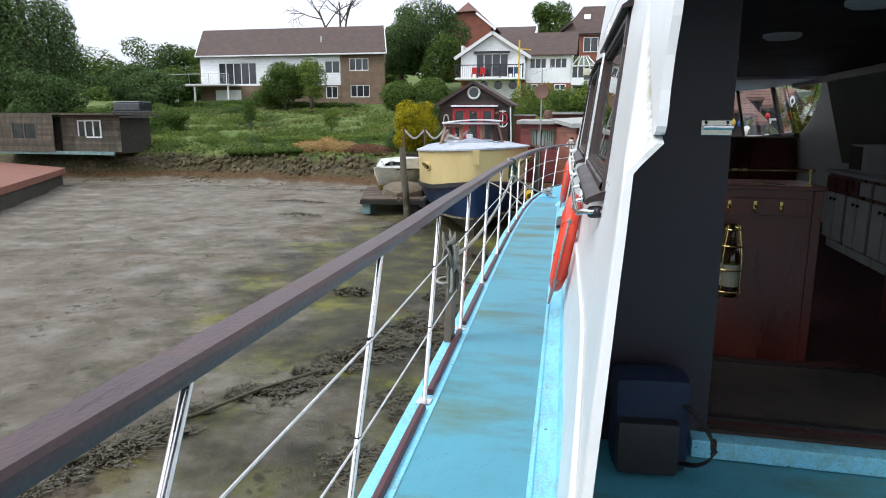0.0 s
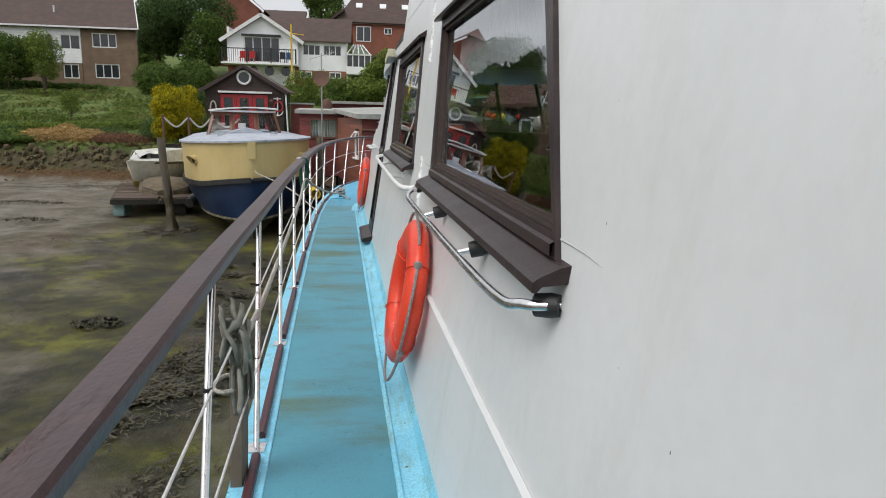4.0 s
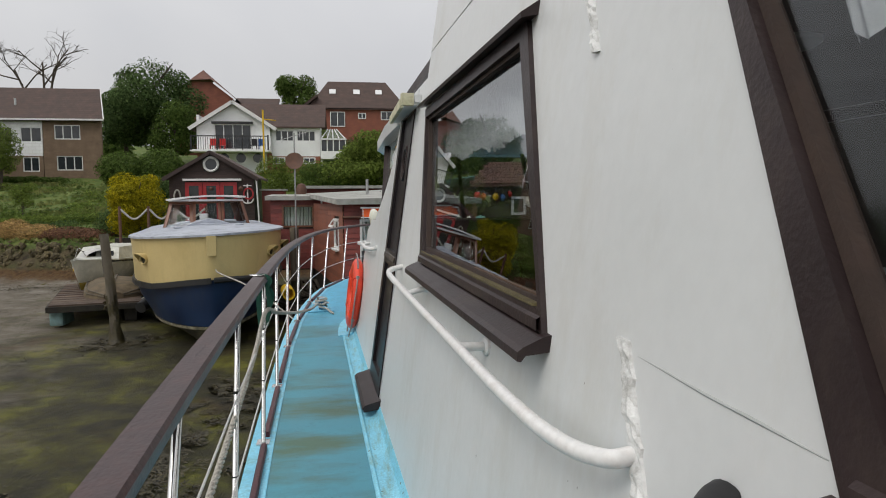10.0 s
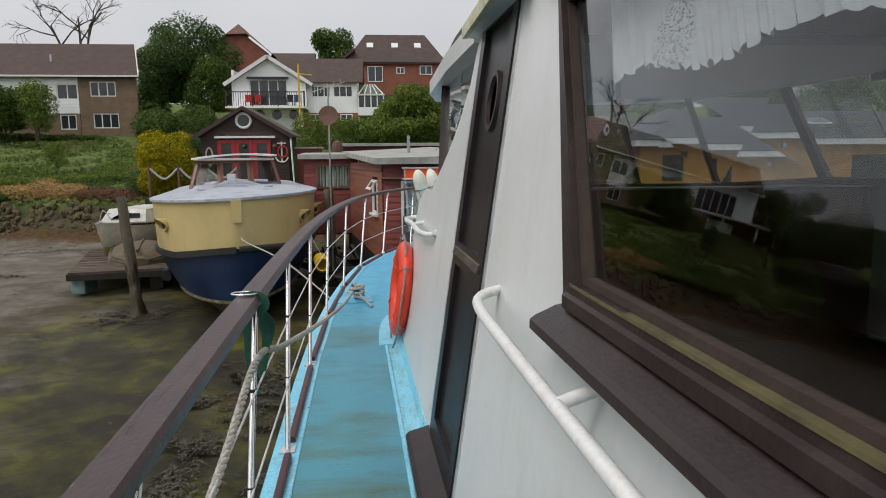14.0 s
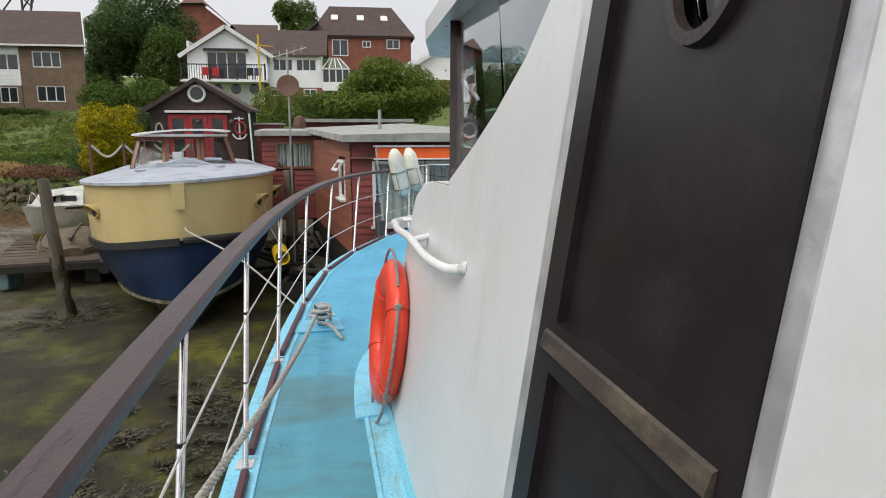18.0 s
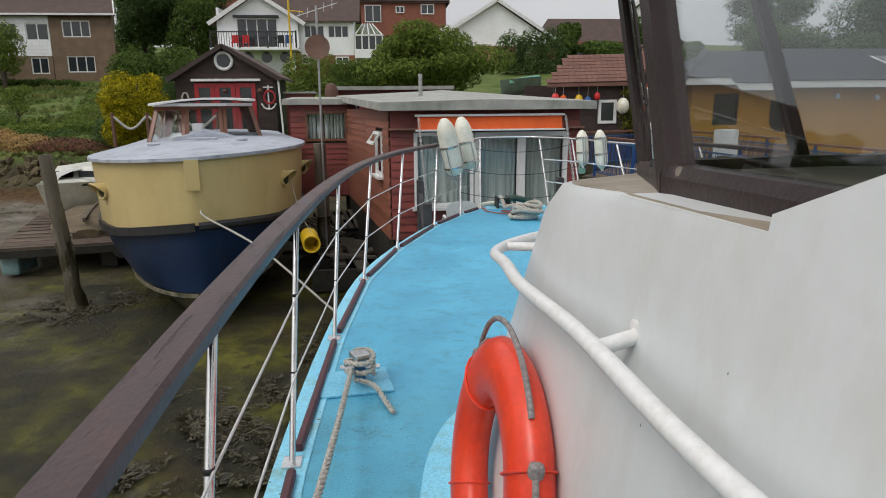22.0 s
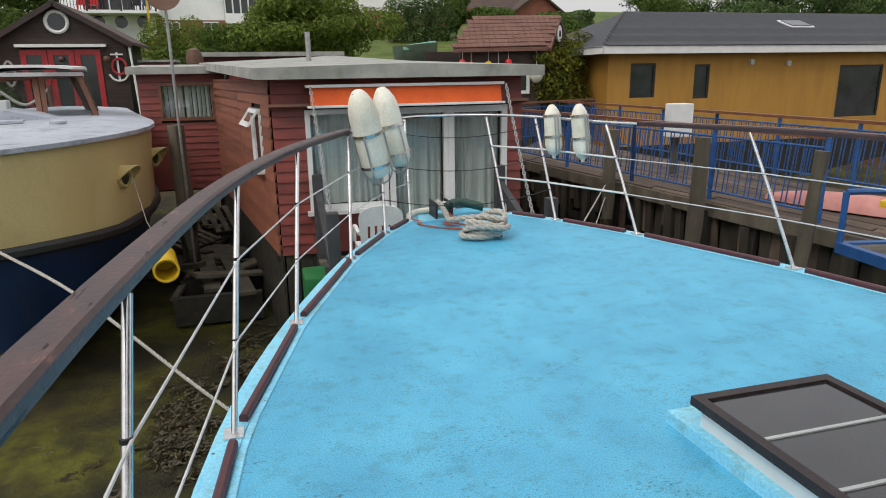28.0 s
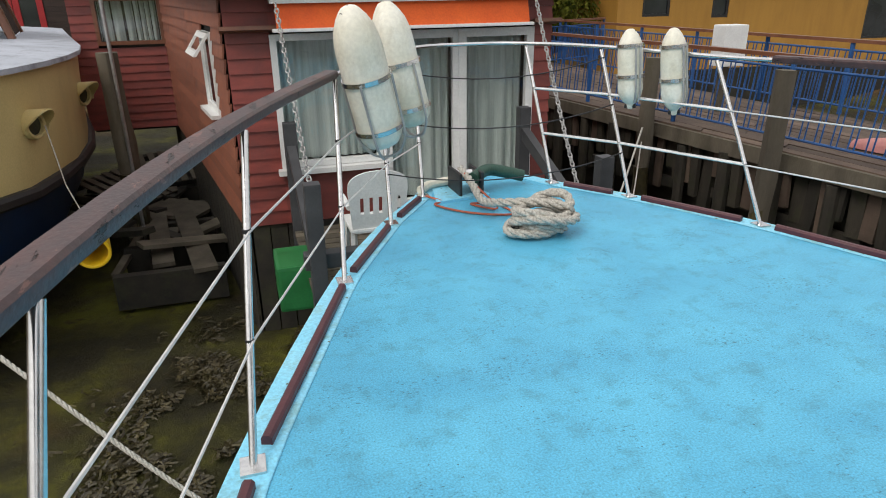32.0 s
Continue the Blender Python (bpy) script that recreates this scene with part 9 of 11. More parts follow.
    for p, q in ((b0, b1), (a0, b0)):
        part("rail_bar", tube([p + Vector((0, 0, 0.5)), q + Vector((0, 0, 0.5))], 0.03, 8), M["bluepaint"], gw)
        for t in (0, 0.5, 1):
            w = p.lerp(q, t)
            part("rail_post", tube([w, w + Vector((0, 0, 0.5))], 0.03, 8), M["bluepaint"], gw)
    # chain and lines to the shore
    ln = thing("shore_line", 2.0, 15.5, 0.2, "grey mooring rope with a chain running to the jetty pile", "rope")
    twisted([(1.30, 17.62, -0.72), (2.1, 18.6, -0.72), (3.45, 20.3, -0.42)], 0.012, M["rope"], ln, "line")
    twisted([(1.30, 17.60, -0.80), (2.3, 18.7, -0.95), (3.47, 20.32, -0.62)], 0.009, M["rope"], ln, "line")


M["pinktarp"] = surf("faded_pink_cover", (0.42, 0.16, 0.15), (0.55, 0.26, 0.22), 4, 0.7, 0.3)
M["mint"] = surf("pale_green_tarpaulin", (0.14, 0.36, 0.30), (0.22, 0.48, 0.40), 4, 0.6, 0.5)
jetty()


def yellow_home():
    th = thing("floating_home", 14, 29, -2.1, "ochre boarded floating home with a dark slate roof", "house")
    x0, x1, y0, y1 = 8.25, 22.0, 29.0, 35.0
    wins = [(9.0, 9.85, 0.55, 1.55), (11.2, 11.75, 0.48, 1.5), (16.7, 18.5, -0.25, 1.42)]
    part("wall", holed([(x0, -0.9), (x1, -0.9), (x1, 1.85), (x0, 1.85)], [[(a, c), (b, c), (b, d), (a, d)] for a, b, c, d in wins], lambda u, v, o: Vector((u, y0 + o, v)), 0.15), M["yellowwall"], th)
    part("side_wall", boxed((x0 + 0.08, 32.0, 0.47), (0.15, 5.7, 2.74)), M["yellowwall"], th)
    part("back_wall", boxed((15, 35.0, 0.47), (13.5, 0.15, 2.74)), M["yellowwall"], th)
    for a, b, c, d in wins:
        glazed(th, a, b, c, d, y0 + 0.05, M["rubber"], None, t=0.07, glass=M["darkpane"])
    part("fascia", boxed((15.0, y0 - 0.38, 1.93), (14.3, 0.04, 0.22)), M["fascia"], th, "white fascia board")
    part("gutter_end", boxed((x0 - 0.40, 32.0, 1.93), (0.04, 6.8, 0.22)), M["fascia"], th)
    bm = bmesh.new()
    a, b, c, d = (7.8, 28.6, 2.02), (22.5, 28.6, 2.02), (22.5, 35.4, 2.02), (7.8, 35.4, 2.02)
    r0, r1 = (10.4, 32.0, 3.25), (22.5, 32.0, 3.25)
    vs = [bm.verts.new(p) for p in (a, b, c, d, r0, r1)]
    for f in ((0, 1, 5, 4), (2, 3, 4, 5), (3, 0, 4), (1, 2, 5), (0, 3, 2, 1)):
        bm.faces.new([vs[i] for i in f])
    part("roof", bm, M["slate"], th, "dark grey slate roof")
    rows = 13
    for k in range(rows):
        t = (k + 0.5) / rows
        z = 2.05 + 1.21 * t
        y = 28.6 + 3.4 * t
        xa = 7.8 + 2.6 * t + 0.05
        part("slate_course", boxed(((xa + 22.5) / 2, y - 0.03, z + 0.008), (22.5 - xa, 3.4 / rows * 1.08, 0.018), turned(19.8 + 2.5, "X")), M["slate"], th)
    part("rooflight", boxed((16.2, 30.6, 2.80), (0.95, 0.75, 0.05), turned(20, "X")), M["upvc"], th, "white-framed rooflight")
    part("rooflight_pane", boxed((16.2, 30.58, 2.835), (0.8, 0.6, 0.02), turned(20, "X")), M["darkpane"], th)
    part("base", boxed((15, 32, -1.5), (13.8, 6.2, 1.2)), M["darkwood"], th)
    for x, z in ((13.2, 1.55), (14.6, 1.5)):
        part("wall_lamp", boxed((x, y0 - 0.05, z), (0.14, 0.1, 0.16), None, 0.02), M["unit"], th)


yellow_home()


# ---- foliage ----
def leaf_mat(name, a, b, trans=0.4):
    m = surf(name, a, b, 3.0, 0.85, 0.0, island=0.5, spec=0.12)
    n, l = m.node_tree.nodes, m.node_tree.links
    p = n["Principled BSDF"]
    thin = n.new("ShaderNodeBsdfTranslucent")
    l.new(p.inputs["Base Color"].links[0].from_socket, thin.inputs["Color"])
    both = n.new("ShaderNodeMixShader")
    both.inputs[0].default_value = trans
    l.new(p.outputs[0], both.inputs[1])
    l.new(thin.outputs[0], both.inputs[2])
    l.new(both.outputs[0], n["Material Output"].inputs["Surface"])
    return m


M["leaf"] = leaf_mat("green_leaves", (0.060, 0.102, 0.024), (0.118, 0.172, 0.040))
M["leafdark"] = leaf_mat("dark_green_leaves", (0.054, 0.096, 0.034), (0.112, 0.164, 0.056))
M["leaflight"] = leaf_mat("fresh_green_leaves", (0.100, 0.150, 0.030), (0.180, 0.232, 0.048))
M["leafyellow"] = leaf_mat("golden_yellow_leaves", (0.15, 0.15, 0.008), (0.44, 0.37, 0.014))
M["bark"] = surf("grey_brown_bark", (0.05, 0.04, 0.03), (0.10, 0.08, 0.06), 8, 0.9, 0.6)
M["straw"] = surf("dry_straw_heap", (0.28, 0.17, 0.06), (0.42, 0.28, 0.10), 9, 0.95, 0.5, island=0.4)
M["bracken"] = surf("red_brown_bracken", (0.10, 0.045, 0.025), (0.17, 0.08, 0.04), 9, 0.95, 0.5, island=0.4)
M["grassblade"] = surf("long_grass", (0.080, 0.122, 0.022), (0.185, 0.195, 0.055), 0.5, 0.9, 0.0, island=0.18)


def leaves(name, blobs, n, size, mat, parent, seed, label="", flat=0.7):
    """Many small leaf clumps over and inside a set of ellipsoids (x, y, z, rx, ry, rz)."""
    n, size = int(n * 2.2), size * 0.68
    rnd = random.Random(seed)
    vs, fs = [], []
    tot = sum(b[3] * b[5] for b in blobs)
    for b in blobs:
        for k in range(int(n * b[3] * b[5] / tot)):
            while True:
                d = Vector((rnd.gauss(0, 1), rnd.gauss(0, 1), rnd.gauss(0, 1)))
                if d.length > 0.1:
                    break
            d.normalize()
            r = 0.55 + 0.5 * rnd.random() ** 0.6 + 0.12 * noise.noise((d.x * 3 + b[0], d.y * 3, d.z * 3 + b[2]))
            p = Vector((b[0] + d.x * b[3] * r, b[1] + d.y * b[4] * r, b[2] + d.z * b[5] * r))
            nrm = (d + Vector((rnd.uniform(-1, 1), rnd.uniform(-1, 1), rnd.uniform(-0.4, 1.0))) * flat).normalized()
            u = nrm.cross(Vector((rnd.uniform(-1, 1), rnd.uniform(-1, 1), rnd.uniform(-1, 1)))).normalized()
            v = nrm.cross(u)
            s = size * rnd.uniform(0.55, 1.4)
            i = len(vs)
            vs += [p - u * s, p + v * s * 0.45 + nrm * s * 0.15, p + u * s, p - v * s * 0.45 + nrm * s * 0.12]
            fs.append((i, i + 1, i + 2, i + 3))
    me = bpy.data.meshes.new(name)
    me.from_pydata(vs, [], fs)
    me.materials.append(mat)
    ob = new(name, me)
    if parent:
        ob.parent = parent
        ob.matrix_parent_inverse = parent.matrix_world.inverted()
    if label:
        ob["label"] = label
    return ob


def tree(x, y, h, w, mat, label, seed, n=5000, size=0.3, trunk=0.3, base=None, category="tree", squat=False):
    rnd = random.Random(seed)
    z0 = ground_z(x, y) if base is None else base
    th = thing("tree" if category == "tree" else "shrub", x, y, z0, label, category)
    th_h = h * (trunk if not squat else 0.12)
    bm = bmesh.new()
    sweep(bm, [(x, y, z0 - 0.3), (x + 0.02 * h, y, z0 + th_h), (x, y, z0 + h * 0.75)], circle(0.035 * h if not squat else 0.02 * h, 8), scales=[1.3, 1.0, 0.3])
    for k in range(5):
        a = k * 1.26 + rnd.random()
        s = z0 + h * (0.25 + 0.1 * k)
        sweep(bm, [(x, y, s), (x + math.cos(a) * w * 0.22, y + math.sin(a) * w * 0.22, s + h * 0.14), (x + math.cos(a) * w * 0.36, y + math.sin(a) * w * 0.36, s + h * 0.22)], circle(0.016 * h, 6), scales=[1, 0.6, 0.2])
    part("trunk", bm, M["bark"], th)
    blobs = []
    cz = z0 + th_h + (h - th_h) * 0.5
    blobs.append((x, y, cz, w * 0.36, w * 0.36, (h - th_h) * 0.42))
    for k in range(11):
        a = rnd.uniform(0, 6.28)
        r = rnd.uniform(0.12, 0.36) * w
        q = rnd.uniform(-0.34, 0.38)
        rr = rnd.uniform(0.13, 0.24) * w
        blobs.append((x + math.cos(a) * r, y + math.sin(a) * r, cz + q * (h - th_h), rr, rr, rr * 0.85 * (h - th_h) / w * 1.1))
    leaves("crown", blobs, n, size, mat, th, seed)
    return th


def hedge(name, x0, x1, y, h, d, mat, label, seed, n=2500, size=0.16):
    z = ground_z((x0 + x1) / 2, y)
    th = thing(name, (x0 + x1) / 2, y, z, label, "hedge")
    m = max(2, int((x1 - x0) / d))
    rnd = random.Random(seed)
    leaves("foliage", [(x0 + (x1 - x0) * (k + 0.5) / m, y, ground_z(x0 + (x1 - x0) * (k + 0.5) / m, y) + h * 0.5, d * 0.75, d * 0.6, h * rnd.uniform(0.5, 0.68)) for k in range(m)], n, size, mat, th, seed)


# ---- houses on the hill ----
def wave_mat(name, a, b, scale, axis="Z", strength=0.6, rough=0.8):
    """Courses of tiles or bricks read as fine bands with bump."""
    m = surf(name, a, b, 1.5, rough, 0.2)
    n, l = m.node_tree.nodes, m.node_tree.links
    p = n["Principled BSDF"]
    co = n.new("ShaderNodeTexCoord")
    w = n.new("ShaderNodeTexBrick")
    w.inputs["Scale"].default_value = scale
    w.inputs["Color1"].default_value, w.inputs["Color2"].default_value, w.inputs["Mortar"].default_value = (0.85, 0.85, 0.85, 1), (1.1, 1.1, 1.1, 1), (0.72, 0.7, 0.68, 1)
    w.inputs["Mortar Size"].default_value = 0.03
    mp = n.new("ShaderNodeMapping")
    mp.inputs["Rotation"].default_value = (radians(90), 0, 0)
    l.new(co.outputs["Object"], mp.inputs["Vector"])
    l.new(mp.outputs[0], w.inputs["Vector"])
    src = p.inputs["Base Color"].links[0].from_socket
    mix = n.new("ShaderNodeMix")
    mix.data_type, mix.blend_type = "RGBA", "MULTIPLY"
    mix.inputs["Factor"].default_value = strength
    l.new(src, mix.inputs["A"])
    l.new(w.outputs["Color"], mix.inputs["B"])
    l.new(mix.outputs["Result"], p.inputs["Base Color"])
    return m


M["brickbrown"] = wave_mat("brown_brickwork", (0.15, 0.10, 0.065), (0.21, 0.145, 0.095), 2.2)
M["brickred"] = wave_mat("red_brickwork", (0.22, 0.075, 0.05), (0.29, 0.105, 0.065), 2.2)
M["tilebrown"] = wave_mat("brown_concrete_roof_tiles", (0.056, 0.036, 0.030), (0.092, 0.058, 0.047), 1.3)
M["tilered"] = wave_mat("weathered_red_roof_tiles", (0.13, 0.06, 0.045), (0.19, 0.095, 0.07), 3.0)
M["render"] = surf("white_painted_render", (0.78, 0.79, 0.79), (0.85, 0.86, 0.86), 1.0, 0.7, 0.05, dirt=(0.5, 0.5, 0.46), dirt_amount=0.3, dirt_scale=0.8)
M["clap"] = wave_mat("white_weatherboarding", (0.76, 0.77, 0.77), (0.84, 0.85, 0.85), 0.9, strength=0.35)
M["stainbrown"] = surf("dark_brown_stained_boards", (0.035, 0.022, 0.020), (0.06, 0.038, 0.033), 3, 0.7, 0.3, stretch=(1, 1, 6), island=0.2)
M["redpaint"] = surf("bright_red_paint", (0.33, 0.02, 0.025), (0.42, 0.03, 0.035), 4, 0.4, 0.05)
M["blackiron"] = surf("black_painted_iron", (0.012, 0.012, 0.013), (0.02, 0.02, 0.022), 6, 0.5, 0.1)


def gable_roof(parent, x0, x1, y0, y1, eave, ridge, mat, along="x", over=0.35, name="roof", hip=0.0, th=0.18):
    bm = bmesh.new()
    if along == "x":
        ym = (y0 + y1) / 2
        lo = [(x0 - over, y0 - over, eave), (x1 + over, y0 - over, eave), (x1 + over, y1 + over, eave), (x0 - over, y1 + over, eave)]
        hi = [(x0 - over + hip, ym, ridge), (x1 + over - hip, ym, ridge)]
    else:
        xm = (x0 + x1) / 2
        lo = [(x0 - over, y0 - over, eave), (x0 - over, y1 + over, eave), (x1 + over, y1 + over, eave), (x1 + over, y0 - over, eave)]
        lo = [lo[0], lo[1], lo[2], lo[3]]
        hi = [(xm, y0 - over + hip, ridge), (xm, y1 + over - hip, ridge)]
    v = [bm.verts.new(p) for p in lo + hi] + [bm.verts.new((p[0], p[1], p[2] - th)) for p in lo + hi]
    if along == "x":
        fs = [(0, 1, 5, 4), (2, 3, 4, 5)] + ([(1, 2, 5), (3, 0, 4)] if hip else [])
        ends = [(1, 5, 11, 7), (5, 2, 8, 11), (3, 4, 10, 9), (4, 0, 6, 10), (0, 1, 7, 6), (2, 3, 9, 8)]
    else:
        fs = [(0, 4, 5, 1), (2, 5, 4, 3)] + ([(0, 3, 4), (1, 5, 2)] if hip else [])
        ends = [(0, 4, 10, 6), (4, 3, 9, 10), (1, 5, 11, 7), (5, 2, 8, 11), (0, 1, 7, 6), (2, 3, 9, 8)]
    under = [tuple(i + 6 for i in f[::-1]) for f in fs]
    for f in fs + under + ([] if hip else ends):
        try:
            bm.faces.new([v[i] for i in f])
        except ValueError:
            pass
    return part(name, bm, mat, parent)


def win(parent, x0, x1, z0, z1, y, bars=1, cols=None, mat=None):
    mat = mat or M["upvc"]
    n = bars
    return glazed(parent, x0, x1, z0, z1, y, mat, None, [x0 + (x1 - x0) * (k + 1) / (n + 1) for k in range(n)], 0.09, "window", M["darkpane"])


def long_house():
    th = thing("long_house", -32.6, 64, 3.2, "long two-storey house, part brick and part white boards", "house")
    y = 64.0
    wins_b = [(-26.0, -23.9, 6.75, 8.0), (-25.9, -23.8, 4.1, 5.35)]
    wins_w = [(-28.7, -27.0, 6.5, 7.8), (-31.3, -29.3, 6.6, 7.8), (-34.4, -33.0, 6.4, 7.8), (-40.9, -36.4, 5.45, 7.75)]

    def wall(x0, x1, z0, z1, wins, mat, nm="wall"):
        part(nm, holed([(x0, z0), (x1, z0), (x1, z1), (x0, z1)], [[(a, c), (b, c), (b, d), (a, d)] for a, b, c, d in wins], lambda u, v, o: Vector((u, y + o, v)), 0.25), mat, th)

    wall(-26.9, -22.2, 2.5, 8.5, wins_b, M["brickbrown"])
    wall(-43.0, -26.95, 5.35, 8.5, wins_w, M["clap"])
    wall(-43.0, -26.95, 2.5, 5.34, [(-28.6, -26.97 - 0.3, 4.0, 5.25)], M["brickbrown"])
    part("end_wall", holed([(64.1, 2.5), (72.0, 2.5), (72.0, 8.3), (68.0, 11.3), (64.1, 8.3)], [], lambda u, v, o: Vector((-22.45 + o, u, v)), 0.25), M["brickbrown"], th)
    part("end_wall", holed([(64.1, 2.5), (72.0, 2.5), (72.0, 8.3), (68.0, 11.3), (64.1, 8.3)], [], lambda u, v, o: Vector((-43.0 + o, u, v)), 0.25), M["brickbrown"], th)
    gable_roof(th, -43.0, -22.2, 64.0, 72.0, 8.45, 11.7, M["tilebrown"], "x", 0.4)
    part("gutter", boxed((-32.6, 63.55, 8.4), (21.5, 0.12, 0.14)), M["fascia"], th)
    for x in (-43.35, -21.85):
        for s in (-1, 1):
            part("barge_board", sweep(bmesh.new(), [(x, 68 + s * 4.4, 8.35), (x, 68, 11.65)], [(-0.04, -0.12), (-0.04, 0.12), (0.04, 0.12), (0.04, -0.12)]), M["fascia"], th)
    # the house stands askew: its ends run back at a slant
    for ob in th.children:
        if ob.name.startswith(("roof", "barge_board", "end_wall")):
            for v in ob.data.vertices:
                v.co.x -= 0.37 * (v.co.y - 63.6)
    for a, b, c, d in wins_b + wins_w[:3] + [(-28.6, -27.27, 4.0, 5.25)]:
        win(th, a, b, c, d, y + 0.08, 2 if b - a > 1.8 else 1)
    win(th, -40.9, -36.4, 5.45, 7.75, y + 0.08, 4)
    part("vent_pipe", tube([(-29.6, 65.5, 9.5), (-29.6, 65.5, 10.4)], 0.09, 8), M["unit"], th)
    part("garage_door", boxed((-39.8, 63.96, 3.6), (3.0, 0.06, 2.6)), M["render"], th)
    bl = part("balcony", boxed((-43.2, 62.8, 5.35), (9.8, 2.3, 0.16)), M["fascia"], th, "white balcony on posts with a glass balustrade")
    for x in (-47.9, -46.0, -44.6, -42.5, -38.6):
        part("balcony_post", boxed((x, 61.9 if x != -46.0 else 63.6, 4.0), (0.16, 0.16, 2.8)), M["fascia"], bl)
    for x in (-47.9, -45.5, -43.0, -40.7, -38.4):
        part("rail_post", tube([(x, 61.75, 5.4), (x, 61.75, 6.45)], 0.03, 6), M["galv"], bl)
    part("balustrade", boxed((-43.2, 61.75, 5.9), (9.5, 0.02, 0.9)), M["clear"], bl).visible_shadow = False
    part("balcony_rail", tube([(-47.9, 61.75, 6.45), (-38.4, 61.75, 6.45)], 0.03, 6), M["galv"], bl)
    bc = thing("balcony_chair", -46.4, 62.6, 5.43, "white chair on the balcony", "chair")
    part("seat", boxed((-46.4, 62.6, 5.85), (0.5, 0.5, 0.06)), M["whiteplastic"], bc)
    part("backrest", boxed((-46.65, 62.6, 6.1), (0.06, 0.5, 0.5)), M["whiteplastic"], bc)
    for dx in (-0.2, 0.2):
        for dy in (-0.2, 0.2):
            part("leg", boxed((-46.4 + dx, 62.6 + dy, 5.63), (0.05, 0.05, 0.4)), M["whiteplastic"], bc)


long_house()


def white_house():
    th = thing("white_house", -9, 64, 3.5, "white rendered gabled house with a balcony and brown roof", "house")
    y = 64.0
    part("gable_wall", holed([(-14.3, 5.8), (-8.0, 5.8), (-8.0, 7.9), (-11.2, 10.0), (-14.3, 7.9)], [[(-12.8, 5.95), (-9.6, 5.95), (-9.6, 8.2), (-12.8, 8.2)]], lambda u, v, o: Vector((u, y + o, v)), 0.25), M["render"], th)
    part("lower_wall", boxed((-11.1, y + 0.12, 4.6), (6.4, 0.25, 2.4)), M["brickred"], th)
    part("side_wall", boxed((-14.2, 67.5, 6.5), (0.2, 6.8, 5.0)), M["render"], th)
    part("wing_wall", holed([(-8.0, 5.4), (-3.6, 5.4), (-3.6, 8.05), (-8.0, 8.05)], [[(-7.6, 6.75), (-5.95, 6.75), (-5.95, 7.75), (-7.6, 7.75)], [(-5.7, 6.75), (-4.0, 6.75), (-4.0, 7.75), (-5.7, 7.75)]], lambda u, v, o: Vector((u, y + 0.5 + o, v)), 0.25), M["render"], th)
    part("wing_lower", boxed((-5.8, y + 0.65, 4.4), (4.4, 0.25, 2.0)), M["brickred"], th)
    part("wing_end", boxed((-3.7, 68.0, 6.5), (0.2, 6.0, 4.0)), M["render"], th)
    gable_roof(th, -14.3, -8.0, 64.2, 71.5, 7.85, 10.1, M["tilebrown"], "y", 0.55)
    gable_roof(th, -11.2, -3.5, 64.6, 71.4, 8.05, 10.55, M["tilebrown"], "x", 0.4, th=0.12)
    for s in (-1, 1):
        part("barge_board", sweep(bmesh.new(), [(-11.15 + s * 3.75, 63.6, 7.72), (-11.15, 63.6, 10.12)], [(-0.05, -0.16), (-0.05, 0.14), (0.05, 0.14), (0.05, -0.16)]), M["fascia"], th)
    win(th, -12.8, -9.6, 5.95, 8.2, y + 0.08, 3)
    part("door_awning", boxed((-11.2, 63.8, 8.3), (3.5, 0.45, 0.18)), M["blackiron"], th)
    for a, b in ((-7.6, -5.95), (-5.7, -4.0)):
        win(th, a, b, 6.75, 7.75, y + 0.58, 2)
    bl = part("balcony", boxed((-11.15, 62.9, 5.72), (6.6, 2.2, 0.18)), M["render"], th)
    for k in range(34):
        x = -14.3 + 6.3 * k / 33
        part("baluster", boxed((x, 61.85, 6.35), (0.035, 0.035, 1.1)), M["blackiron"], bl)
    for x in (-14.35, -12.2, -10.1, -7.95):
        part("baluster_post", boxed((x, 61.85, 6.4), (0.12, 0.12, 1.3)), M["blackiron"], bl)
    part("balcony_rail", boxed((-11.15, 61.85, 6.95), (6.5, 0.08, 0.08)), M["blackiron"], bl)
    part("garage_door", boxed((-10.6, 63.95, 4.75), (4.6, 0.08, 1.7)), M["render"], th, "white garage doors with fan-shaped lights")
    for k in range(3):
        part("fanlight", lathe([(0.0, 0), (0.42, 0), (0.42, 0.02), (0.0, 0.02)], 16, Matrix.Translation((-12.0 + 1.45 * k, 63.91, 5.2)) @ Matrix.Rotation(radians(90), 4, "X")), M["darkpane"], th)
    for x in (-7.3, -4.6):
        win(th, x - 0.55, x + 0.55, 4.7, 5.3, y + 0.5, 1)
    cs = thing("conservatory", -2.4, 64, 5.4, "white framed conservatory with a glazed hipped roof", "conservatory")
    part("dwarf_wall", boxed((-2.4, 65.2, 5.5), (2.3, 2.4, 0.7)), M["render"], cs)
    for k in range(5):
        x = -3.5 + 2.2 * k / 4
        part("mullion", boxed((x, 64.05, 6.35), (0.1, 0.1, 1.1)), M["upvc"], cs)
        part("roof_bar", sweep(bmesh.new(), [(x, 63.9, 6.95), (-2.9 + 0.2 * k, 65.8, 8.0)], circle(0.05, 6)), M["upvc"], cs)
    part("pane", boxed((-2.4, 64.1, 6.35), (2.1, 0.03, 1.0)), M["darkpane"], cs)
    part("eaves_beam", boxed((-2.4, 64.0, 6.93), (2.4, 0.14, 0.12)), M["upvc"], cs)
    bm = bmesh.new()
    v = [bm.verts.new(p) for p in ((-3.6, 63.95, 6.93), (-1.2, 63.95, 6.93), (-2.0, 65.9, 7.98), (-3.6, 65.9, 7.98), (-1.2, 66.4, 6.93))]
    bm.faces.new((v[0], v[1], v[2], v[3]))
    bm.faces.new((v[1], v[4], v[2]))
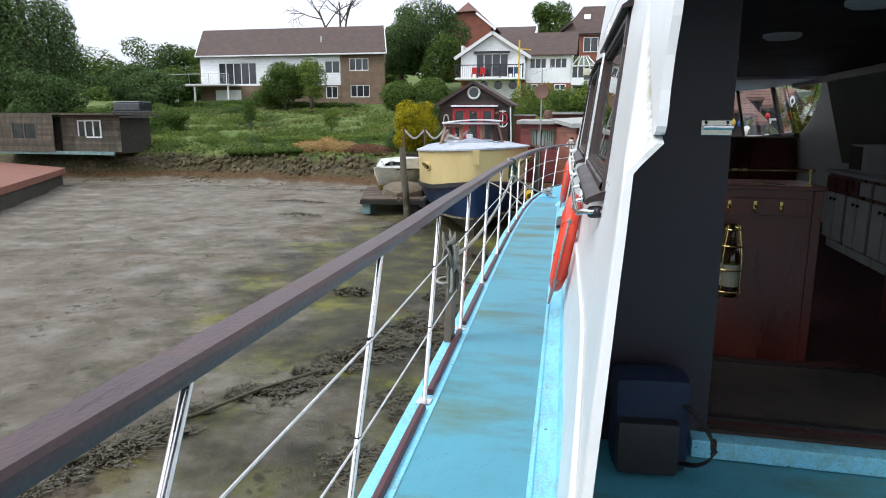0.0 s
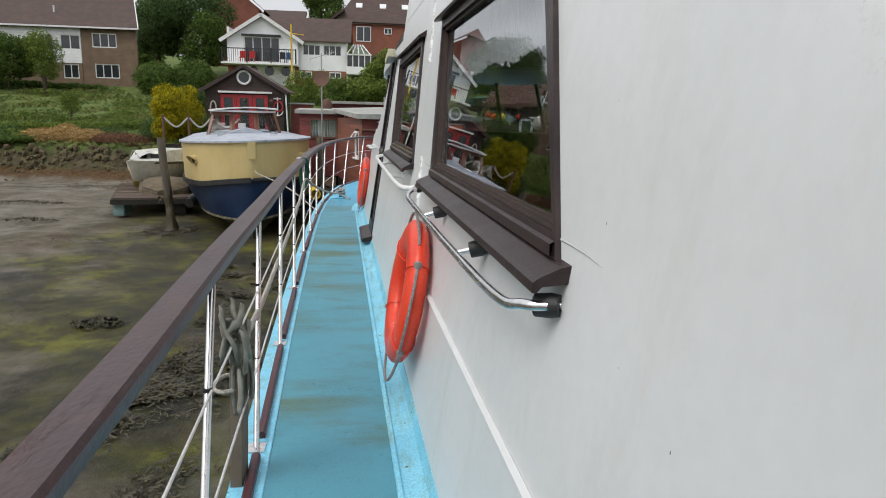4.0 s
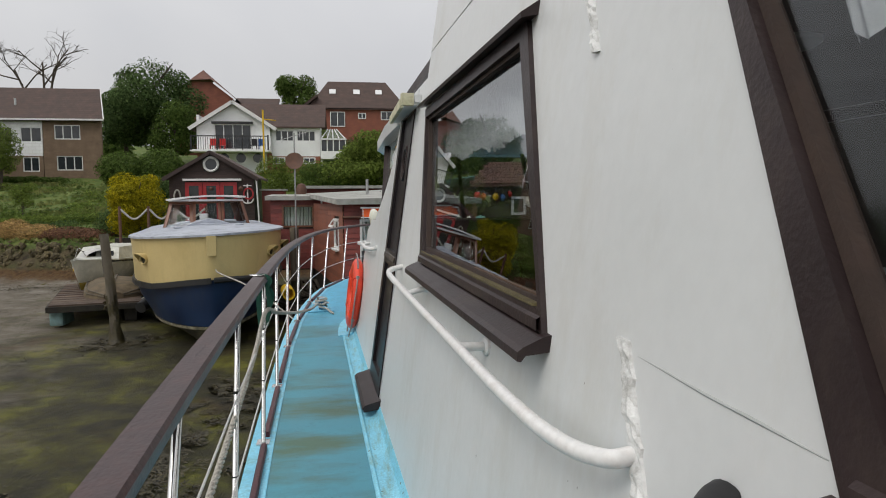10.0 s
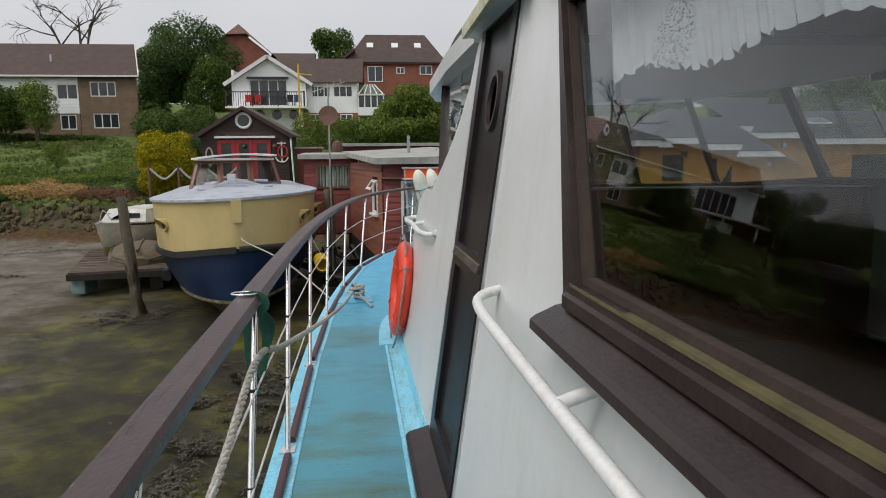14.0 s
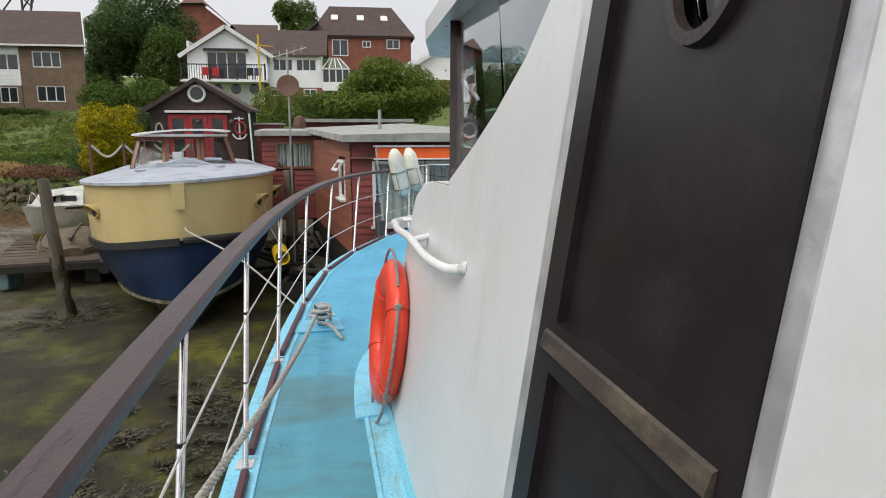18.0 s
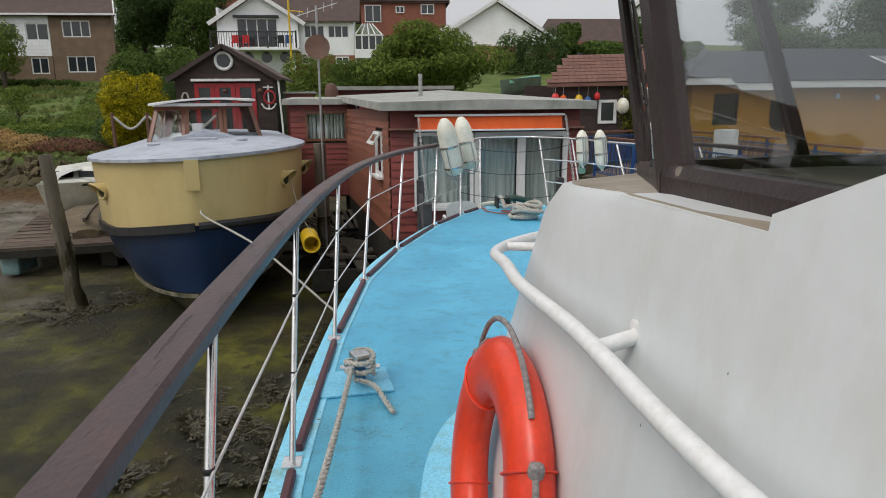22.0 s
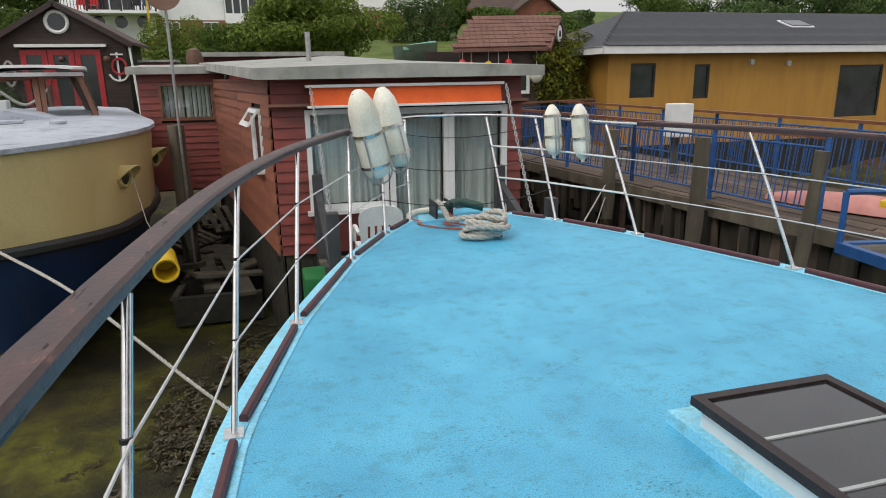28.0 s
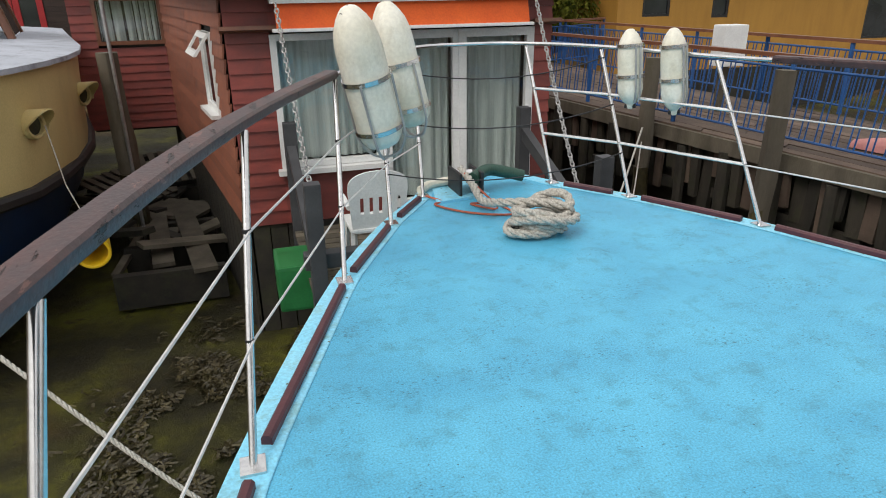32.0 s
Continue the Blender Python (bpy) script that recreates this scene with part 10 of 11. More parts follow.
    part("roof_glass", bm, M["clear"], cs)
    for k, (x, c) in enumerate(((-12.7, "redplastic"), (-11.9, "redplastic"), (-9.2, "blackiron"), (-8.6, "bluepaint"))):
        ch = thing("balcony_chair", x, 62.5, 5.81, "garden chair on the balcony of the white house", "chair", "balcony chairs")
        part("seat", boxed((x, 62.5, 6.2), (0.5, 0.5, 0.05)), M[c], ch)
        part("backrest", boxed((x, 62.75, 6.5), (0.5, 0.05, 0.6)), M[c], ch)
        for dx in (-0.2, 0.2):
            part("leg", boxed((x + dx, 62.4, 6.0), (0.05, 0.05, 0.4)), M[c], ch)
            part("leg", boxed((x + dx, 62.7, 6.0), (0.05, 0.05, 0.4)), M[c], ch)
    fp = thing("flagpole", -9.6, 60.5, 3.4, "yellow painted flagpole in the garden", "flagpole")
    part("pole", tube([(-7.55, 55.0, 2.6), (-7.55, 55.0, 8.3)], 0.07, 8), M["yellow"], fp)
    part("arm", tube([(-7.55, 55.0, 7.6), (-6.6, 55.0, 7.5)], 0.04, 6), M["yellow"], fp)


white_house()


def back_houses():
    a = thing("brick_house", -16.5, 82, 8, "red brick house with a steep brown hipped gable", "house")
    part("wall", holed([(-19.6, 6.5), (-13.6, 6.5), (-13.6, 12.8), (-15.9, 14.6), (-17.9, 14.6), (-19.6, 13.4)], [], lambda u, v, o: Vector((u, 80.0 + o, v)), 0.3), M["brickred"], a)
    part("side_wall", boxed((-13.7, 84, 9.6), (0.3, 8, 6.2)), M["brickred"], a)
    bm = bmesh.new()
    v = [bm.verts.new(p) for p in ((-20.4, 79.5, 13.0), (-13.0, 79.5, 12.6), (-15.8, 79.5, 14.8), (-18.0, 79.5, 14.7), (-16.9, 81.2, 16.1), (-16.9, 88, 16.1), (-13.0, 88, 12.6), (-20.4, 88, 13.0))]
    for f in ((3, 2, 4), (2, 1, 6, 5, 4), (0, 3, 4, 5, 7)):
        bm.faces.new([v[i] for i in f])
    part("roof", bm, M["tilered"], a)
    part("lower_roof", boxed((-11.4, 83, 12.6), (5.0, 4, 0.3), turned(24, "X")), M["tilebrown"], a)
    b = thing("brick_house", 0, 84, 9, "red brick house with a long brown roof and three rooflights", "house")
    part("wall", boxed((0.3, 80.2, 9.6), (10.4, 0.3, 5.0)), M["brickred"], b)
    part("side_wall", boxed((5.4, 84, 9.6), (0.3, 7.6, 5.0)), M["brickred"], b)
    gable_roof(b, -4.9, 5.5, 80.2, 88.0, 11.9, 15.6, M["tilebrown"], "x", 0.45, hip=2.2)
    part("gable_roof", boxed((-5.5, 82, 12.4), (3.0, 4, 0.25), turned(-38, "Y")), M["tilebrown"], b)
    for x in (-2.6, 0.2, 2.8):
        part("rooflight", boxed((x, 82.3, 14.12), (0.75, 0.9, 0.1), turned(42, "X")), M["upvc"], b)
    for x0, x1, z0, z1 in ((-2.9, -1.2, 9.8, 11.5), (0.3, 1.2, 10.7, 11.4), (2.9, 4.3, 10.6, 11.6)):
        win(b, x0, x1, z0, z1, 80.0, 1)
    c = thing("white_bungalow", 10, 75, 5, "white gabled bungalow with a brown roof", "house")
    part("gable_wall", holed([(4.4, 7.0), (15.0, 7.0), (15.0, 7.9), (10.0, 11.1), (4.4, 8.6)], [], lambda u, v, o: Vector((u, 75 + o, v)), 0.25), M["render"], c)
    part("lower_wall", boxed((9.7, 75.2, 5.8), (10.4, 0.25, 2.6)), M["brickred"], c)
    for s in (-1, 1):
        part("barge_board", sweep(bmesh.new(), [(10.0 + s * 6.0, 74.6, 7.6), (10.0, 74.6, 11.3)], [(-0.06, -0.16), (-0.06, 0.14), (0.06, 0.14), (0.06, -0.16)]), M["fascia"], c)
    gable_roof(c, 4.4, 15.6, 75.0, 84.0, 7.7, 11.3, M["tilebrown"], "y", 0.4)
    win(c, 12.0, 13.6, 6.3, 7.6, 74.95, 1)
    part("balcony", boxed((8.5, 74.2, 5.6), (4.0, 1.4, 0.9)), M["pinktarp"], c)
    d = thing("brick_bungalow", 22, 76, 5, "red brick bungalow with a dark brown tiled roof", "house")
    part("wall", boxed((22, 76, 5.8), (13.5, 0.3, 3.4)), M["brickred"], d)
    part("gable_wall", holed([(22.6, 4.2), (28.6, 4.2), (28.6, 6.6), (25.6, 8.9), (22.6, 6.6)], [], lambda u, v, o: Vector((u, 74.6 + o, v)), 0.3), M["brickred"], d)
    gable_roof(d, 15.3, 28.6, 76, 84, 7.0, 10.2, M["tilebrown"], "x", 0.4, hip=1.5)
    gable_roof(d, 22.6, 28.6, 74.6, 80, 6.6, 9.0, M["tilebrown"], "y", 0.45)
    for x0, x1 in ((18.2, 19.6), (20.4, 21.9), (24.6, 26.4)):
        win(d, x0, x1, 5.2, 6.5, 75.8 if x0 < 22 else 74.5, 1, mat=M["stainbrown"])
    part("steps", boxed((17.0, 74.6, 4.8), (1.4, 2.0, 1.6), turned(25, "X")), M["render"], d)


back_houses()


def porthole_hut():
    th = thing("garden_hut", -8, 36.6, 0, "dark brown boarded hut with red doors and a round window", "hut")
    y = 36.6
    zb = -0.1
    n = 24
    for k in range(n):
        z = zb + 0.155 * k
        half = 2.0 if z < 2.55 else max(0.1, 2.0 * (3.75 - z) / 1.2)
        segs = [(-8.0 - half, -8.0 + half)]
        if z < 2.35:
            segs = [(-8.0 - half, -9.2), (-6.8, -8.0 + half)]
        elif 2.85 < z + 0.08 and z < 3.55:
            segs = [(-8.0 - half, -8.0 - min(half - 0.02, 0.36)), (-8.0 + min(half - 0.02, 0.36), -8.0 + half)]
        for a, b in segs:
            if b - a > 0.03:
                part("board", boxed(((a + b) / 2, y, z + 0.078), (b - a, 0.03, 0.15), turned(5, "X")), M["stainbrown"], th)
    part("backing", boxed((-8, 38.5, 1.2), (3.9, 3.4, 2.7)), M["blackiron"], th)
    part("gable_backing", holed([(-10.0, 2.5), (-6.0, 2.5), (-8.0, 3.72)], [], lambda u, v, o: Vector((u, y + 0.04 + o, v)), 0.1), M["blackiron"], th)
    gable_roof(th, -10.05, -5.95, 36.6, 40.2, 2.55, 3.86, M["tilebrown"], "y", 0.22, th=0.1)
    for s in (-1, 1):
        part("barge_board", sweep(bmesh.new(), [(-8.0 + s * 2.25, 36.34, 2.42), (-8.0, 36.34, 3.78)], [(-0.03, -0.08), (-0.03, 0.08), (0.03, 0.08), (0.03, -0.08)]), M["stainbrown"], th)
    ring = [Vector((-8.0 + 0.33 * math.cos(t), y - 0.06, 3.2 + 0.33 * math.sin(t))) for t in [2 * math.pi * k / 28 for k in range(28)]]
    part("round_window", sweep(bmesh.new(), ring, circle(0.06, 8), True, up=(0, 1, 0)), M["upvc"], th, "white round window frame", smooth=True)
    part("round_pane", lathe([(0.0, 0), (0.31, 0), (0.31, 0.03), (0.0, 0.03)], 24, Matrix.Translation((-8.0, y - 0.01, 3.2)) @ Matrix.Rotation(radians(90), 4, "X")), M["darkpane"], th)
    part("header_bar", boxed((-7.95, y - 0.12, 2.44), (2.75, 0.2, 0.10), None, 0.01), M["fascia"], th, "white bar over the doors")
    for k in range(3):
        x = -8.85 + 0.82 * k
        glazed(th, x - 0.40, x + 0.40, 0.1, 2.32, y - 0.02, M["redpaint"], None, (), 0.17, "red_door", M["darkpane"])
    for x, z, r in ((-8.0, 2.0, 0.09), (-6.6, 2.0, 0.11)):
        part("float_ball", lathe([(r * math.sin(math.pi * k / 8), -r * math.cos(math.pi * k / 8)) for k in range(9)], 12, Matrix.Translation((x, y - 0.2, z))), M["rusty"], th, smooth=True)
    an = thing("anchor", -6.35, 36.5, 1.2, "white anchor with a red ring fixed to the hut wall", "anchor")
    part("shank", boxed((-6.3, y - 0.08, 1.75), (0.06, 0.05, 0.95)), M["fascia"], an)
    part("stock", boxed((-6.3, y - 0.1, 2.15), (0.4, 0.05, 0.05)), M["fascia"], an)
    part("arms", tube(smoothline([(-6.6, y - 0.1, 1.5), (-6.48, y - 0.1, 1.33), (-6.3, y - 0.1, 1.27), (-6.12, y - 0.1, 1.33), (-6.0, y - 0.1, 1.5)], 4), 0.035, 8), M["fascia"], an)
    part("red_ring", sweep(bmesh.new(), [Vector((-6.25 + 0.22 * math.cos(t), y - 0.15, 1.75 + 0.26 * math.sin(t))) for t in [2 * math.pi * k / 20 for k in range(20)]], circle(0.04, 6), True, up=(0, 1, 0)), M["redpaint"], an)
    hs = part("rope_hoop", sweep(bmesh.new(), [Vector((-9.62 + 0.15 * math.cos(t), y - 0.1, 1.55 + 0.4 * math.sin(t))) for t in [2 * math.pi * k / 18 for k in range(18)]], circle(0.04, 6), True, up=(0, 1, 0)), M["rope"], th)
    part("drainpipe", tube([(-5.85, 36.4, 2.4), (-5.75, 36.4, 0.0)], 0.04, 8), M["whiteplastic"], th)
    rs = thing("red_shed", -5.2, 38, 0, "dark red boarded shed behind the boat", "shed")
    part("body", boxed((-5.2, 38.4, 0.9), (1.1, 1.4, 2.0)), M["redboard"], rs)
    part("roof", boxed((-5.2, 38.4, 1.95), (1.3, 1.6, 0.08)), M["felt"], rs)
    # decking edge with rope fence
    dk = thing("quay_fence", -9.5, 32, -0.5, "rusty posts with a sagging rope along the bank edge", "fence")
    px = [(-11.0, 32.4), (-9.9, 32.6), (-8.9, 32.8), (-7.6, 33.0)]
    for x, y2 in px:
        z = ground_z(x, y2)
        part("post", tube([(x, y2, -1.6), (x, y2, 1.2)], 0.06, 8), M["rusty"], dk)
    for (a, b), (c, d) in zip(px, px[1:]):
        part("rope", tube(smoothline([(a, b, 1.1), ((a + c) / 2, (b + d) / 2, 0.65), (c, d, 1.1)], 6), 0.045, 7), M["rope"], dk)
    part("quay_edge", boxed((-9.2, 32.9, -0.9), (4.2, 0.3, 1.5), turned(10)), M["darkwood"], dk)
    bt = thing("sailing_boat_ashore", 3.8, 41, 1.5, "grey-green boat laid up ashore under a green cover", "boat")
    bm = bmesh.new()
    rows = []
    for k in range(9):
        t = k / 8
        w = 1.0 * math.sin(math.pi * (0.1 + 0.6 * t)) ** 0.8
        rows.append([bm.verts.new((4.1 + 1.9 * t + 0.15 * q, 40 + 0.7 * w * q, 1.75 + 0.75 * abs(q) ** 1.5 + 0.15 * t)) for q in (-1, -0.6, -0.25, 0, 0.25, 0.6, 1)])
    for a, b in zip(rows, rows[1:]):
        for j in range(6):
            bm.faces.new((a[j], a[j + 1], b[j + 1], b[j]))
    bm.faces.new(rows[-1])
    part("hull", bm, M["greygreen"], bt, smooth=True)
    part("cover", boxed((5.1, 40, 2.52), (1.5, 1.0, 0.22), turned(-8, "Y"), 0.1), M["mint"], bt)
    part("cradle", boxed((5.0, 40, 1.35), (1.4, 0.9, 0.9)), M["oldwood"], bt)


M["greygreen"] = surf("grey_green_boat_paint", (0.13, 0.17, 0.15), (0.19, 0.24, 0.21), 3, 0.5, 0.1)
porthole_hut()


def tile_hut():
    th = thing("boathouse", 5.6, 30, 0, "brown boarded boathouse with a mossy red tiled roof", "hut")
    part("wall", holed([(3.75, -0.4), (6.1, -0.4), (6.1, 2.08), (3.75, 2.05)], [], lambda u, v, o: Vector((u, 29.15 + o, v)), 0.1), M["stainbrown"], th)
    part("gable_wall", holed([(0.0, -0.4), (3.1, -0.4), (3.1, 2.1), (1.5, 2.92), (0.0, 2.05)], [], lambda u, v, o: Vector((6.1 + 0.66 * u + 0.075 * o * 10, 29.16 + 0.75 * u - 0.066 * o * 10, v)), 0.08), M["stainbrown"], th)
    part("back_wall", boxed((5.6, 31.4, 0.8), (4.6, 0.1, 2.4)), M["stainbrown"], th)
    bm = bmesh.new()
    v = [bm.verts.new(p) for p in ((3.45, 28.85, 1.98), (6.28, 28.85, 2.02), (7.25, 30.3, 3.0), (4.55, 30.3, 2.88), (8.4, 31.75, 2.1), (5.5, 31.75, 2.05))]
    w = [bm.verts.new(p.co - Vector((0, 0, 0.09))) for p in v]
    for f in ((0, 1, 2, 3), (3, 2, 4, 5)):
        bm.faces.new([v[i] for i in f])
        bm.faces.new([w[i] for i in f[::-1]])
    for i, j in ((0, 1), (1, 2), (2, 4), (4, 5), (5, 3), (3, 0)):
        bm.faces.new((v[i], v[j], w[j], w[i]))
    part("roof", bm, M["tilered"], th, "mossy red tiled roof")
    rnd = random.Random(21)
    for r in range(8):
        for c in range(15):
            t = (r + 0.5) / 8
            x = 3.47 + 1.05 * t + 0.185 * c + 0.09 * (r % 2)
            part("tile", boxed((x, 28.87 + 1.43 * t, 2.02 + 0.93 * t + 0.0035 * c), (0.175, 0.24, 0.022), turned(33 - 4 + rnd.uniform(-2, 2), "X")), M["tilered"], th)
    part("barge_board", sweep(bmesh.new(), [(6.30, 28.83, 1.97), (7.28, 30.3, 2.96)], [(-0.02, -0.09), (-0.02, 0.03), (0.02, 0.03), (0.02, -0.09)]), M["varnish"], th)
    em = Matrix.Translation((7.12, 30.08, 2.45)) @ Vector((0.75, -0.66, 0)).to_track_quat("Z", "Y").to_matrix().to_4x4()
    part("emblem", lathe([(0.0, 0), (0.24, 0), (0.24, 0.05), (0.17, 0.06), (0.0, 0.04)], 24, em), M["render"], th, "round white emblem")
    part("emblem_badge", lathe([(0.0, 0.055), (0.10, 0.055), (0.10, 0.066), (0.0, 0.068)], 16, em), M["stainbrown"], th)
    win(th, 5.2, 5.8, 0.75, 1.5, 29.1, 0)
    for k, (x, z, r, c) in enumerate(((3.75, 1.55, 0.13, "redplastic"), (4.0, 1.5, 0.12, "orange"), (4.5, 1.5, 0.13, "yellow"), (4.8, 1.45, 0.12, "bluepaint"), (5.95, 1.3, 0.2, "fender"), (5.1, 1.6, 0.1, "redplastic"))):
        f = thing("float", x, 28.9, z, "coloured fishing float hanging from the boathouse eaves", "float", "fishing floats")
        part("ball", lathe([(r * math.sin(math.pi * q / 8), -1.3 * r * math.cos(math.pi * q / 8)) for q in range(9)], 12, Matrix.Translation((x, 28.95, z))), M[c], f, smooth=True)
        part("line", tube([(x, 28.95, z + r), (x, 28.95, 1.95)], 0.01, 5), M["rope"], f)
    leaves("ivy", [(6.7, 29.4, 1.5, 0.6, 0.35, 0.6), (7.5, 30.1, 1.6, 0.6, 0.45, 0.8), (8.2, 30.8, 2.0, 0.55, 0.4, 0.6), (6.5, 29.2, 0.9, 0.7, 0.3, 0.5), (7.3, 29.7, 0.6, 0.8, 0.4, 0.6), (6.2, 29.0, 1.75, 0.35, 0.15, 0.2)], 1900, 0.10, M["ivy"], th, 5, "climbing ivy with yellowing leaves")
    sh = thing("red_flat_shed", -1.3, 31, 0, "long low red boarded shed with a flat roof", "shed")
    part("body", boxed((-1.3, 32.0, 0.9), (3.8, 1.8, 2.0)), M["redboard"], sh)
    part("roof", boxed((-1.3, 31.9, 1.95), (4.1, 2.2, 0.12)), M["felt"], sh)
    part("vent_cowl", lathe([(0.2, 0), (0.22, 0.25), (0.15, 0.45), (0.0, 0.5)], 12, Matrix.Translation((-3.3, 30.2, 1.6))), M["rusty"], sh, smooth=True)
    ps = thing("pink_shed", 2.6, 28.5, -0.4, "faded pink boarded shed beside the jetty", "shed")
    part("body", boxed((2.6, 28.6, 0.55), (1.8, 1.5, 1.7)), M["pinkwood"], ps)
    part("roof", boxed((2.6, 28.5, 1.45), (2.1, 1.8, 0.08), turned(4, "Y")), M["felt"], ps)


M["ivy"] = leaf_mat("yellowing_ivy_leaves", (0.07, 0.095, 0.016), (0.22, 0.21, 0.03))
M["pinkwood"] = surf("faded_pink_boards", (0.26, 0.12, 0.085), (0.34, 0.17, 0.12), 3, 0.7, 0.1, stretch=(1, 1, 5))
tile_hut()


def left_shore():
    th = thing("houseboat_hulk", -33.5, 33, -0.6, "weathered grey boarded houseboat with broken windows", "houseboat")
    for face in (0, 1):
        for k in range(14):
            z = -0.4 + 0.16 * k
            if face == 0:
                segs = [(-39.5, -36.7), (-34.8, -33.6)] if 0.3 < z < 1.35 else [(-39.5, -33.6)]
                for a, b in segs:
                    part("board", boxed(((a + b) / 2, 33.0, z + 0.08), (b - a, 0.04, 0.15), turned(6, "X")), M["oldwood"], th)
            else:
                segs = [(-33.55, -32.5), (-30.8, -29.6)] if 0.45 < z < 1.5 else [(-33.55, -29.6)]
                for a, b in segs:
                    part("board", boxed(((a + b) / 2, 33.6 + 0.35 * ((a + b) / 2 + 33.5) / 4, z + 0.08), (b - a, 0.04, 0.15), turned(5)), M["oldwood"], th)
    part("core", boxed((-34.5, 35.6, 0.6), (9.0, 3.4, 2.2)), M["darkwood"], th)
    part("roof", boxed((-34.5, 35.3, 1.9), (10.4, 4.4, 0.12)), M["oldwood"], th)
    part("waterline_band", boxed((-34.5, 33.1, -0.45), (10.0, 0.1, 0.2)), M["floatblue"], th)
    win(th, -36.7, -34.8, 0.25, 1.4, 33.0, 1, mat=M["oldwood"])
    win(th, -32.5, -30.8, 0.45, 1.55, 33.75, 2)
    bg = thing("rusty_barge", -31, 25, -2, "rust-red steel barge deck at the mud's edge", "barge")
    part("deck", prism([(-44, 36), (-30.4, 30.2), (-28.5, 27.2), (-22.5, 17.5), (-40, 17)], -1.45, -1.15), M["rustred"], bg)
    part("side", prism([(-30.5, 30.0), (-28.6, 27.1), (-22.6, 17.6), (-23.4, 17.6), (-29.2, 27.1), (-31, 29.8)], -2.2, -1.46), M["darkwood"], bg)
    dg = thing("old_punt", -30.7, 36, -1.5, "weathered grey wooden punt lying on the shore", "boat")
    part("hull", holed([(-32.5, -1.45), (-29.2, -1.55), (-28.9, -0.85), (-32.6, -0.65)], [], lambda u, v, o: Vector((u, 35.5 + o, v)), 1.3), M["oldwood"], dg)
    vh = thing("parked_vehicle", -34.5, 44, 0.5, "dark off-road vehicle parked above the shore", "car")
    z = ground_z(-37.5, 46)
    part("body", boxed((-37.5, 46, z + 0.85), (3.8, 1.7, 0.8), None, 0.1), M["blackiron"], vh)
    part("cab", boxed((-37.9, 46, z + 1.55), (2.4, 1.6, 0.7), None, 0.12), M["darkpane"], vh)
    part("roof_rack", boxed((-37.9, 46, z + 1.98), (2.3, 1.5, 0.08)), M["galv"], vh)
    for dx in (-1.2, 1.2):
        for dy in (-0.8, 0.8):
            part("wheel", lathe([(0.0, -0.1), (0.36, -0.1), (0.38, 0), (0.36, 0.1), (0.0, 0.1)], 14, Matrix.Translation((-37.5 + dx, 46 + dy, z + 0.36)) @ Matrix.Rotation(radians(90), 4, "X")), M["rubber"], vh)


M["rustred"] = surf("rust_red_steel", (0.14, 0.05, 0.03), (0.21, 0.085, 0.05), 3, 0.8, 0.3, dirt=(0.08, 0.06, 0.05), dirt_amount=0.6, dirt_scale=1.5)
left_shore()

# ---- trees, shrubs, heaps ----
tree(-20.7, 75, 10.2, 9.8, M["leafdark"], "broad dark green tree between the houses", 1, 9000, 0.24, 0.12, base=6.2)
tree(-24.6, 78, 6.6, 6.0, M["leafdark"], "dark green tree behind the long house", 2, 5000, 0.24, 0.12, base=6.0)
tree(-17.8, 71, 6.0, 6.0, M["leaf"], "green tree above the garden", 3, 4000, 0.2, 0.1, base=4.8)
tree(-6.8, 88, 7.5, 6.0, M["leaf"], "rounded green tree on the skyline", 4, 4000, 0.25, 0.2, base=9.4)
tree(1.0, 45, 4.6, 8.6, M["leaflight"], "wide fresh green garden tree beyond the houseboat", 6, 11000, 0.15, 0.08, base=1.0, squat=True)
tree(-2.6, 44.2, 2.7, 3.8, M["leaf"], "low green shrub beside the garden tree", 7, 4000, 0.11, 0.05, base=1.0, category="shrub", squat=True)
tree(-10.9, 34.6, 3.1, 3.4, M["leafyellow"], "golden yellow conifer shrub on the bank", 8, 9000, 0.08, 0.04, base=-0.45, category="shrub", squat=True)
tree(-30.4, 58, 4.4, 6.2, M["leaf"], "bushy green tree in front of the house", 9, 6000, 0.16, 0.08, base=2.6, category="shrub", squat=True)
tree(-27.4, 57.4, 5.0, 3.4, M["leaflight"], "slender young tree in front of the house", 10, 2600, 0.13, 0.2, base=2.4)
tree(-33.3, 44, 3.2, 3.9, M["leaf"], "dark rounded shrub on the shore", 11, 6000, 0.11, 0.04, base=-0.3, category="shrub", squat=True)
tree(-19.5, 43, 2.0, 1.6, M["leaflight"], "small sapling in the meadow", 12, 900, 0.08, 0.35)
tree(-27.5, 46, 2.6, 1.5, M["leaf"], "small sapling in the meadow", 13, 1200, 0.09, 0.15)
tree(-51.5, 50, 15.5, 11.5, M["leafdark"], "tall dark woodland tree on the shore", 14, 20000, 0.22, 0.05, base=0.3)
tree(-47.5, 47, 5.5, 7, M["leafdark"], "dark undergrowth below the woodland trees", 17, 7000, 0.18, 0.05, base=0.0, squat=True)
tree(-46.0, 58, 4.6, 8, M["leafdark"], "dark woodland tree on the shore", 15, 6000, 0.24, 0.08, base=2)
tree(-60, 46, 16, 13, M["leafdark"], "tall dark woodland tree on the shore", 16, 12000, 0.28, 0.08, base=1.0)
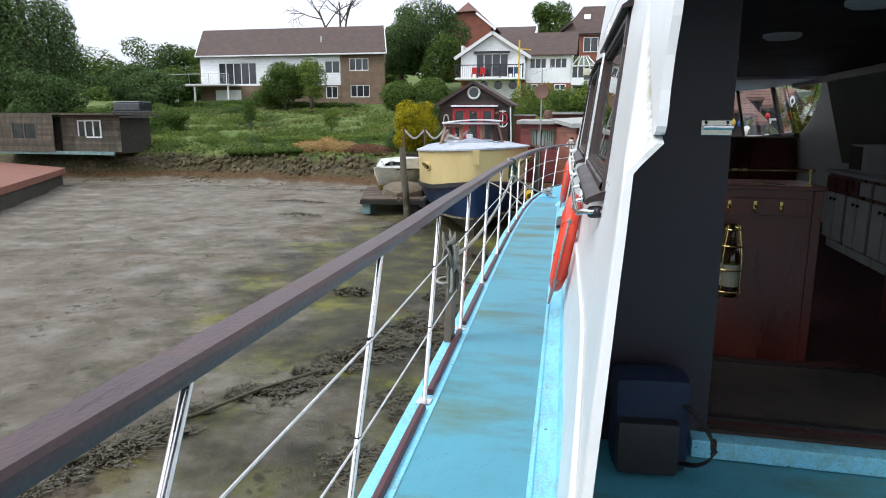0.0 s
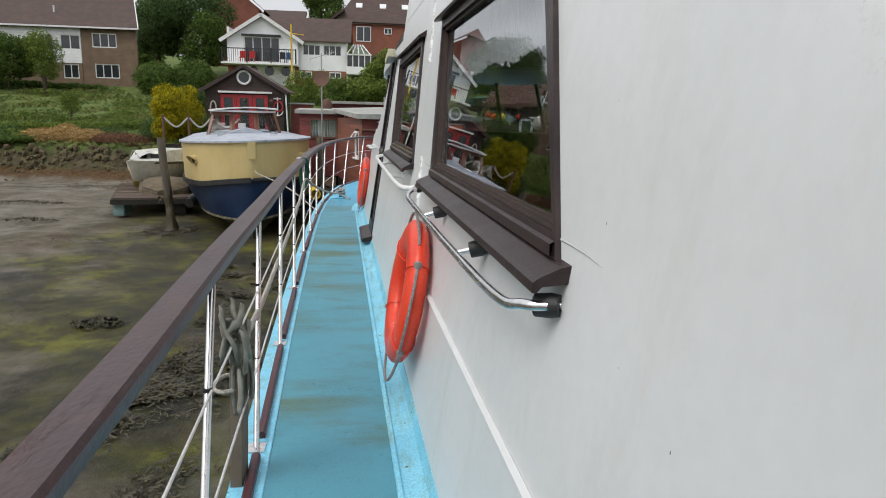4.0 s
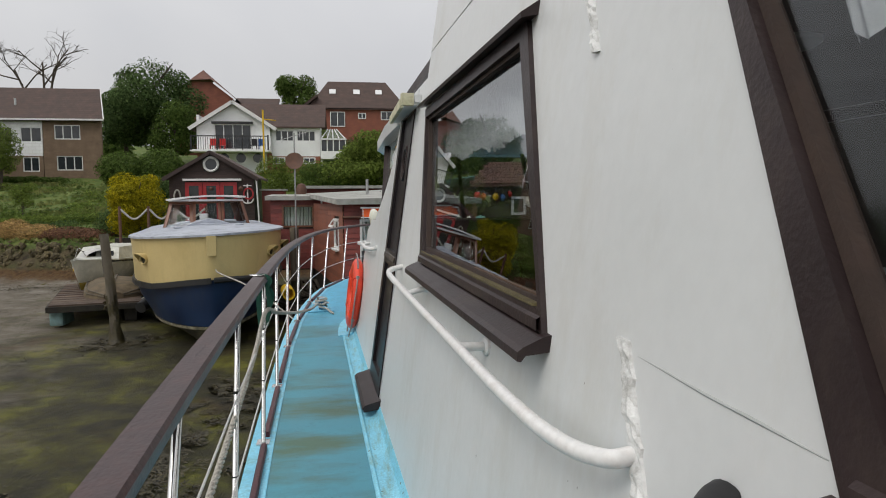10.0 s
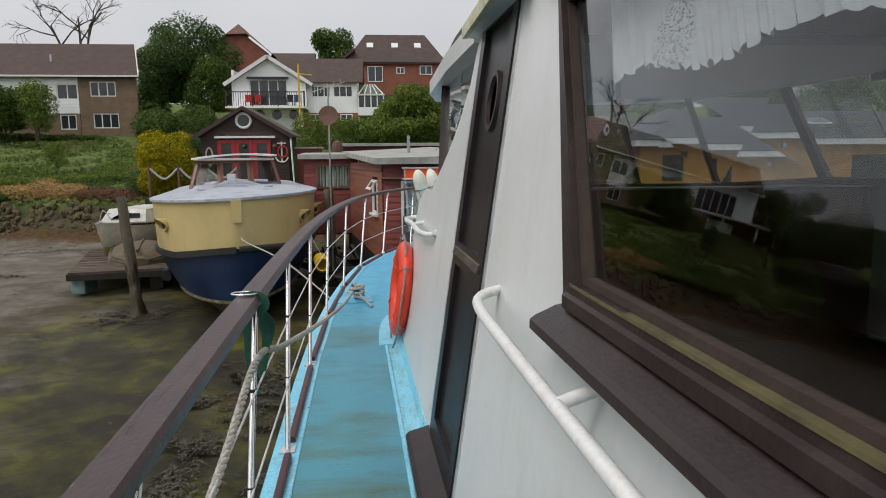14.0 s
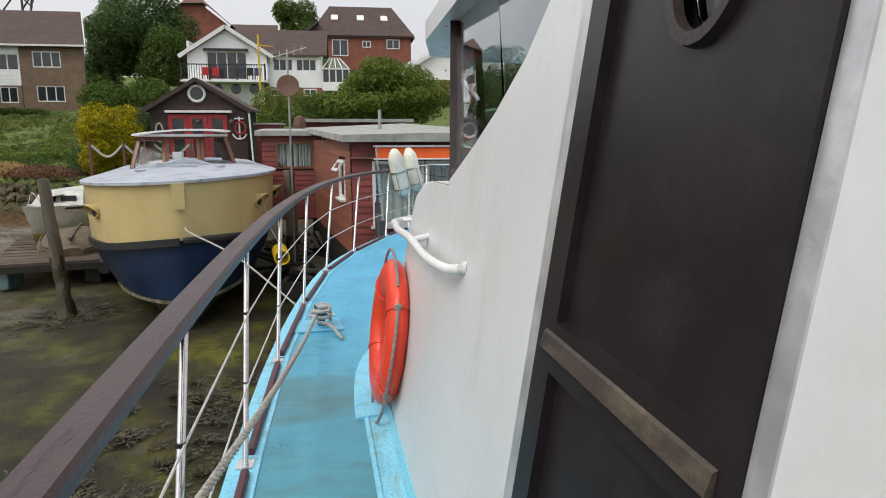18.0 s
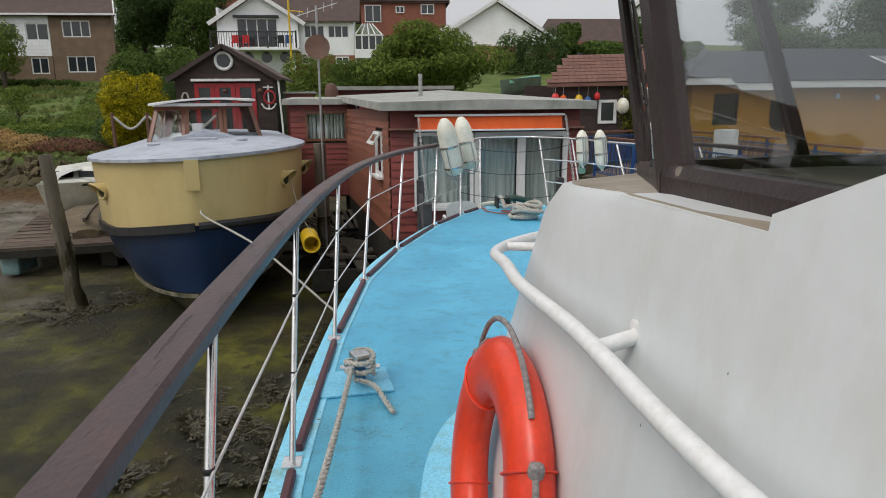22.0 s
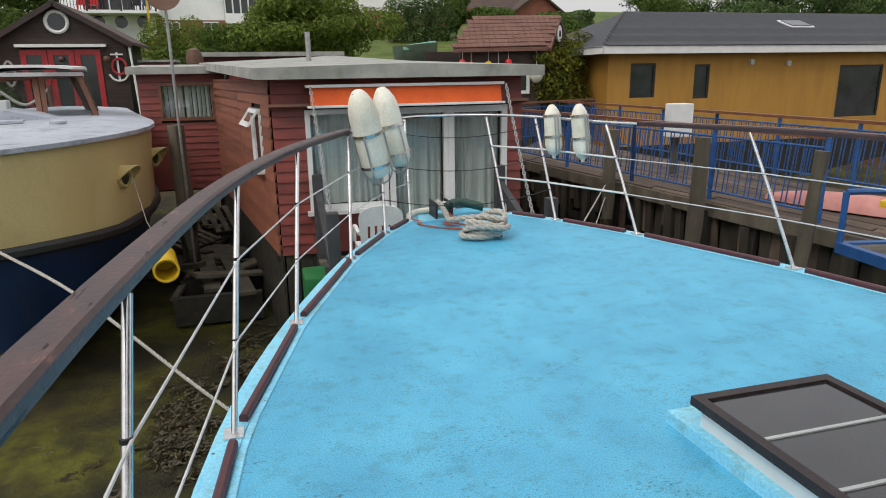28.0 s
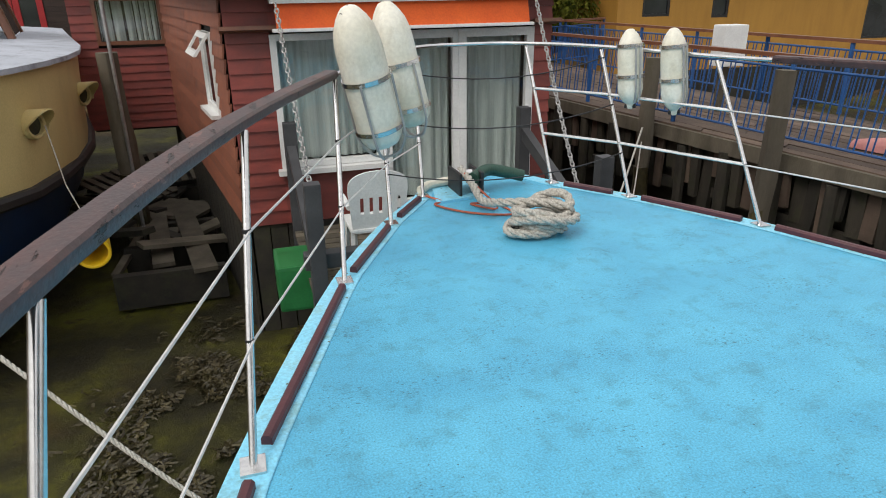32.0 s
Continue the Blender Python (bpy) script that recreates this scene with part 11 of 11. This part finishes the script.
for k, (x, y, h, w) in enumerate(((-60, 72, 4.5, 8), (-54, 71, 6, 8), (-48, 70, 7, 8), (-43.5, 69, 6.5, 6), (-80, 92, 10, 13), (-70, 95, 10, 12), (-61, 96, 8, 12), (-53, 94, 8, 11), (-90, 90, 9, 14), (-66, 84, 7, 10), (-44, 92, 7, 9), (-36, 92, 6, 9), (-31, 90, 6.5, 9), (-73, 82, 6, 12), (-57, 84, 6, 11))):
    tree(x, y, h, w, M["leafdark"] if k % 2 else M["leaf"], "wooded hillside tree behind the houses", 30 + k, 3500, 0.36, 0.05, base=ground_z(x, y) - 3.2)
for k, (x, y, h, w, mm) in enumerate(((17, 63, 2.4, 5, "leaf"), (22, 60, 2.0, 5, "leafdark"), (30, 58, 4.0, 7, "leaf"), (34, 55, 7, 9, "leafdark"), (14.0, 64, 4.0, 2.4, "leaf"), (42, 52, 8, 10, "leafdark"), (24, 66, 1.6, 5, "leaf"), (34, 68, 7, 8, "leafdark"), (20, 48, 1.8, 6, "leafdark"), (27, 47, 3.2, 7, "leafdark"), (35, 46, 6, 9, "leafdark"), (14.5, 47, 3, 5, "leaf"), (48, 45, 8, 10, "leafdark"))):
    tree(x, y, h, w, M[mm], "green garden tree on the slope behind the floating home", 60 + k, 4200, 0.2, 0.06, squat=True)
hedge("hedge", 8.0, 13.0, 62, 3.2, 1.6, M["leafdark"], "clipped dark green garden hedge", 80, 3500)
hedge("hedge", -3.6, 3.5, 74, 2.4, 1.6, M["leafdark"], "dark green hedge below the brick house", 81, 2500, 0.2)
hedge("hedge", -20.5, -14.5, 58.5, 2.6, 2.4, M["leaf"], "overgrown green hedge below the houses", 82, 5000, 0.15)
hedge("hedge", -7.5, -2.6, 52, 2.2, 1.6, M["leaflight"], "tall green garden shrubs behind the hut", 84, 4200, 0.11)
hedge("hedge", -14.8, -10.6, 47, 1.8, 1.8, M["leafdark"], "dark clipped shrub behind the hut", 85, 3500, 0.11)
hedge("hedge", -46, -24, 60.6, 0.5, 1.0, M["leaf"], "rough green undergrowth before the long house", 86, 7000, 0.14)
hedge("hedge", -24, -19, 37.0, 0.35, 0.8, M["leaf"], "low green scrub along the bank", 87, 9000, 0.09)
hedge("hedge", -46, -36, 48, 1.5, 2.0, M["leaf"], "green brambles above the shore", 88, 6000, 0.13)
hedge("hedge", -24, -13, 41.0, 0.4, 1.2, M["leaflight"], "low green weeds on the bank", 89, 5000, 0.09)
hedge("hedge", -13.2, -9.4, 36.2, 1.3, 1.0, M["leafdark"], "dark green plants beside the hut", 90, 2600, 0.08)
leaves_th = tagged(leaves("straw_heap", [(-18.4, 37.6, -0.15, 1.5, 0.8, 0.50), (-17.4, 37.4, 0.0, 0.8, 0.6, 0.6), (-16.3, 37.2, -0.1, 1.1, 0.8, 0.45)], 6500, 0.075, M["straw"], None, 91), "heap of dry straw-coloured cuttings on the bank", "heap", kind="stuff")
tagged(leaves("bracken_patch", [(-14.6, 36.8, -0.25, 1.5, 0.8, 0.45), (-13.2, 36.3, -0.3, 1.2, 0.6, 0.40)], 6000, 0.065, M["bracken"], None, 92), "patch of red-brown dead bracken on the bank", "bracken", kind="stuff")


def dead_tree():
    th = thing("dead_tree", -33.5, 80, 8, "bare dead tree standing above the roofs", "tree")
    rnd = random.Random(7)
    bm = bmesh.new()

    def limb(p, d, l, r, depth):
        q = p + d * l * 0.5 + Vector((rnd.uniform(-1, 1), 0, rnd.uniform(-0.3, 0.3))) * l * 0.06
        e = p + d * l
        sweep(bm, [p, q, e], circle(r, 5), scales=[1, 0.8, 0.55])
        if depth:
            for k in range(rnd.choice((2, 3, 3))):
                nd = (d + Vector((rnd.uniform(-1, 1), rnd.uniform(-0.5, 0.5), rnd.uniform(-0.6, 0.3))) * 1.0).normalized()
                limb(p.lerp(e, rnd.uniform(0.45, 1.0)), nd, l * rnd.uniform(0.5, 0.72), r * 0.55, depth - 1)

    sweep(bm, [(-33.2, 80, ground_z(-33.2, 80) - 0.3), (-33.25, 80, 8.6), (-33.3, 80, 10.95)], circle(0.42, 8), scales=[1.2, 0.9, 0.75])
    for x, dx, l in ((-33.9, -0.45, 5.0), (-32.9, -0.05, 5.4), (-32.6, 0.12, 4.8)):
        limb(Vector((x, 80, 10.9)), Vector((dx, 0, 1)).normalized(), l, 0.16, 4)
    part("trunk", bm, M["bark"], th)


dead_tree()


def grass_stuff():
    rnd = random.Random(11)
    vs, fs = [], []
    for k in range(16000):
        x = rnd.uniform(-46, -8)
        y = 35.6 + 26 * rnd.random() ** 1.3
        z = ground_z(x, y)
        if z < -0.5:
            continue
        h = rnd.uniform(0.08, 0.20) * (1.5 if noise.noise((x * 0.3, y * 0.3, 0)) > 0.25 else 0.55)
        a = rnd.uniform(0, 6.28)
        dx, dy = math.cos(a) * 0.10, math.sin(a) * 0.10
        i = len(vs)
        lx = rnd.uniform(-0.12, 0.12)
        vs += [(x - dx, y - dy, z - 0.05), (x + dx, y + dy, z - 0.05), (x + dx * 0.7 + lx, y + dy, z + h), (x - dx * 0.7 + lx, y - dy, z + h * 0.85)]
        fs.append((i, i + 1, i + 2, i + 3))
    me = bpy.data.meshes.new("grass")
    me.from_pydata(vs, [], fs)
    me.materials.append(M["grassblade"])
    tagged(new("grass", me), "long rough meadow grass on the slope", "grass", kind="stuff")
    # stones of the bank
    base = []
    for s in range(6):
        bm = bmesh.new()
        bmesh.ops.create_icosphere(bm, subdivisions=1, radius=1.0)
        for v in bm.verts:
            v.co *= 1 + 0.35 * noise.noise(v.co * 1.3 + Vector((s * 7, 0, 0)))
        me = bpy.data.meshes.new("stone")
        bm.to_mesh(me)
        bm.free()
        me.materials.append(M["stone"])
        base.append(me)
    bk = thing("stone_bank", -20, 33.5, -1.6, "line of rough stones edging the grassy bank", "stones")
    for k in range(300):
        x = -33 + 24 * rnd.random()
        bank = 33.0 + 1.2 * math.sin(x * 0.21) - 0.04 * (x + 10)
        y = bank + rnd.uniform(1.0, 2.3)
        o = new("stone", base[k % 6])
        s = rnd.uniform(0.06, 0.19)
        o.parent = bk
        o.matrix_parent_inverse = bk.matrix_world.inverted()
        o.matrix_world = Matrix.LocRotScale((x, y, ground_z(x, y) + 0.05), Euler((rnd.random() * 3, rnd.random() * 3, rnd.random() * 3)), (s * 1.3, s, s * 0.7))


def shingle():
    """Small stones and clods strewn over the foreshore, too many to count."""
    rnd = random.Random(23)
    vs, fs = [], []
    for k in range(3400):
        x = rnd.uniform(-36, -8)
        bank = 33.0 + 1.2 * math.sin(x * 0.21) - 0.04 * (x + 10)
        y = bank + rnd.gauss(1.3, 0.9)
        if noise.noise((x * 0.7, y * 0.7, 5)) < -0.15:
            continue
        z = ground_z(x, y)
        r = rnd.uniform(0.025, 0.085)
        i = len(vs)
        m = 5
        for zz, q in ((-0.3, 1.0), (0.35, 0.8)):
            for j in range(m):
                a = 6.283 * j / m + rnd.uniform(-0.3, 0.3)
                vs.append((x + r * q * math.cos(a) * rnd.uniform(0.8, 1.3), y + r * q * math.sin(a), z + r * zz))
        vs.append((x + rnd.uniform(-0.3, 0.3) * r, y, z + r * 0.6))
        for j in range(m):
            fs.append((i + j, i + (j + 1) % m, i + m + (j + 1) % m, i + m + j))
            fs.append((i + m + j, i + m + (j + 1) % m, i + 2 * m))
    me = bpy.data.meshes.new("shingle")
    me.from_pydata(vs, [], fs)
    me.materials.append(M["stone"])
    tagged(new("shingle", me), "brown weedy stones strewn over the foreshore", "shingle", kind="stuff")


M["stone"] = surf("mossy_shore_stone", (0.045, 0.034, 0.016), (0.125, 0.098, 0.045), 2, 0.85, 0.4, dirt=(0.09, 0.10, 0.03), dirt_amount=0.6, dirt_scale=2, island=0.35)
grass_stuff()
shingle()


def scrub():
    """Weeds and young brambles standing in uneven clumps over the meadow."""
    rnd = random.Random(29)
    for mat, n, label in ((M["leaf"], 70, "rough green weeds growing in clumps on the meadow"), (M["leaflight"], 60, "pale green tall weeds on the meadow"), (M["leafdark"], 45, "dark bramble clumps on the bank")):
        blobs = []
        for k in range(n):
            y = 37.2 + 22 * rnd.random() ** 1.6
            x = rnd.uniform(-46, -12) * (0.75 + 0.25 * (y - 37) / 22)
            r = rnd.uniform(0.3, 1.0) * (1 + (y - 37) / 40)
            h = rnd.uniform(0.12, 0.42) * (1.4 if rnd.random() < 0.15 else 1.0)
            blobs.append((x, y, ground_z(x, y) + h * 0.6, r, r * 0.8, h))
        tagged(leaves("scrub", blobs, 9000, 0.085, mat, None, 200 + n), label, "weeds", kind="stuff")


scrub()
hedge("bramble", -44, -35, 42.5, 0.9, 1.8, M["leafdark"], "dark brambles growing behind the old houseboat", 96, 7000, 0.11)
